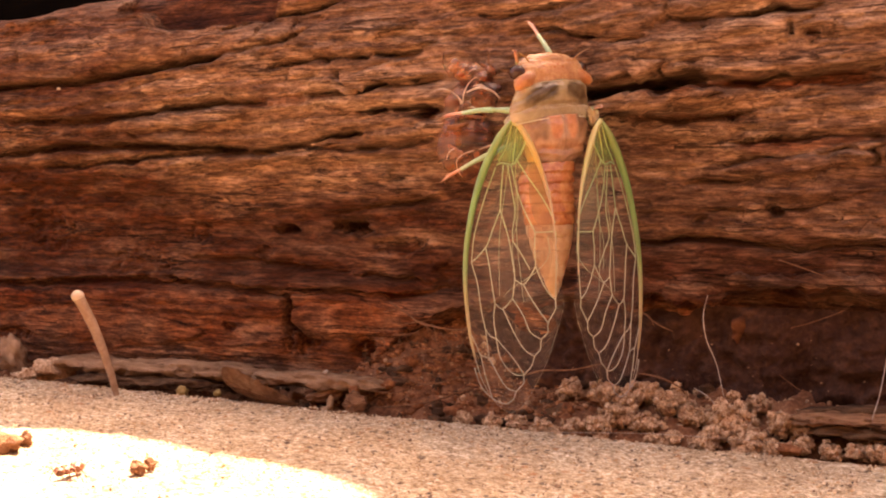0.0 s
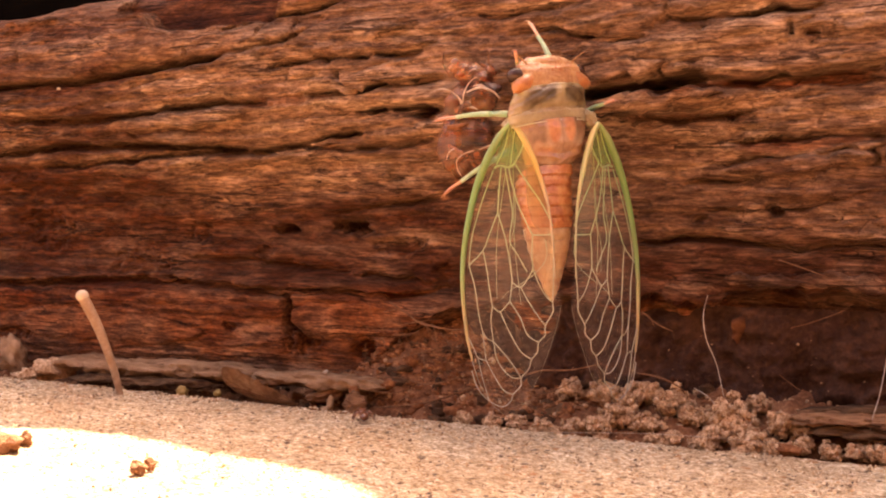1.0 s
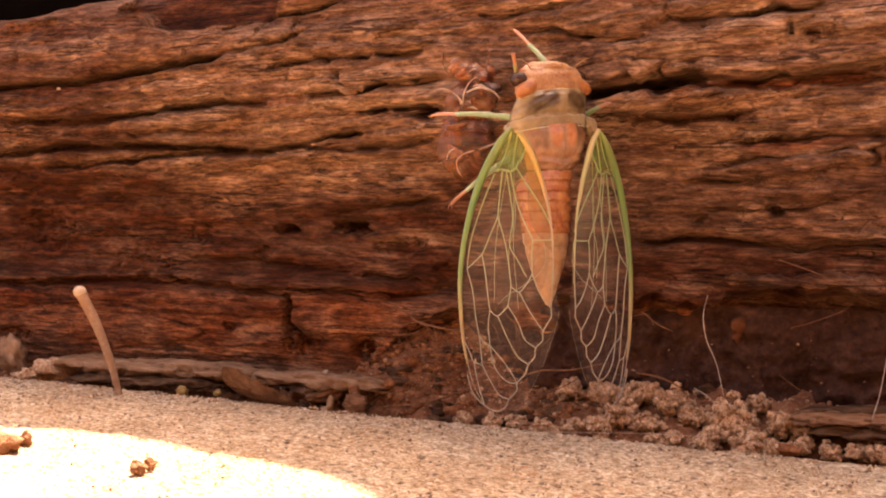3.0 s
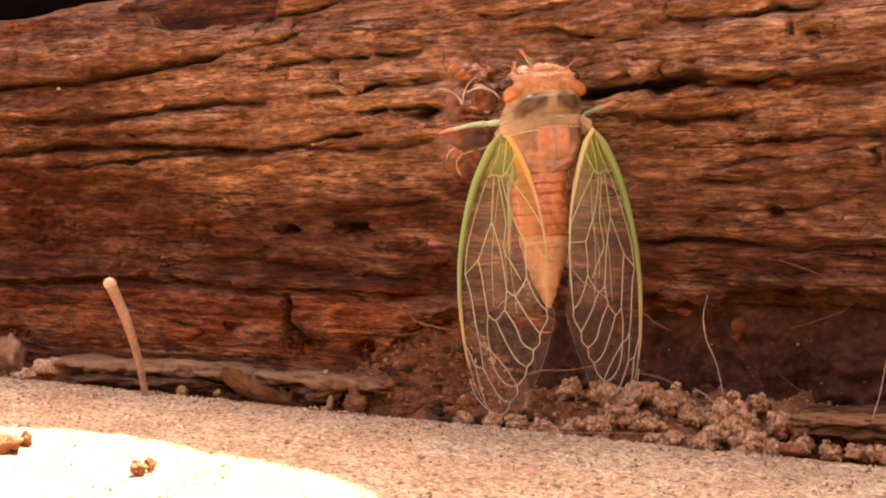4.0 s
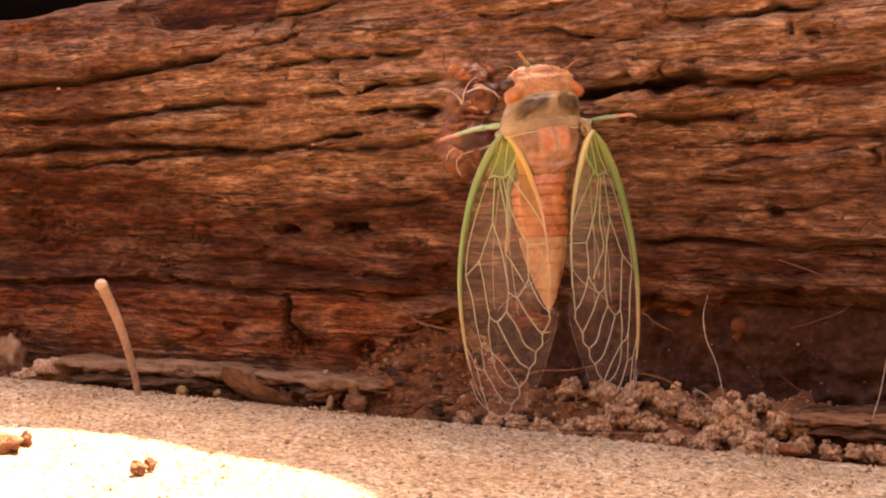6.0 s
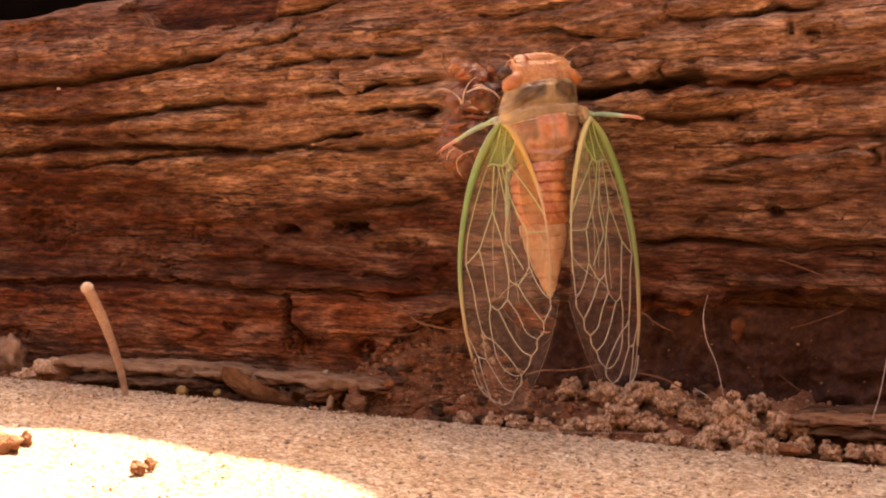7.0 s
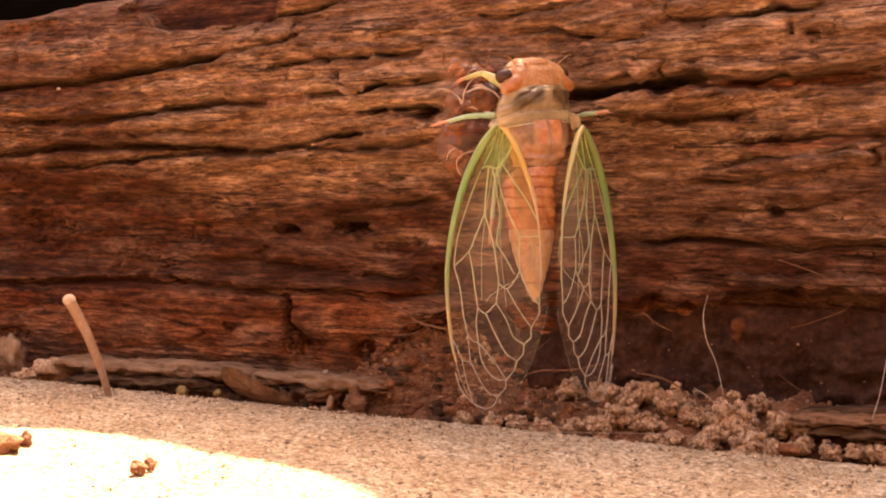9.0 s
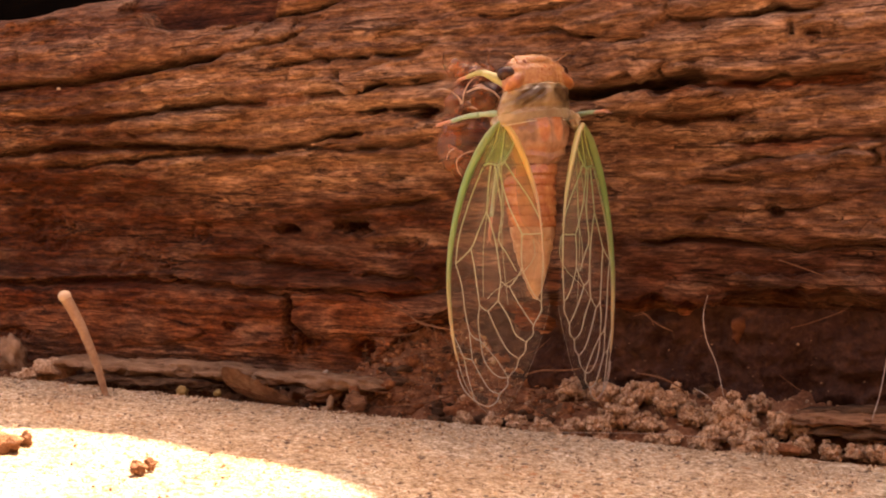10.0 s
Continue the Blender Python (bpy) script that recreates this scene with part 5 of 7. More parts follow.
    for pts, radii, material in claws:
        bm = bmesh.new()
        tube(bm, [Vector(p) * s for p in pts], [r * s * (0.6 if material == SHELL_PALE else 1) for r in radii], 8, 5)
        part("leg", bm, material, c, "pale curved claw" if material == SHELL_PALE else "")
    return c


build_shell()

# ---------------------------------------------------------------- the swaying stalk
def build_stalk():
    s = 9.4e-5
    bm = bmesh.new()
    tube(bm, [Vector(p) * s for p in ((5, 0, -26), (-7, 0, 30), (-22, 0, 78), (-40, 0, 124), (-62, 0, 168))], [5 * s, 6.3 * s, 7.3 * s, 8.4 * s, 9.6 * s], 14, 6, 0.03)
    ob = new("stalk", finish(bm, "stalk", STALK))
    tagged(ob, "thin pale dry stalk leaning over the slab's edge", "stalk")
    bm = bmesh.new()
    ball(bm, (-62, 0, 168), (11, 11, 10.5), 3, s)
    part("tip", bm, STALK_TIP, ob, "paler rounded tip")
    return ob


STALK_THING = build_stalk()

# ---------------------------------------------------------------- earth, roots and litter
def build_clod(place, size, seed):
    """A clod made of many crumbs stuck together."""
    rng = random.Random(seed)
    bm = bmesh.new()
    ax = (rng.uniform(0.95, 1.35), rng.uniform(0.8, 1.1), rng.uniform(0.65, 0.95))
    lump(bm, (0, 0, 0), size * 0.66, seed, 2, 0.7, ax)
    count = int(30 + 46 * size / MM)
    for k in range(count):
        d = Vector((rng.gauss(0, 1), rng.gauss(0, 1) - 0.4, rng.gauss(0, 1) + 0.3)).normalized()
        r = size * (0.66 + 0.55 * noise.noise(d * 1.5 + Vector((seed * 2.3, 0, 0)))) * rng.uniform(0.85, 1.1)
        g = rng.choice((0.13, 0.17, 0.22, 0.28, 0.36, 0.46)) * MM * (0.75 + 0.2 * size / MM / 1.5)
        lump(bm, Vector((d.x * ax[0], d.y * ax[1], d.z * ax[2])) * r, g, seed + k * 0.37, 2 if g > 0.00030 else 1, 0.8)
    ob = new("soil_clod", finish(bm, "soil_clod", CLOD))
    ob.location = place
    ob.rotation_euler = (0, 0, rng.uniform(-0.5, 0.5))
    tagged(ob, "crumbly pale brown clod of soil in the gap", "soil clod", "clods along the slab")
    return ob


CLODS = [
    ((0.01790, 0.16694, 0.00018), 1.5),
    ((0.02108, 0.16485, 0.00104), 1.7),
    ((0.02463, 0.16590, 0.00191), 2.6),
    ((0.02890, 0.16828, 0.00493), 2.0),
    ((0.03176, 0.16578, 0.00399), 2.4),
    ((0.03370, 0.16373, 0.00260), 1.7),
    ((0.02809, 0.16089, -0.00048), 1.3),
    ((0.03051, 0.15972, 0.00017), 1.3),
    ((0.03426, 0.15790, -0.00017), 1.9),
    ((0.03793, 0.15946, 0.00251), 3.1),
    ((0.03988, 0.15518, 0.00017), 2.6),
    ((0.04238, 0.16175, 0.00448), 1.7),
    ((0.04413, 0.15645, 0.00285), 2.1),
    ((0.03913, 0.16221, 0.00562), 0.7),
    ((0.02793, 0.16319, 0.00139), 1.6),
    ((0.01393, 0.16831, -0.00011), 1.6),
    ((0.00694, 0.17170, -0.00028), 1.3),
    ((0.00294, 0.17364, -0.00004), 1.2),
    ((0.02325, 0.17324, 0.00350), 2.3),
    ((0.04577, 0.15288, 0.00086), 1.3),
    ((0.04874, 0.15089, 0.00061), 1.4),
    ((0.05178, 0.14941, 0.00096), 1.6),
] + [
    ((0.05401, 0.14778, 0.00100), 1.3),
    ((0.01060, 0.17215, -0.00022), 1.5),
    ((0.01872, 0.17655, 0.00370), 2.0),
    ((0.03554, 0.16228, 0.00252), 1.8),
    ((0.02687, 0.17038, 0.00405), 1.9),
    ((0.02157, 0.16316, -0.00062), 1.0),
    ((0.04201, 0.15359, 0.00032), 1.4),
    ((0.03891, 0.15731, 0.00207), 1.6),
    ((0.03580, 0.15827, 0.00148), 1.5),
    ((0.04632, 0.15484, 0.00224), 1.3),
    ((0.01573, 0.16633, -0.00055), 1.0),
]
for k, (spot, size) in enumerate(CLODS):
    build_clod(spot, size * MM * 1.15, k + 1)


def build_crumbs():
    """Loose crumbs all over the earth in the gap."""
    rng = random.Random(5)
    bm = bmesh.new()
    for k in range(620):
        u = rng.uniform(-100, 62)
        if u < -5 and rng.random() < 0.45:
            continue
        w = rng.uniform(-6, 11)
        z = float(soil_level(np.array([[u]]), np.array([[w]]))[0, 0])
        lump(bm, Vector((u, -w, z + 0.15)) * MM, rng.choice((0.16, 0.2, 0.28, 0.4, 0.6)) * MM, k * 0.31, 1, 0.5)
    ob = new("soil_crumbs", finish(bm, "soil_crumbs", CLOD))
    ob.matrix_world = Matrix.Translation(LOG_O) @ pose(0, 0, 0, 0, 0, YAW)
    tagged(ob, "loose brown crumbs of soil along the slab", "soil", kind="stuff")


build_crumbs()


def strand(name, label, category, group, material, radius, *places):
    bm = bmesh.new()
    tube(bm, [Vector(p) for p in places], [radius * MM * 0.8, radius * MM, radius * MM * 0.6], 7, 8, 0.12)
    tagged(new(name, finish(bm, name, material)), label, category, group)


PALE_ROOT = ("pale_root", "thin pale root hanging out of the wood", "root", "pale roots", FIBRE)
BROWN_ROOT = ("fine_root", "thin brown root over soil and rotten wood", "root", "fine roots", ROOT)
strand(*PALE_ROOT, 0.075, (0.03773, 0.17067, 0.01960), (0.03533, 0.16405, 0.01650), (0.03550, 0.16286, 0.01319), (0.03656, 0.16123, 0.01000), (0.03727, 0.15978, 0.00593))
strand(*PALE_ROOT, 0.07, (0.03365, 0.16153, 0.00674), (0.03495, 0.15979, 0.00608), (0.03605, 0.15926, 0.00490))
strand(*PALE_ROOT, 0.07, (0.05669, 0.15370, 0.01307), (0.05492, 0.15122, 0.00808), (0.05342, 0.14973, 0.00481), (0.05284, 0.14890, 0.00208))
strand(*BROWN_ROOT, 0.08, (0.04457, 0.16113, 0.02403), (0.04788, 0.15908, 0.02285), (0.05130, 0.15854, 0.02149))
strand(*BROWN_ROOT, 0.13, (0.02678, 0.16708, 0.00785), (0.02924, 0.16367, 0.00782), (0.03151, 0.16146, 0.00698), (0.03297, 0.16186, 0.00538))
strand(*BROWN_ROOT, 0.14, (-0.00822, 0.18738, 0.01538), (-0.00535, 0.18488, 0.01384), (-0.00333, 0.18279, 0.01272), (0.00135, 0.18052, 0.01200), (0.00390, 0.18150, 0.01221))
strand(*BROWN_ROOT, 0.09, (-0.00690, 0.18674, 0.01194), (-0.00359, 0.18291, 0.01288), (-0.00120, 0.18287, 0.01323))
strand(*BROWN_ROOT, 0.11, (-0.01046, 0.17958, 0.00041), (-0.00532, 0.17709, 0.00125), (-0.00033, 0.17689, 0.00230), (0.00431, 0.17686, 0.00415))
strand(*BROWN_ROOT, 0.15, (0.01208, 0.17643, 0.00590), (0.01428, 0.17314, 0.00713), (0.01803, 0.17021, 0.00771), (0.02249, 0.17027, 0.00859))
strand(*BROWN_ROOT, 0.07, (0.04476, 0.16837, 0.01144), (0.04707, 0.16614, 0.01389), (0.05043, 0.16451, 0.01528), (0.05437, 0.16260, 0.01744), (0.05515, 0.16111, 0.02041))
strand(*BROWN_ROOT, 0.10, (0.02810, 0.17089, 0.01589), (0.02985, 0.16893, 0.01446), (0.03227, 0.16998, 0.01321))
strand(*BROWN_ROOT, 0.09, (-0.00825, 0.18740, 0.00611), (-0.00377, 0.18300, 0.00812), (0.00051, 0.18093, 0.00956), (0.00348, 0.18171, 0.01064))
strand(*BROWN_ROOT, 0.08, (-0.00561, 0.18722, 0.00967), (-0.00334, 0.18279, 0.00876), (-0.00272, 0.18138, 0.00624), (-0.00119, 0.18175, 0.00462))
strand(*BROWN_ROOT, 0.08, (-0.00034, 0.18356, 0.01107), (0.00134, 0.17941, 0.00911), (0.00051, 0.17982, 0.00607), (0.00262, 0.17991, 0.00461))
strand(*BROWN_ROOT, 0.10, (-0.01241, 0.18386, 0.00390), (-0.00710, 0.18017, 0.00490), (-0.00201, 0.17882, 0.00413), (0.00260, 0.17880, 0.00515))
strand(*BROWN_ROOT, 0.06, (0.04622, 0.16544, 0.00782), (0.04732, 0.16380, 0.00687), (0.04936, 0.16281, 0.00550))
strand(*BROWN_ROOT, 0.08, (0.01360, 0.17458, 0.00324), (0.01624, 0.17219, 0.00452), (0.01903, 0.17195, 0.00603))
strand(*BROWN_ROOT, 0.07, (-0.00912, 0.18782, 0.01383), (-0.00724, 0.18469, 0.01456), (-0.00567, 0.18392, 0.01430), (-0.00337, 0.18503, 0.01478))
strand(*BROWN_ROOT, 0.06, (-0.00333, 0.18279, 0.01272), (-0.00135, 0.18072, 0.01146), (-0.00076, 0.18043, 0.00912), (0.00093, 0.18072, 0.00805))
strand(*BROWN_ROOT, 0.06, (-0.00735, 0.18696, 0.00865), (-0.00417, 0.18209, 0.00990), (-0.00118, 0.18064, 0.00875), (0.00221, 0.18122, 0.00900))
strand(*BROWN_ROOT, 0.07, (-0.01139, 0.18114, 0.00285), (-0.00792, 0.17945, 0.00265), (-0.00411, 0.17872, 0.00330), (-0.00117, 0.17841, 0.00251))
strand(*BROWN_ROOT, 0.06, (0.02692, 0.17146, 0.01518), (0.02805, 0.16869, 0.01584), (0.02879, 0.16833, 0.01541), (0.02974, 0.17010, 0.01391))
strand("spider_thread", "single fine pale thread along the slab's edge", "thread", "", FIBRE, 0.035, (0.00529, 0.17028, -0.00144), (0.01663, 0.16367, 0.00020), (0.02723, 0.15820, 0.00127), (0.03663, 0.15386, 0.00158), (0.04374, 0.15086, 0.00162))


def chunk(name, label, category, place, sizes, material, seed, rough=0.4, turn=0, tilt=0):
    """A crumb or splinter given by its half sizes in millimetres."""
    bm = bmesh.new()
    lump(bm, (0, 0, 0), MM, seed, 3, rough, sizes)
    ob = new(name, finish(bm, name, material))
    ob.matrix_world = Matrix.Translation(place) @ pose(0, 0, 0, 0, tilt, turn)
    return tagged(ob, label, category)


# on the slab
chunk("wood_crumb", "brown crumb of rotten wood in the sun", "debris", Vector((-0.05613, 0.15280, 0.00000)) + Vector((0, 0, 0.0011)), (2.5, 1.6, 1.3), SUN_CRUMB, 3.4, 0.6, 8, -4)
chunk("wood_crumb", "small brown crumb on edge in the sun", "debris", Vector((-0.05453, 0.15654, 0.00000)) + Vector((0, 0, 0.0010)), (0.9, 0.7, 1.0), SUN_CRUMB, 5, 0.6, 10, 25)
chunk("wood_crumb", "small brown crumb of wood in the sun", "debris", Vector((-0.03590, 0.14154, 0.00000)) + Vector((0, 0, 0.0008)), (0.95, 0.7, 0.75), SUN_CRUMB, 7, 0.7, 20)
chunk("wood_crumb", "small brown crumb of wood in the sun", "debris", Vector((-0.03502, 0.14312, 0.00000)) + Vector((0, 0, 0.0009)), (0.7, 0.6, 0.7), SUN_CRUMB, 9, 0.7, 0)
chunk("wood_crumb", "tiny brown crumb of wood in the sun", "debris", Vector((-0.03711, 0.14474, 0.00000)) + Vector((0, 0, 0.0005)), (0.6, 0.5, 0.6), SUN_CRUMB, 12, 0.7, 0)
# in the hollow among the roots
def build_rot_heap():
    """Rotten wood and earth, crumbled small, heaped in the hollow at the timber's foot."""
    rng = random.Random(31)
    bm = bmesh.new()
    for k in range(800):
        u, w = rng.uniform(-27, 16), rng.uniform(-7, 5.5)
        z = float(soil_level(np.array([[u]]), np.array([[w]]))[0, 0]) + rng.uniform(-0.1, 0.5)
        size = rng.choice((0.12, 0.15, 0.2, 0.26, 0.36, 0.5))
        lump(bm, Vector((u, -w, z)) * MM, size * MM, k * 0.53, 1 if size < 0.4 else 2, 1.3, (rng.uniform(0.8, 2.6), rng.uniform(0.5, 1.1), rng.uniform(0.3, 1.0)))
    ob = new("rot_heap", finish(bm, "rot_heap", ROT))
    ob.matrix_world = Matrix.Translation(LOG_O) @ pose(0, 0, 0, 0, 0, YAW)
    tagged(ob, "crumbled red-brown rotten wood heaped among fine roots", "litter", kind="stuff")
    for k in range(70):
        u, v, w = rng.uniform(-19, 8), rng.uniform(1, 12), rng.uniform(0.0, 3.0)
        line = [at_log(u, v, w)]
        du, dv = rng.uniform(-2.2, 2.2), rng.uniform(-1.4, 1.0)
        for q in range(rng.choice((3, 4, 5))):
            u, v, w = u + du + rng.uniform(-0.9, 0.9), max(0.5, v + dv + rng.uniform(-1.1, 1.1)), w + rng.uniform(-0.4, 0.9)
            line.append(at_log(u, v, w))
        strand(*BROWN_ROOT, rng.uniform(0.03, 0.075), *line)


build_rot_heap()
# in the gap
chunk("pale_clod", "pale lump of dry earth beside the timber", "soil clod", (-0.07720, 0.21748, 0.00202), (2.6, 2.2, 3.6), PALE_EARTH, 13, 0.9, -20, -22)
chunk("soil_lump", "dark lump of soil at the timber's foot", "soil clod", (-0.06808, 0.21083, 0.00079), (3.2, 2.4, 1.6), CLOD, 15, 1.0)
chunk("soil_lump", "dark lump of soil at the timber's foot", "soil clod", (-0.07134, 0.21019, -0.00000), (3.0, 2.0, 1.2), CLOD, 16, 1.0)
chunk("yellow_grain", "small yellow grain at the slab's edge", "grain", (-0.04214, 0.19437, 0.00000), (0.9, 0.8, 0.9), CRUMB_YELLOW, 17, 0.4)
chunk("yellow_grain", "small pale yellow grain by the dead leaf", "grain", (-0.03582, 0.19131, 0.00040), (0.6, 0.6, 0.6), CRUMB_YELLOW, 18, 0.3)
chunk("husk", "pale standing seed husk", "debris", (-0.01711, 0.18225, 0.00056), (0.5, 0.5, 1.2), CRUMB_TAN, 19, 0.5, 0, 12)
chunk("husk", "pale seed husk lying in the gap", "debris", (-0.01778, 0.18201, -0.00043), (0.9, 0.5, 0.5), CRUMB_TAN, 20, 0.5, 0, 30)
chunk("bud_scale", "red-brown dry bud scale standing in the gap", "debris", (-0.01325, 0.18093, 0.00065), (1.7, 1.1, 2.0), BARK, 21, 0.5, 10)
chunk("bud_scale", "small red-brown tip of a bud scale", "debris", (-0.01333, 0.18208, 0.00250), (0.8, 0.6, 1.0), CRUMB_RED, 22, 0.4)
chunk("wood_crumb", "bright orange crumb of rotten wood", "debris", (-0.00813, 0.18067, 0.00379), (1.0, 0.8, 0.7), CRUMB_RED, 23, 0.5)
chunk("wood_crumb", "orange crumb of rotten wood", "debris", (-0.00470, 0.18567, 0.00639), (0.9, 0.6, 1.3), CRUMB_RED, 24, 0.5)
chunk("wood_crumb", "dark red crumb between the clods", "debris", (0.04409, 0.15203, 0.00055), (1.9, 0.8, 0.7), CRUMB_RED, 25, 0.6, -20)
chunk("wood_chip", "orange wood chip in the rotted hollow", "debris", (0.04173, 0.16828, 0.0146), (1.5, 0.5, 1.2), CHIP, 26, 0.7, 26, 18)
chunk("wood_chip", "small orange wood chip in the rotted hollow", "debris", (0.04101, 0.16863, 0.013), (0.7, 0.4, 1.3), CHIP, 36, 0.8, 26, -10)
chunk("wood_chip", "tan chip standing among the clods", "debris", (0.01772, 0.17147, 0.00156), (1.0, 0.6, 1.3), CRUMB_RED, 27, 0.4, 0, -10)
chunk("pale_speck", "tiny white speck on the wood", "debris", (-0.01808, 0.18549, 0.00484), (0.45, 0.3, 0.25), FIBRE, 28, 0.3, 0, -20)
chunk("pale_speck", "tiny white speck on the wood", "debris", (-0.06740, 0.21495, 0.04991), (0.35, 0.3, 0.25), FIBRE, 29, 0.3)


def build_litter():
    """Bits of rotten wood strewn over the earth in the gap."""
    rng = random.Random(9)
    for name, material, count, label in (("wood_litter", CRUMB_RED, 170, "small red-brown bits of rotten wood in the gap"), ("bark_litter", BARK_DARK, 200, "small dark bits of bark in the gap")):
        bm = bmesh.new()
        for k in range(count):
            u, w = rng.uniform(-95, 60), rng.uniform(-4, 10.5)
            if rng.random() < 0.5:
                u = rng.uniform(-28, 18)
            z = float(soil_level(np.array([[u]]), np.array([[w]]))[0, 0])
            size = rng.choice((0.18, 0.25, 0.35, 0.5, 0.8))
            lump(bm, Vector((u, -w, z + 0.2)) * MM, size * MM, k * 0.7, 1 if size < 0.3 else 2, 0.7, (rng.uniform(0.7, 2.2), 0.8, rng.uniform(0.4, 1.2)))
        ob = new(name, finish(bm, name, material))
        ob.matrix_world = Matrix.Translation(LOG_O) @ pose(0, 0, 0, 0, 0, YAW)
        tagged(ob, label, "litter", kind="stuff")


build_litter()


def build_bank_specks():
    """Pale and orange specks stuck in the dark earth under the timber."""
    rng = random.Random(21)
    bm = bmesh.new()
    for k in range(60):
        u, v = rng.uniform(12, 66), rng.uniform(1, 14)
        size = rng.choice((0.06, 0.07, 0.09, 0.12, 0.16))
        lump(bm, Vector((u, 2.6 + 0.10 * v + rng.uniform(-0.6, 0.6), v)) * MM, size * MM, k * 0.9, 1, 0.7, (rng.uniform(0.7, 1.8), 0.8, rng.uniform(0.5, 1.3)))
    ob = new("soil_specks", finish(bm, "soil_specks", CRUMB_TAN))
    ob.matrix_world = Matrix.Translation(LOG_O) @ pose(0, 0, 0, 0, 0, YAW)
    tagged(ob, "tan specks in the dark soil bank", "litter", kind="stuff")


build_bank_specks()


def build_leaf():
    """A dead leaf, rolled lengthwise, lying against the slab's edge."""
    bm = bmesh.new()
    rows = []
    for i in range(41):
        s = i / 40
        half = 3.5 * min(1, (s + 0.004) / 0.22) ** 0.5 * (1 - 0.86 * s ** 1.25) + 0.12
        row = []
        for j in range(13):
            a = -1.1 + 2.5 * j / 12
            wav = 0.45 * noise.noise(Vector((s * 6, a * 2, 0))) + 0.25 * noise.noise(Vector((s * 22, a * 5, 3)))
            a *= 1 + (0.22 * noise.noise(Vector((s * 17, j // 7, 7))) if j in (0, 12) else 0)
            row.append(bm.verts.new(Vector((s * 13.5, -half * math.sin(a) * 0.8 - wav, half * (1 - math.cos(a)) * 0.4 + half * math.sin(a) * 0.9 + 0.6 - 3.2 * s + 1.4 * s * s + wav)) * MM))
        rows.append(row)
    for p, q in zip(rows, rows[1:]):
        for j in range(12):
            bm.faces.new((p[j], q[j], q[j + 1], p[j + 1]))
    bmesh.ops.solidify(bm, geom=bm.faces[:], thickness=0.00018)
    ob = new("dead_leaf", finish(bm, "dead_leaf", LEAF))
    ob.matrix_world = Matrix.Translation((-0.03443, 0.18919, 0.00206)) @ pose(0, 0, 0, 0, 3, YAW)
    tagged(ob, "rolled brown dead leaf lying against the slab's edge", "leaf")
    bm = bmesh.new()
    tube(bm, [(0.4 * MM, -0.1 * MM, 0.6 * MM), (6 * MM, -0.1 * MM, -0.6 * MM), (13 * MM, 0.0 * MM, -1.3 * MM)], [0.12 * MM, 0.1 * MM, 0.05 * MM], 6, 5)
    part("midrib", bm, BARK, ob)


build_leaf()


def build_splinter(label, a, b, half_high, half_deep, material, seed, rough=1.0):
    """A long, thin, ragged strip of bark or wood between two places."""
    a, b = Vector(a), Vector(b)
    length = (b - a).length / MM
    n = max(30, int(length / 0.5))
    bm = bmesh.new()
    rows = []
    for i in range(n + 1):
        s = i / n
        taper = min(1, 7 * s + 0.06, 6 * (1 - s) + 0.06)
        row = []
        for j in range(22):
            t = 2 * math.pi * j / 22
            r = 1 + rough * (0.7 * noise.noise(Vector((s * length / 6, math.cos(t) * 1.4, math.sin(t) * 1.4 + seed))) + 0.4 * noise.noise(Vector((s * length / 2.2, math.cos(t) * 3, math.sin(t) * 3 + seed))) + 0.3 * noise.noise(Vector((s * length / 0.9, math.cos(t) * 6, math.sin(t) * 6 + seed))))
            sag = 0.5 * noise.noise(Vector((s * length / 12, seed, 4)))
            row.append(bm.verts.new(Vector((s * length, half_deep * taper * r * math.cos(t), half_high * taper * r * math.sin(t) + sag)) * MM))
        rows.append(row)
    for p, q in zip(rows, rows[1:]):
        for j in range(22):
            bm.faces.new((p[j], p[(j + 1) % 22], q[(j + 1) % 22], q[j]))
    bm.faces.new(rows[0]), bm.faces.new(rows[-1][::-1])
    bmesh.ops.recalc_face_normals(bm, faces=bm.faces)
    ob = new("bark_strip", finish(bm, "bark_strip", material))
    ob.matrix_world = Matrix.Translation(a) @ (b - a).to_track_quat("X", "Z").to_matrix().to_4x4()
    tagged(ob, label, "bark", "bark strips in the gap")


build_splinter("long flat strip of grey-brown bark under the timber", (-0.07100, 0.21446, 0.00150), (-0.02553, 0.19239, 0.00330), 1.2, 3.4, DUSTY, 1, 0.75)
build_splinter("ragged strip of brown bark under the timber", (-0.03130, 0.19412, 0.00306), (-0.00719, 0.18244, 0.00300), 1.1, 2.8, DUSTY, 2, 0.9)
build_splinter("thin dark splinter along the slab", (-0.06479, 0.20813, -0.00003), (-0.03488, 0.19363, 0.00106), 0.8, 1.6, BARK_DARK, 3)
build_splinter("dark flat splinter of wood beside the clods", (0.04418, 0.15643, 0.00375), (0.05871, 0.14939, 0.00467), 0.7, 3.4, BARK, 4)
build_splinter("dark splinter of wood below the hollow", (0.04666, 0.15356, 0.00260), (0.05819, 0.14797, 0.00335), 0.7, 2.2, BARK_DARK, 5)
build_splinter("thin dark splinter of wood beside the clods", (0.04663, 0.15857, 0.00428), (0.05978, 0.15220, 0.00529), 0.6, 2.2, BARK_DARK, 8)
build_splinter("short curled strip of bark in the gap", (-0.02143, 0.18712, 0.00048), (-0.01512, 0.18517, 0.00209), 0.9, 1.4, BARK, 6)


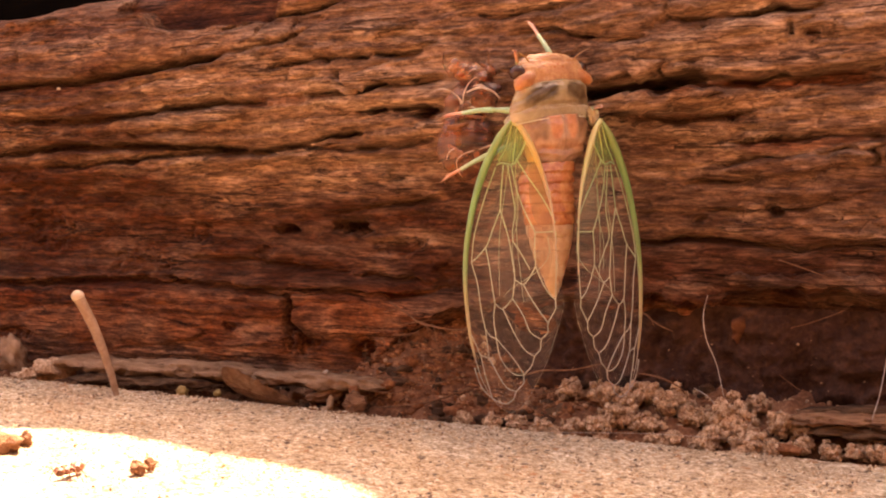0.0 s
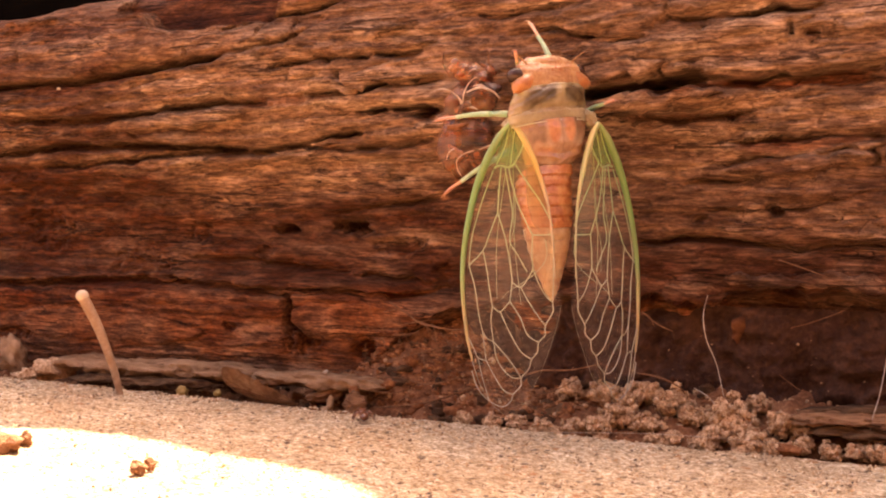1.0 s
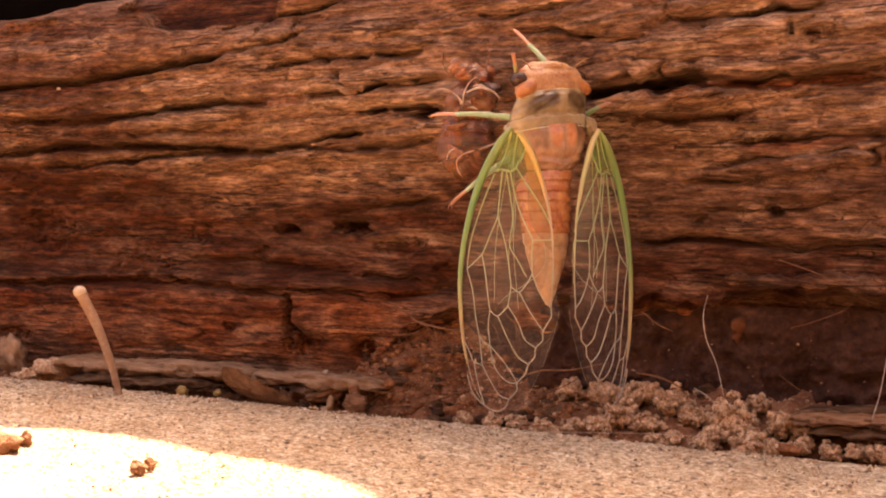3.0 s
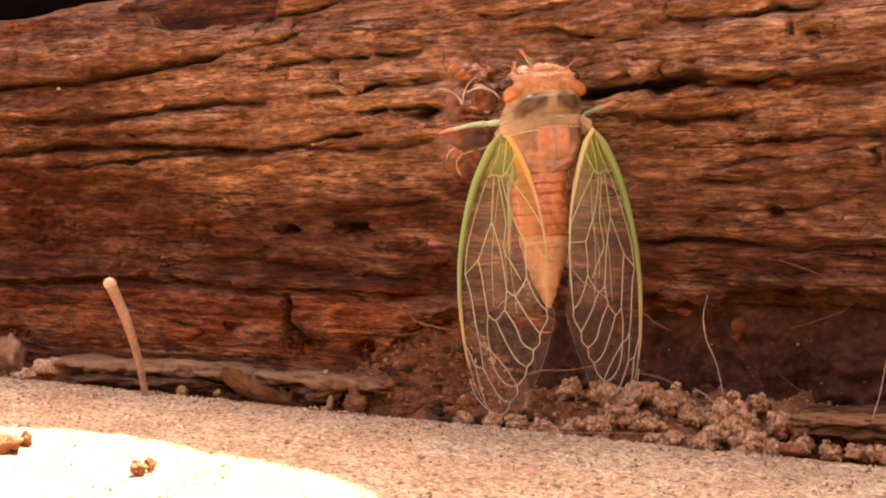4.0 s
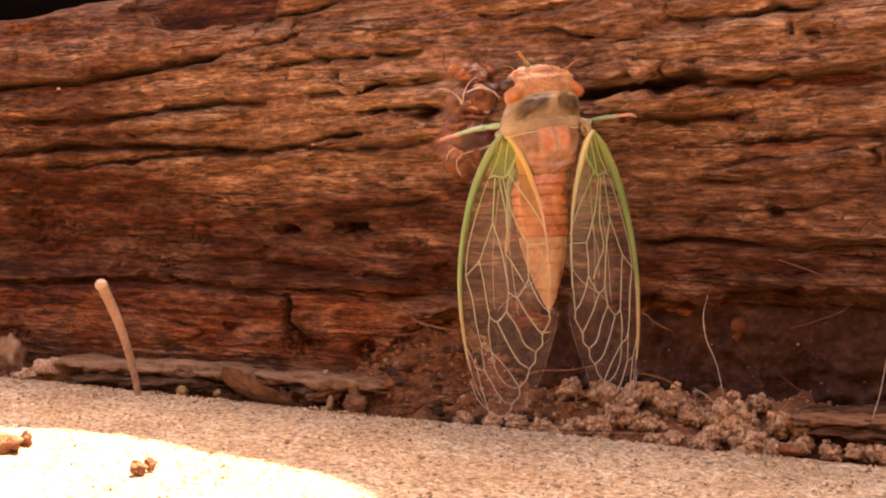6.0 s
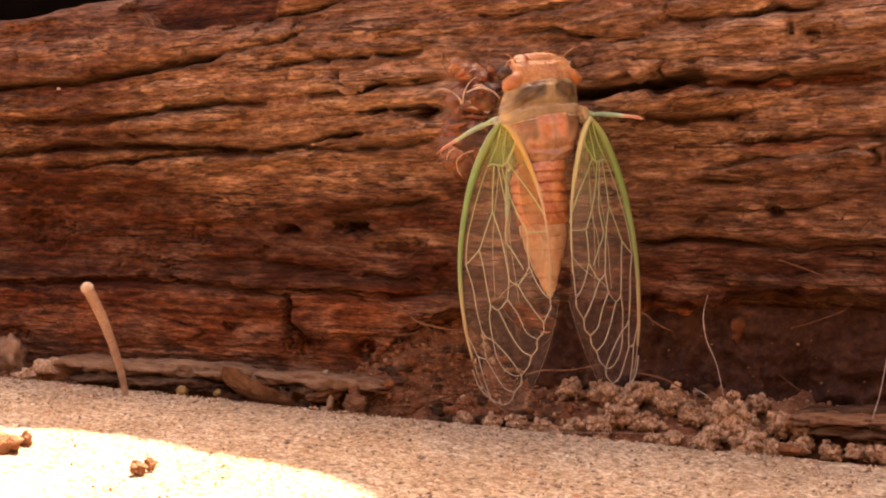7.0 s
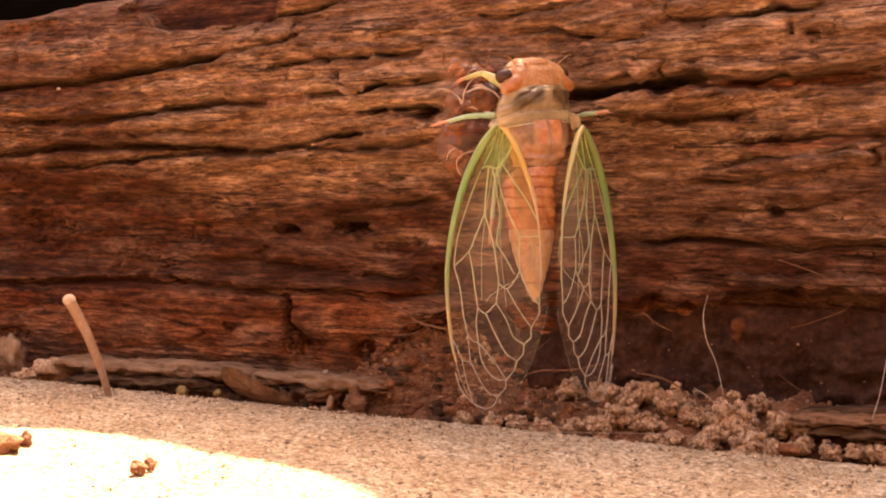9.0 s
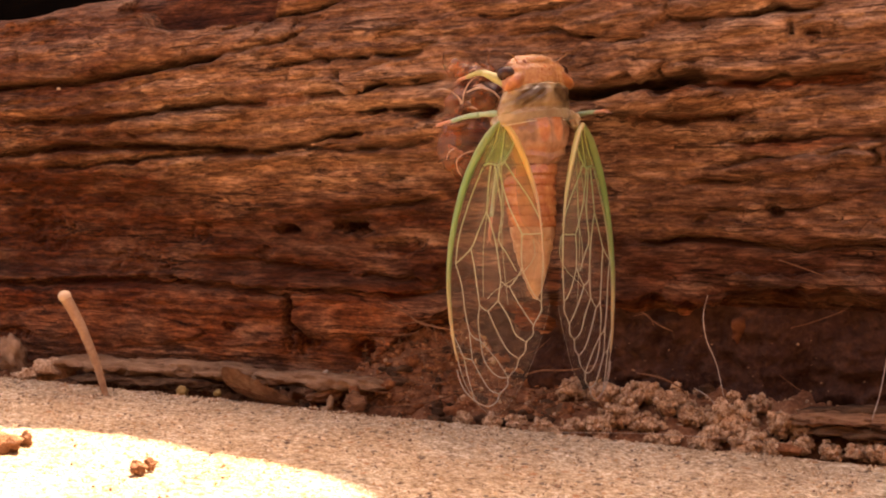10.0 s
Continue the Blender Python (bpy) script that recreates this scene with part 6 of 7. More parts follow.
# ---------------------------------------------------------------- the running ant
def build_ant():
    a = new("ant")
    tagged(a, "small red-brown ant running over the slab", "ant")
    s = 0.0015
    for name, x, z, r in (("abdomen", -1.05, 0.62, (0.75, 0.46, 0.42)), ("thorax", 0.0, 0.62, (0.62, 0.34, 0.34)), ("head", 0.85, 0.66, (0.42, 0.42, 0.36))):
        bm = bmesh.new()
        ball(bm, (x, 0, z), r, 2, s)
        part(name, bm, ANT, a)
    for side in (1, -1):
        for x, dx in ((0.3, 0.5), (0.0, 0.0), (-0.25, -0.6)):
            bm = bmesh.new()
            tube(bm, [Vector(p) * s for p in ((x, side * 0.15, 0.55), (x + dx * 0.5, side * 0.65, 0.85), (x + dx, side * 1.1, 0.02))], [0.08 * s, 0.06 * s, 0.04 * s], 6, 4)
            part("leg", bm, ANT, a)
        bm = bmesh.new()
        tube(bm, [Vector(p) * s for p in ((1.1, side * 0.12, 0.75), (1.35, side * 0.35, 1.0), (1.75, side * 0.45, 0.8))], [0.05 * s, 0.03 * s], 6, 4)
        part("antenna", bm, ANT, a)
    return a


ANT = two_scale("ant_shell", (0.09, 0.026, 0.010), (0.17, 0.052, 0.02), (0.25, 0.085, 0.034), 1500, 400, 0.3)
ANT_THING = build_ant()


def motions():
    """What moves: the cicada, its legs, and the swaying stalk."""
    walk(CICADA, [
        (0, pose(0.01528, 0.16462, 0.03984, -4.22, -0.33, 14.56)), (0.5, pose(0.01510, 0.16459, 0.03941, -4.35, -0.82, 14.60)), (1, pose(0.01498, 0.16459, 0.03945, -4.18, -0.17, 14.55)),
        (1.5, pose(0.01574, 0.16461, 0.03976, -4.89, -3.20, 13.79)), (2, pose(0.01564, 0.16462, 0.03981, -4.85, -2.76, 14.75)), (2.5, pose(0.01541, 0.16457, 0.03918, -3.67, 1.63, 19.44)),
        (2.7, pose(0.01526, 0.16456, 0.03895, -3.67, 1.63, 19.44)), (4, pose(0.01418, 0.16452, 0.03841, -4.29, -1.61, 8.64)), (4.5, pose(0.01345, 0.16458, 0.03931, -4.50, -4.85, 5.87)),
        (5, pose(0.01390, 0.16454, 0.03871, -4.66, -3.57, 9.80)), (5.5, pose(0.01389, 0.16452, 0.03850, -4.52, -2.14, 11.69)), (6.8, pose(0.01482, 0.16448, 0.03787, -4.41, -1.39, 12.63)),
        (7, pose(0.01398, 0.16462, 0.03992, -4.63, -2.36, 12.71)), (7.5, pose(0.01355, 0.16461, 0.03979, -5.01, -3.34, 14.80)), (8, pose(0.01355, 0.16457, 0.03921, -5.07, -2.74, 17.77)),
        (8.5, pose(0.01265, 0.16459, 0.03945, -4.18, 0.25, 20.53)), (9, pose(0.01306, 0.16457, 0.03919, -3.87, 1.09, 21.48)), (9.5, pose(0.01327, 0.16459, 0.03948, -4.13, 0.48, 22.52)),
        (10, pose(0.01319, 0.16460, 0.03953, -3.81, 1.27, 23.97)),
    ])
    walk(LEGS["mid_left"][0], [
        (0, pose(-0.00381, 0.00107, 0.00365, 0.28, -10.07, 153.84)), (0.5, pose(-0.00381, 0.00107, 0.00365, 0.38, -8.04, 153.91)), (1, pose(-0.00381, 0.00107, 0.00365, 0.24, -7.85, 153.91)),
        (1.5, pose(-0.00381, 0.00107, 0.00365, 0.87, -10.88, 154.81)), (2, pose(-0.00381, 0.00107, 0.00365, 0.80, -11.82, 153.77)), (2.5, pose(-0.00381, 0.00107, 0.00365, -0.07, -11.36, 148.79)),
        (2.7, pose(-0.00381, 0.00107, 0.00365, -0.07, -12.45, 148.74)), (3.8, pose(-0.00381, 0.00107, 0.00365, 0.37, -6.42, 158.26)), (4.2, pose(-0.00381, 0.00107, 0.00365, 0.84, -7.32, 158.56)),
        (4.5, pose(-0.00381, 0.00107, 0.00365, 2.04, 3.39, 151.90)), (5, pose(-0.00381, 0.00107, 0.00365, 1.54, 2.62, 149.69)), (5.5, pose(-0.00381, 0.00107, 0.00365, 0.81, 1.08, 152.84)),
        (6.8, pose(-0.00381, 0.00107, 0.00365, 0.46, -6.35, 155.95)), (7, pose(-0.00381, 0.00107, 0.00365, 0.71, 13.05, 155.71)), (7.2, pose(-0.00381, 0.00107, 0.00365, 0.79, 9.60, 155.06)),
        (7.4, pose(-0.00381, 0.00107, 0.00365, 0.86, -7.73, 154.31)), (7.5, pose(-0.00381, 0.00107, 0.00365, 1.07, -8.59, 151.79)), (8, pose(-0.00381, 0.00107, 0.00365, 0.84, -10.35, 150.83)),
        (8.5, pose(-0.00381, 0.00107, 0.00365, 0.55, -6.66, 133.08)), (9, pose(-0.00381, 0.00107, 0.00365, 0.08, -5.82, 146.96)), (9.5, pose(-0.00381, 0.00107, 0.00365, 0.30, -4.87, 142.54)),
        (10, pose(-0.00381, 0.00107, 0.00365, 0.13, -4.02, 136.74)),
    ])
    walk(LEGS["mid_left"][1], [
        (0, pose(-0.00784, 0.00305, 0.00445, 0.91, -0.83, 124.09)), (0.5, pose(-0.00787, 0.00306, 0.00429, 1.11, 0.28, 129.54)), (1, pose(-0.00787, 0.00306, 0.00428, 0.65, 0.15, 133.02)),
        (1.5, pose(-0.00787, 0.00298, 0.00452, 1.10, -3.83, 151.57)), (2, pose(-0.00782, 0.00304, 0.00459, 0.99, -4.78, 150.78)), (2.5, pose(-0.00764, 0.00339, 0.00455, -0.09, -4.37, 144.96)),
        (2.7, pose(-0.00762, 0.00338, 0.00464, -0.10, -5.30, 142.29)), (3.8, pose(-0.00802, 0.00275, 0.00417, 1.23, 2.06, 127.94)), (4.2, pose(-0.00802, 0.00272, 0.00424, 2.52, 1.80, 125.78)),
        (4.5, pose(-0.00783, 0.00321, 0.00338, 4.02, 9.33, 126.34)), (5, pose(-0.00775, 0.00337, 0.00345, 3.25, 8.79, 122.77)), (5.5, pose(-0.00787, 0.00315, 0.00357, 2.21, 7.71, 122.02)),
        (6.8, pose(-0.00795, 0.00292, 0.00416, 1.53, 2.08, 126.10)), (7, pose(-0.00786, 0.00290, 0.00262, 2.45, 16.34, 123.00)), (7.2, pose(-0.00789, 0.00297, 0.00289, 2.75, 13.88, 122.63)),
        (7.4, pose(-0.00789, 0.00303, 0.00427, 3.05, 1.43, 120.31)), (7.5, pose(-0.00779, 0.00320, 0.00434, 3.29, 0.91, 118.67)), (8, pose(-0.00773, 0.00326, 0.00448, 2.97, -0.46, 116.86)),
        (8.5, pose(-0.00691, 0.00438, 0.00418, 0.96, 2.27, 108.38)), (9, pose(-0.00762, 0.00354, 0.00412, 0.29, 2.85, 111.97)), (9.5, pose(-0.00742, 0.00383, 0.00404, 0.84, 3.52, 110.31)),
        (10, pose(-0.00713, 0.00419, 0.00397, 0.29, 4.12, 107.59)),
    ])
    walk(LEGS["hind_left"][0], [
        (0, pose(-0.00350, 0.00137, 0.00000, 0.30, 14.99, 153.61)), (0.5, pose(-0.00350, 0.00137, 0.00000, 0.43, 20.07, 153.27)), (1, pose(-0.00350, 0.00137, 0.00000, 0.29, 23.22, 152.99)),
        (1.5, pose(-0.00350, 0.00137, 0.00000, 1.24, 32.12, 152.91)), (2, pose(-0.00350, 0.00137, 0.00000, 1.35, 38.89, 150.69)), (2.2, pose(-0.00350, 0.00137, 0.00000, 0.64, 32.91, 149.79)),
        (2.5, pose(-0.00350, 0.00137, 0.00000, -0.08, 29.68, 147.26)), (2.7, pose(-0.00350, 0.00137, 0.00000, -0.08, 29.29, 147.31)), (3.8, pose(-0.00350, 0.00137, 0.00000, 0.69, 35.36, 152.28)),
        (4, pose(-0.00350, 0.00137, 0.00000, 0, 50.80, 108.40)), (4.5, pose(-0.00350, 0.00137, 0.00000, 0, 50.80, 108.40)), (5, pose(-0.00350, 0.00137, 0.00000, 0, 50.80, 108.40)),
        (5.2, pose(-0.00350, 0.00137, 0.00000, 2.23, 27.38, 139.16)), (5.5, pose(-0.00350, 0.00137, 0.00000, 0, 50.80, 108.40)), (7, pose(-0.00350, 0.00137, 0.00000, 0, 50.80, 108.40)),
        (10, pose(-0.00350, 0.00137, 0.00000, 0, 50.80, 108.40)),
    ])
    walk(LEGS["hind_left"][1], [
        (0, pose(-0.00759, 0.00340, -0.00122, 0.96, 17.80, 124.49)), (0.5, pose(-0.00746, 0.00336, -0.00162, 1.29, 22.23, 126.73)), (1, pose(-0.00737, 0.00334, -0.00186, 0.83, 25.01, 127.53)),
        (1.5, pose(-0.00706, 0.00319, -0.00251, 2.55, 34.95, 138.74)), (2, pose(-0.00671, 0.00317, -0.00296, 3.50, 35.75, 120.73)), (2.2, pose(-0.00693, 0.00336, -0.00256, 1.11, 36.73, 140.41)),
        (2.5, pose(-0.00695, 0.00359, -0.00234, -0.23, 30.15, 121.24)), (2.7, pose(-0.00697, 0.00359, -0.00231, -0.25, 28.81, 117.90)), (3.8, pose(-0.00691, 0.00316, -0.00273, 1.72, 29.41, 116.10)),
        (4, pose(-0.00444, 0.00420, -0.00366, 0, 72.60, 90.00)), (4.5, pose(-0.00444, 0.00420, -0.00366, 0, 72.60, 90.00)), (5, pose(-0.00444, 0.00420, -0.00366, 0, 72.60, 90.00)),
        (5.2, pose(-0.00667, 0.00411, -0.00217, 0, 24.36, 150.00)), (5.5, pose(-0.00444, 0.00420, -0.00366, 0, 72.60, 90.00)), (7, pose(-0.00444, 0.00420, -0.00366, 0, 72.60, 90.00)),
        (10, pose(-0.00444, 0.00420, -0.00366, 0, 72.60, 90.00)),
    ])
    walk(LEGS["hind_right"][0], [
        (0, pose(0.00350, 0.00137, -0.00000, 3.08, 72.11, 125.11)), (10, pose(0.00350, 0.00137, 0.00000, 0.95, 73.28, 112.23)),
    ])
    walk(LEGS["hind_right"][1], [
        (0, pose(0.00267, 0.00256, -0.00449, 2.54, 59.20, 96.89)), (10, pose(0.00299, 0.00263, -0.00452, 0.66, 55.53, 81.97)),
    ])
    walk(LEGS["mid_right"][0], [
        (0, pose(0.00381, 0.00107, 0.00365, 1.36, -9.60, 61.45)), (0.5, pose(0.00381, 0.00107, 0.00365, 1.74, -14.08, 48.21)), (1, pose(0.00381, 0.00107, 0.00365, 1.13, -16.05, 49.05)),
        (2, pose(0.00381, 0.00107, 0.00365, 3.63, -11.79, 50.46)), (2.5, pose(0.00381, 0.00107, 0.00365, -0.31, -17.45, 50.48)), (3.8, pose(0.00381, 0.00107, 0.00365, 1.73, -20.85, 50.64)),
        (4.5, pose(0.00381, 0.00107, 0.00365, 4.46, -12.97, 49.00)), (5, pose(0.00381, 0.00107, 0.00365, 3.34, -18.43, 36.72)), (5.2, pose(0.00381, 0.00107, 0.00365, 3.00, -18.66, 37.31)),
        (5.5, pose(0.00381, 0.00107, 0.00365, 2.22, -10.85, 34.49)), (6.8, pose(0.00381, 0.00107, 0.00365, 1.54, -9.86, 28.22)), (7, pose(0.00381, 0.00107, 0.00365, 1.82, 2.37, 20.77)),
        (7.2, pose(0.00381, 0.00107, 0.00365, 3.74, -10.14, 62.62)), (7.5, pose(0.00381, 0.00107, 0.00365, 4.45, -10.21, 61.47)), (8, pose(0.00381, 0.00107, 0.00365, 4.11, -11.49, 57.92)),
        (8.4, pose(0.00381, 0.00107, 0.00365, 1.54, -7.50, 37.46)), (9, pose(0.00381, 0.00107, 0.00365, 0.34, -9.80, 34.57)), (10, pose(0.00381, 0.00107, 0.00365, 0.33, -8.44, 33.85)),
    ])
    walk(LEGS["mid_right"][1], [
        (0, pose(0.00596, 0.00502, 0.00442, -1.36, 0.23, -94.99)), (0.5, pose(0.00676, 0.00437, 0.00477, -1.80, -2.85, -86.52)), (1, pose(0.00668, 0.00438, 0.00492, -1.16, -4.19, -87.11)),
        (2, pose(0.00665, 0.00451, 0.00459, -3.74, -1.30, -88.07)), (2.5, pose(0.00658, 0.00443, 0.00502, 0.31, -5.13, -96.15)), (3.8, pose(0.00651, 0.00437, 0.00528, -1.76, -7.41, -81.62)),
        (4.5, pose(0.00673, 0.00443, 0.00468, -4.87, -2.12, -72.76)), (5, pose(0.00728, 0.00366, 0.00510, -3.87, -5.81, -72.49)), (5.2, pose(0.00725, 0.00369, 0.00512, -3.42, -5.96, -74.01)),
        (5.5, pose(0.00750, 0.00361, 0.00451, -2.65, -0.65, -73.28)), (6.8, pose(0.00777, 0.00319, 0.00444, -1.98, 0.04, -71.20)), (7, pose(0.00807, 0.00268, 0.00347, -2.70, 8.62, -66.61)),
        (7.2, pose(0.00588, 0.00506, 0.00446, -3.74, -0.16, -94.08)), (7.5, pose(0.00595, 0.00502, 0.00446, -4.44, -0.21, -95.40)), (8, pose(0.00618, 0.00486, 0.00456, -4.09, -1.10, -98.03)),
        (8.4, pose(0.00740, 0.00382, 0.00425, -1.68, 1.68, -88.07)), (9, pose(0.00751, 0.00362, 0.00443, -0.37, 0.09, -88.84)), (10, pose(0.00756, 0.00358, 0.00433, -0.36, 1.03, -92.35)),
    ])
    walk(LEGS["fore_right"][0], [
        (0, pose(0.00289, 0.00137, 0.00700, 1.04, -59.72, 142.25)), (1, pose(0.00289, 0.00137, 0.00700, 0.99, -61.00, 141.27)), (2, pose(0.00289, 0.00137, 0.00700, 3.14, -61.95, 140.46)),
        (2.5, pose(0.00289, 0.00137, 0.00700, -0.22, -57.28, 138.90)), (2.7, pose(0.00289, 0.00137, 0.00700, -0.23, -58.37, 138.20)), (3.8, pose(0.00289, 0.00137, 0.00700, 0.73, -45.81, 153.22)),
        (4.2, pose(0.00289, 0.00137, 0.00700, 1.40, -47.31, 155.63)), (4.5, pose(0.00289, 0.00137, 0.00700, 1.71, -40.98, 159.22)), (5.5, pose(0.00289, 0.00137, 0.00700, 1.13, -44.79, 152.22)),
        (6.8, pose(0.00289, 0.00137, 0.00700, 0.88, -44.73, 151.23)), (7, pose(0.00289, 0.00137, 0.00700, 1.84, -40.39, 141.38)), (7.5, pose(0.00289, 0.00137, 0.00700, 3.89, -35.78, 118.70)),
        (10, pose(0.00289, 0.00137, 0.00700, 0.35, -38.47, 111.01)),
    ])
    walk(LEGS["fore_right"][1], [
        (0, pose(0.00077, 0.00302, 0.01161, 1.78, -46.97, 102.66)), (1, pose(0.00088, 0.00299, 0.01167, 1.66, -50.11, 102.94)), (2, pose(0.00096, 0.00297, 0.01171, 4.96, -46.01, 99.79)),
        (2.5, pose(0.00072, 0.00326, 0.01149, 0.34, -31.73, -135.11)), (2.7, pose(0.00081, 0.00323, 0.01154, -0.42, -48.78, 99.27)), (3.8, pose(-0.00042, 0.00304, 0.01083, -1.77, -18.06, -122.98)),
        (4.2, pose(-0.00040, 0.00286, 0.01092, -3.38, -16.04, -115.74)), (4.5, pose(-0.00087, 0.00280, 0.01050, -5.28, -13.72, -107.60)), (5.5, pose(-0.00045, 0.00313, 0.01076, -3.01, -14.50, -115.14)),
        (6.8, pose(-0.00043, 0.00319, 0.01076, -2.23, -21.23, -127.89)), (7, pose(-0.00028, 0.00390, 0.01046, -3.27, -4.68, -112.56)), (7.5, pose(0.00082, 0.00516, 0.01012, -4.44, -4.89, -114.46)),
        (10, pose(0.00140, 0.00527, 0.01032, -0.38, -4.17, -124.29)),
    ])
    walk(LEGS["fore_left"][0], [
        (0, pose(-0.00289, 0.00137, 0.00700, 1.46, -24.30, 89.53)), (1, pose(-0.00289, 0.00137, 0.00700, 1.35, -28.67, 86.65)), (2.5, pose(-0.00289, 0.00137, 0.00700, -0.35, -30.68, 90.16)),
        (3.8, pose(-0.00289, 0.00137, 0.00700, 2.19, -36.83, 95.96)), (4.5, pose(-0.00289, 0.00137, 0.00700, 6.18, -34.38, 95.69)), (4.7, pose(-0.00289, 0.00137, 0.00700, 5.55, -38.11, 106.22)),
        (4.8, pose(-0.00289, 0.00137, 0.00700, 3.31, -60.03, 148.62)), (5, pose(-0.00289, 0.00137, 0.00700, 4.65, -32.10, 101.91)), (7, pose(-0.00289, 0.00137, 0.00700, 3.30, -25.74, 102.48)),
        (7.4, pose(-0.00289, 0.00137, 0.00700, 4.24, -28.25, 102.66)), (7.5, pose(-0.00289, 0.00137, 0.00700, 4.28, -31.15, 108.78)), (7.6, pose(-0.00289, 0.00137, 0.00700, 2.74, -57.47, 143.18)),
        (7.7, pose(-0.00289, 0.00137, 0.00700, 1.92, -49.78, 146.35)), (7.9, pose(-0.00289, 0.00137, 0.00700, 2.45, -48.80, 138.76)), (8, pose(-0.00289, 0.00137, 0.00700, 1.48, -43.72, 146.52)),
        (8.2, pose(-0.00289, 0.00137, 0.00700, 1.02, -41.66, 145.85)), (8.4, pose(-0.00289, 0.00137, 0.00700, 0.58, -38.72, 145.32)), (8.5, pose(-0.00289, 0.00137, 0.00700, 0.37, -35.74, 145.31)),
        (9, pose(-0.00289, 0.00137, 0.00700, 0.12, -33.84, 144.64)), (10, pose(-0.00289, 0.00137, 0.00700, 0.10, -30.52, 142.64)),
    ])
    walk(LEGS["fore_left"][1], [
        (0, pose(-0.00285, 0.00623, 0.00920, -1.45, -20.04, -112.74)), (1, pose(-0.00262, 0.00604, 0.00956, -1.27, -20.01, -112.80)), (2.5, pose(-0.00291, 0.00595, 0.00972, 0.33, -19.78, -119.45)),
        (3.8, pose(-0.00334, 0.00561, 0.01020, -1.88, -13.01, -103.45)), (4.5, pose(-0.00333, 0.00575, 0.01001, -5.37, -11.18, -93.41)), (4.7, pose(-0.00406, 0.00540, 0.01029, -4.95, -9.21, -96.31)),
        (4.8, pose(-0.00517, 0.00276, 0.01162, 4.88, -32.01, 107.72)), (5, pose(-0.00382, 0.00579, 0.00984, -4.42, -14.04, -93.12)), (7, pose(-0.00393, 0.00606, 0.00932, -3.35, -9.02, -98.34)),
        (7.4, pose(-0.00392, 0.00595, 0.00953, -4.33, -10.06, -100.73)), (7.5, pose(-0.00436, 0.00569, 0.00976, -4.50, -22.59, -125.31)), (7.6, pose(-0.00519, 0.00309, 0.01150, 5.72, -50.06, 104.67)),
        (7.7, pose(-0.00576, 0.00328, 0.01107, 5.00, -45.54, 107.36)), (7.9, pose(-0.00553, 0.00368, 0.01101, 4.59, -33.48, 95.47)), (8, pose(-0.00611, 0.00350, 0.01069, 0.90, -38.29, 152.15)),
        (8.2, pose(-0.00619, 0.00361, 0.01055, -2.88, -4.29, -124.08)), (8.4, pose(-0.00631, 0.00374, 0.01034, -1.70, 2.26, -130.17)), (8.5, pose(-0.00645, 0.00383, 0.01012, -1.14, 0.73, -132.74)),
        (9, pose(-0.00650, 0.00393, 0.00997, 0.37, -0.48, 93.44)), (10, pose(-0.00654, 0.00416, 0.00971, 0.36, -0.47, 90.09)),
    ])
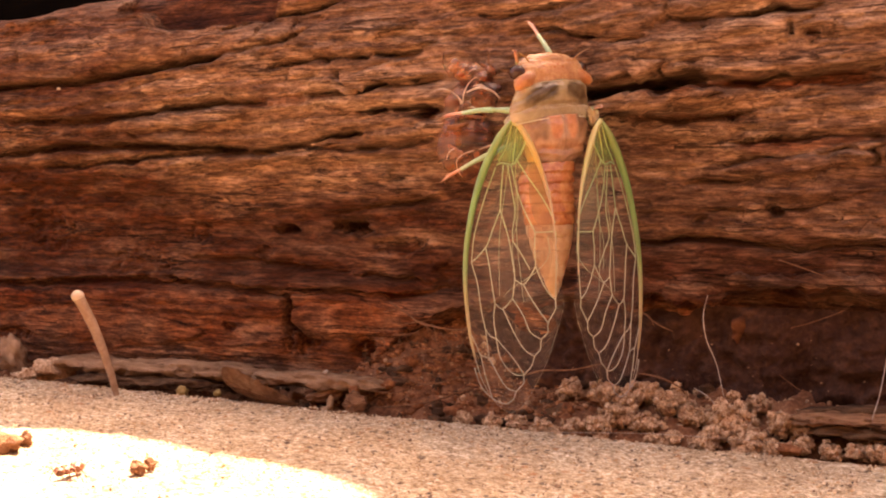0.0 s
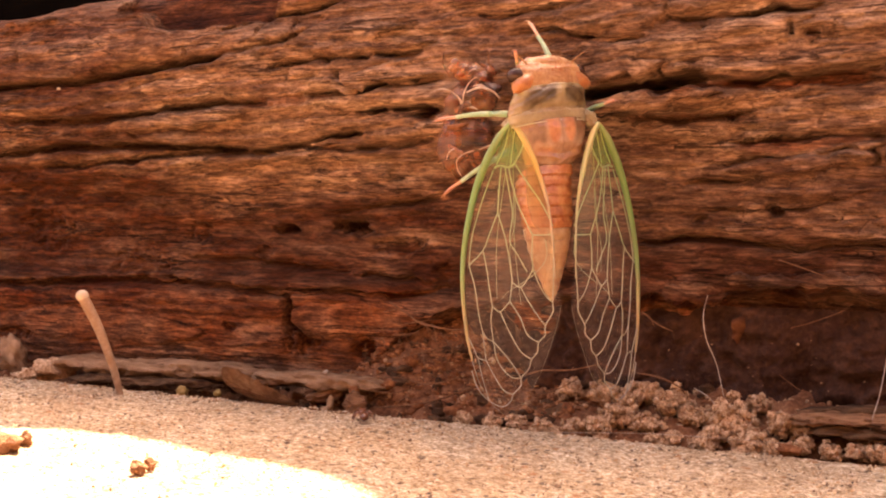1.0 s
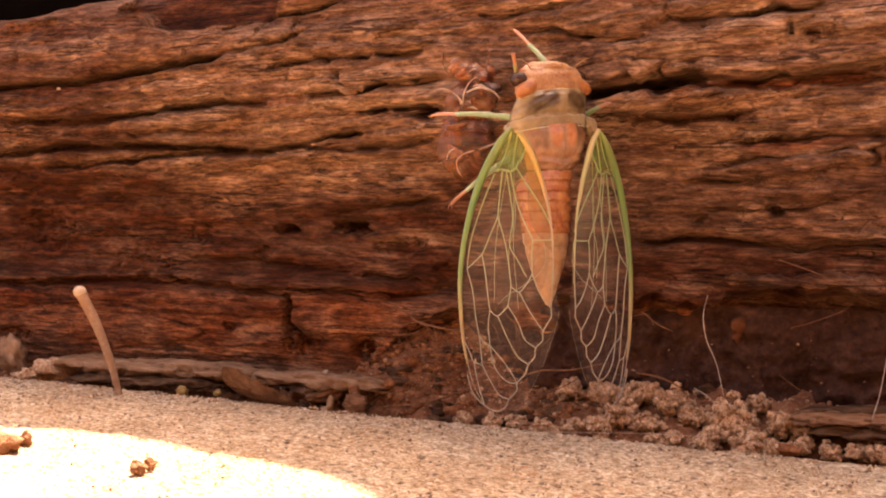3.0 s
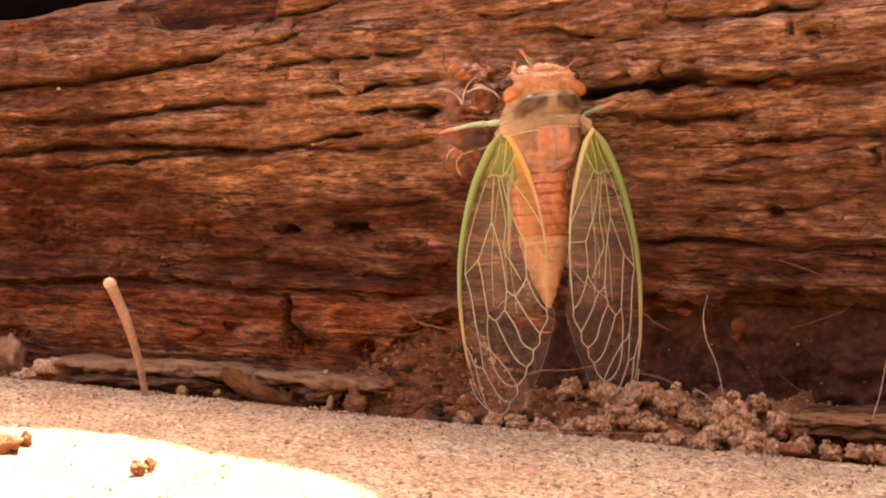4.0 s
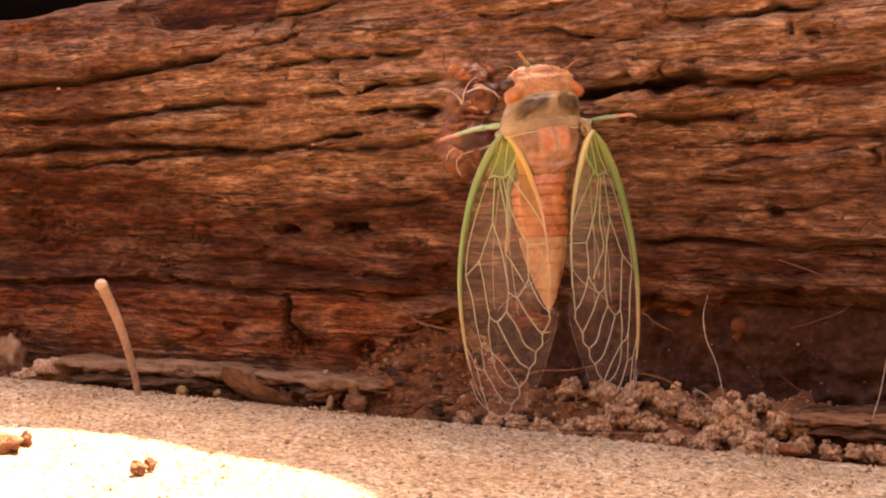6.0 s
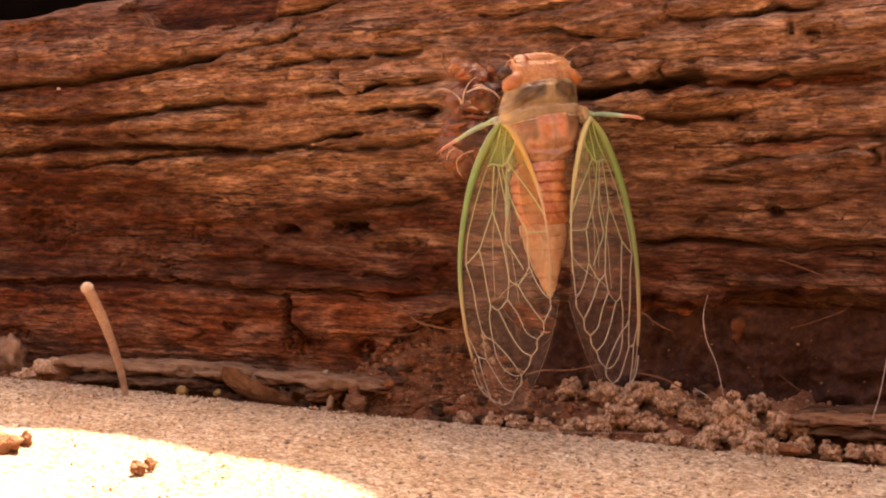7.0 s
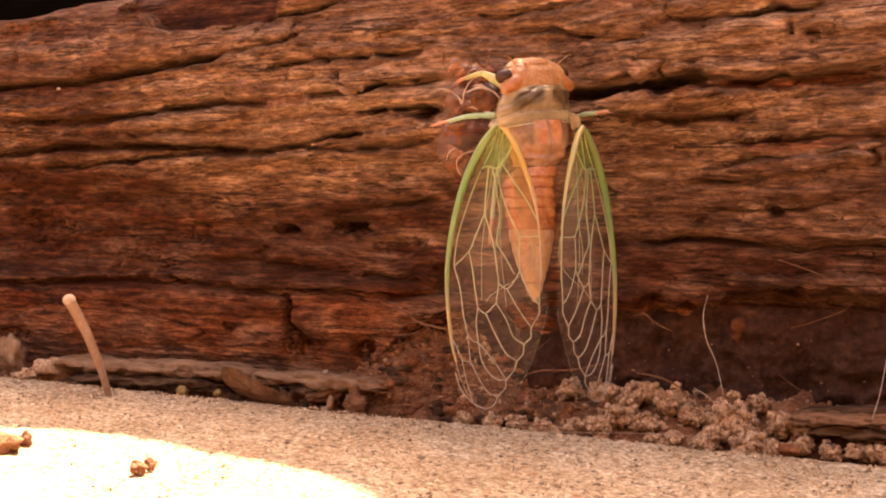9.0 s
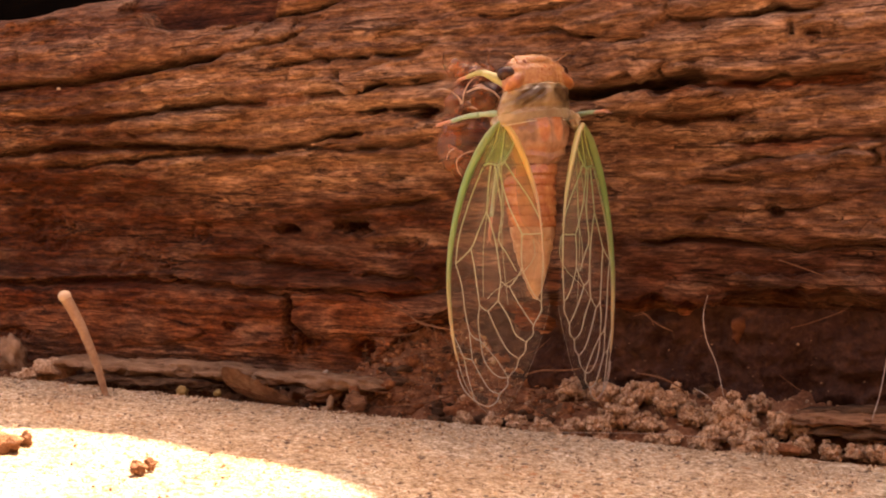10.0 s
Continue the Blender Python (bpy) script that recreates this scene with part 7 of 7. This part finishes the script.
    walk(STALK_THING, [
        (0, pose(-0.05206, 0.19197, 0.00000, 0, -0.05, 0)), (0.5, pose(-0.05206, 0.19197, -0.00097, 0, -0.05, 0)), (1, pose(-0.05145, 0.19197, 0.00000, 0, 0.34, 0)),
        (1.5, pose(-0.05168, 0.19197, 0.00053, 0, 0.20, 0)), (2, pose(-0.05214, 0.19197, -0.00053, 0, -0.10, 0)), (2.5, pose(-0.05183, 0.19197, 0.00053, 0, 0.10, 0)),
        (2.7, pose(-0.05183, 0.19197, 0.00044, 0, 0.10, 0)), (3.8, pose(-0.04907, 0.19197, 0.00185, 0, 1.87, 0)), (4, pose(-0.04770, 0.19197, 0.00176, 0, 2.75, 0)),
        (4.5, pose(-0.05061, 0.19197, 0.00150, 0, 0.88, 0)), (5, pose(-0.05076, 0.19197, 0.00114, 0, 0.79, 0)), (5.5, pose(-0.04953, 0.19197, 0.00114, 0, 1.57, 0)),
        (5.7, pose(-0.04854, 0.19197, 0.00167, 0, 2.21, 0)), (6.8, pose(-0.05061, 0.19197, 0.00123, 0, 0.88, 0)), (7, pose(-0.05076, 0.19197, 0.00123, 0, 0.79, 0)),
        (7.5, pose(-0.05007, 0.19197, 0.00132, 0, 1.23, 0)), (8, pose(-0.05061, 0.19197, 0.00132, 0, 0.88, 0)), (8.5, pose(-0.05106, 0.19197, 0.00097, 0, 0.59, 0)),
        (9, pose(-0.05321, 0.19197, -0.00053, 0, -0.79, 0)), (9.5, pose(-0.05298, 0.19197, -0.00044, 0, -0.64, 0)), (10, pose(-0.05382, 0.19197, 0.00009, 0, -1.18, 0)),
    ])
    walk(ANT_THING, [
        (0, pose(-0.04384, 0.13999, 0.0001, 0, 0, -117)), (0.1, pose(-0.04755, 0.13271, 0.0001, 0, 0, -92)), (0.2, pose(-0.04432, 0.12269, 0.0001, 0, 0, -64)),
        (0.3, pose(-0.04225, 0.12171, 0.0001, 0, 0, 16)), (0.4, pose(-0.04458, 0.13225, 0.0001, 0, 0, 52)), (0.5, pose(-0.03272, 0.13410, 0.0001, 0, 0, 24)),
        (0.6, pose(-0.02336, 0.14154, 0.0001, 0, 0, 37)), (0.7, pose(-0.01522, 0.14752, 0.0001, 0, 0, 53)), (0.8, pose(-0.01139, 0.15718, 0.0001, 0, 0, 75)),
        (0.9, pose(-0.01042, 0.16527, 0.0001, 0, 0, 90)), (1, pose(-0.01139, 0.17190, 0.0001, 0, 0, 98)), (1.1, pose(-0.01562, 0.18375, -0.0012, 0, 40, 98)),
        (1.3, pose(-0.01562, 0.18575, -0.006, 0, 50, 98)), (10, pose(-0.01562, 0.18575, -0.006, 0, 50, 98)),
    ])


motions()
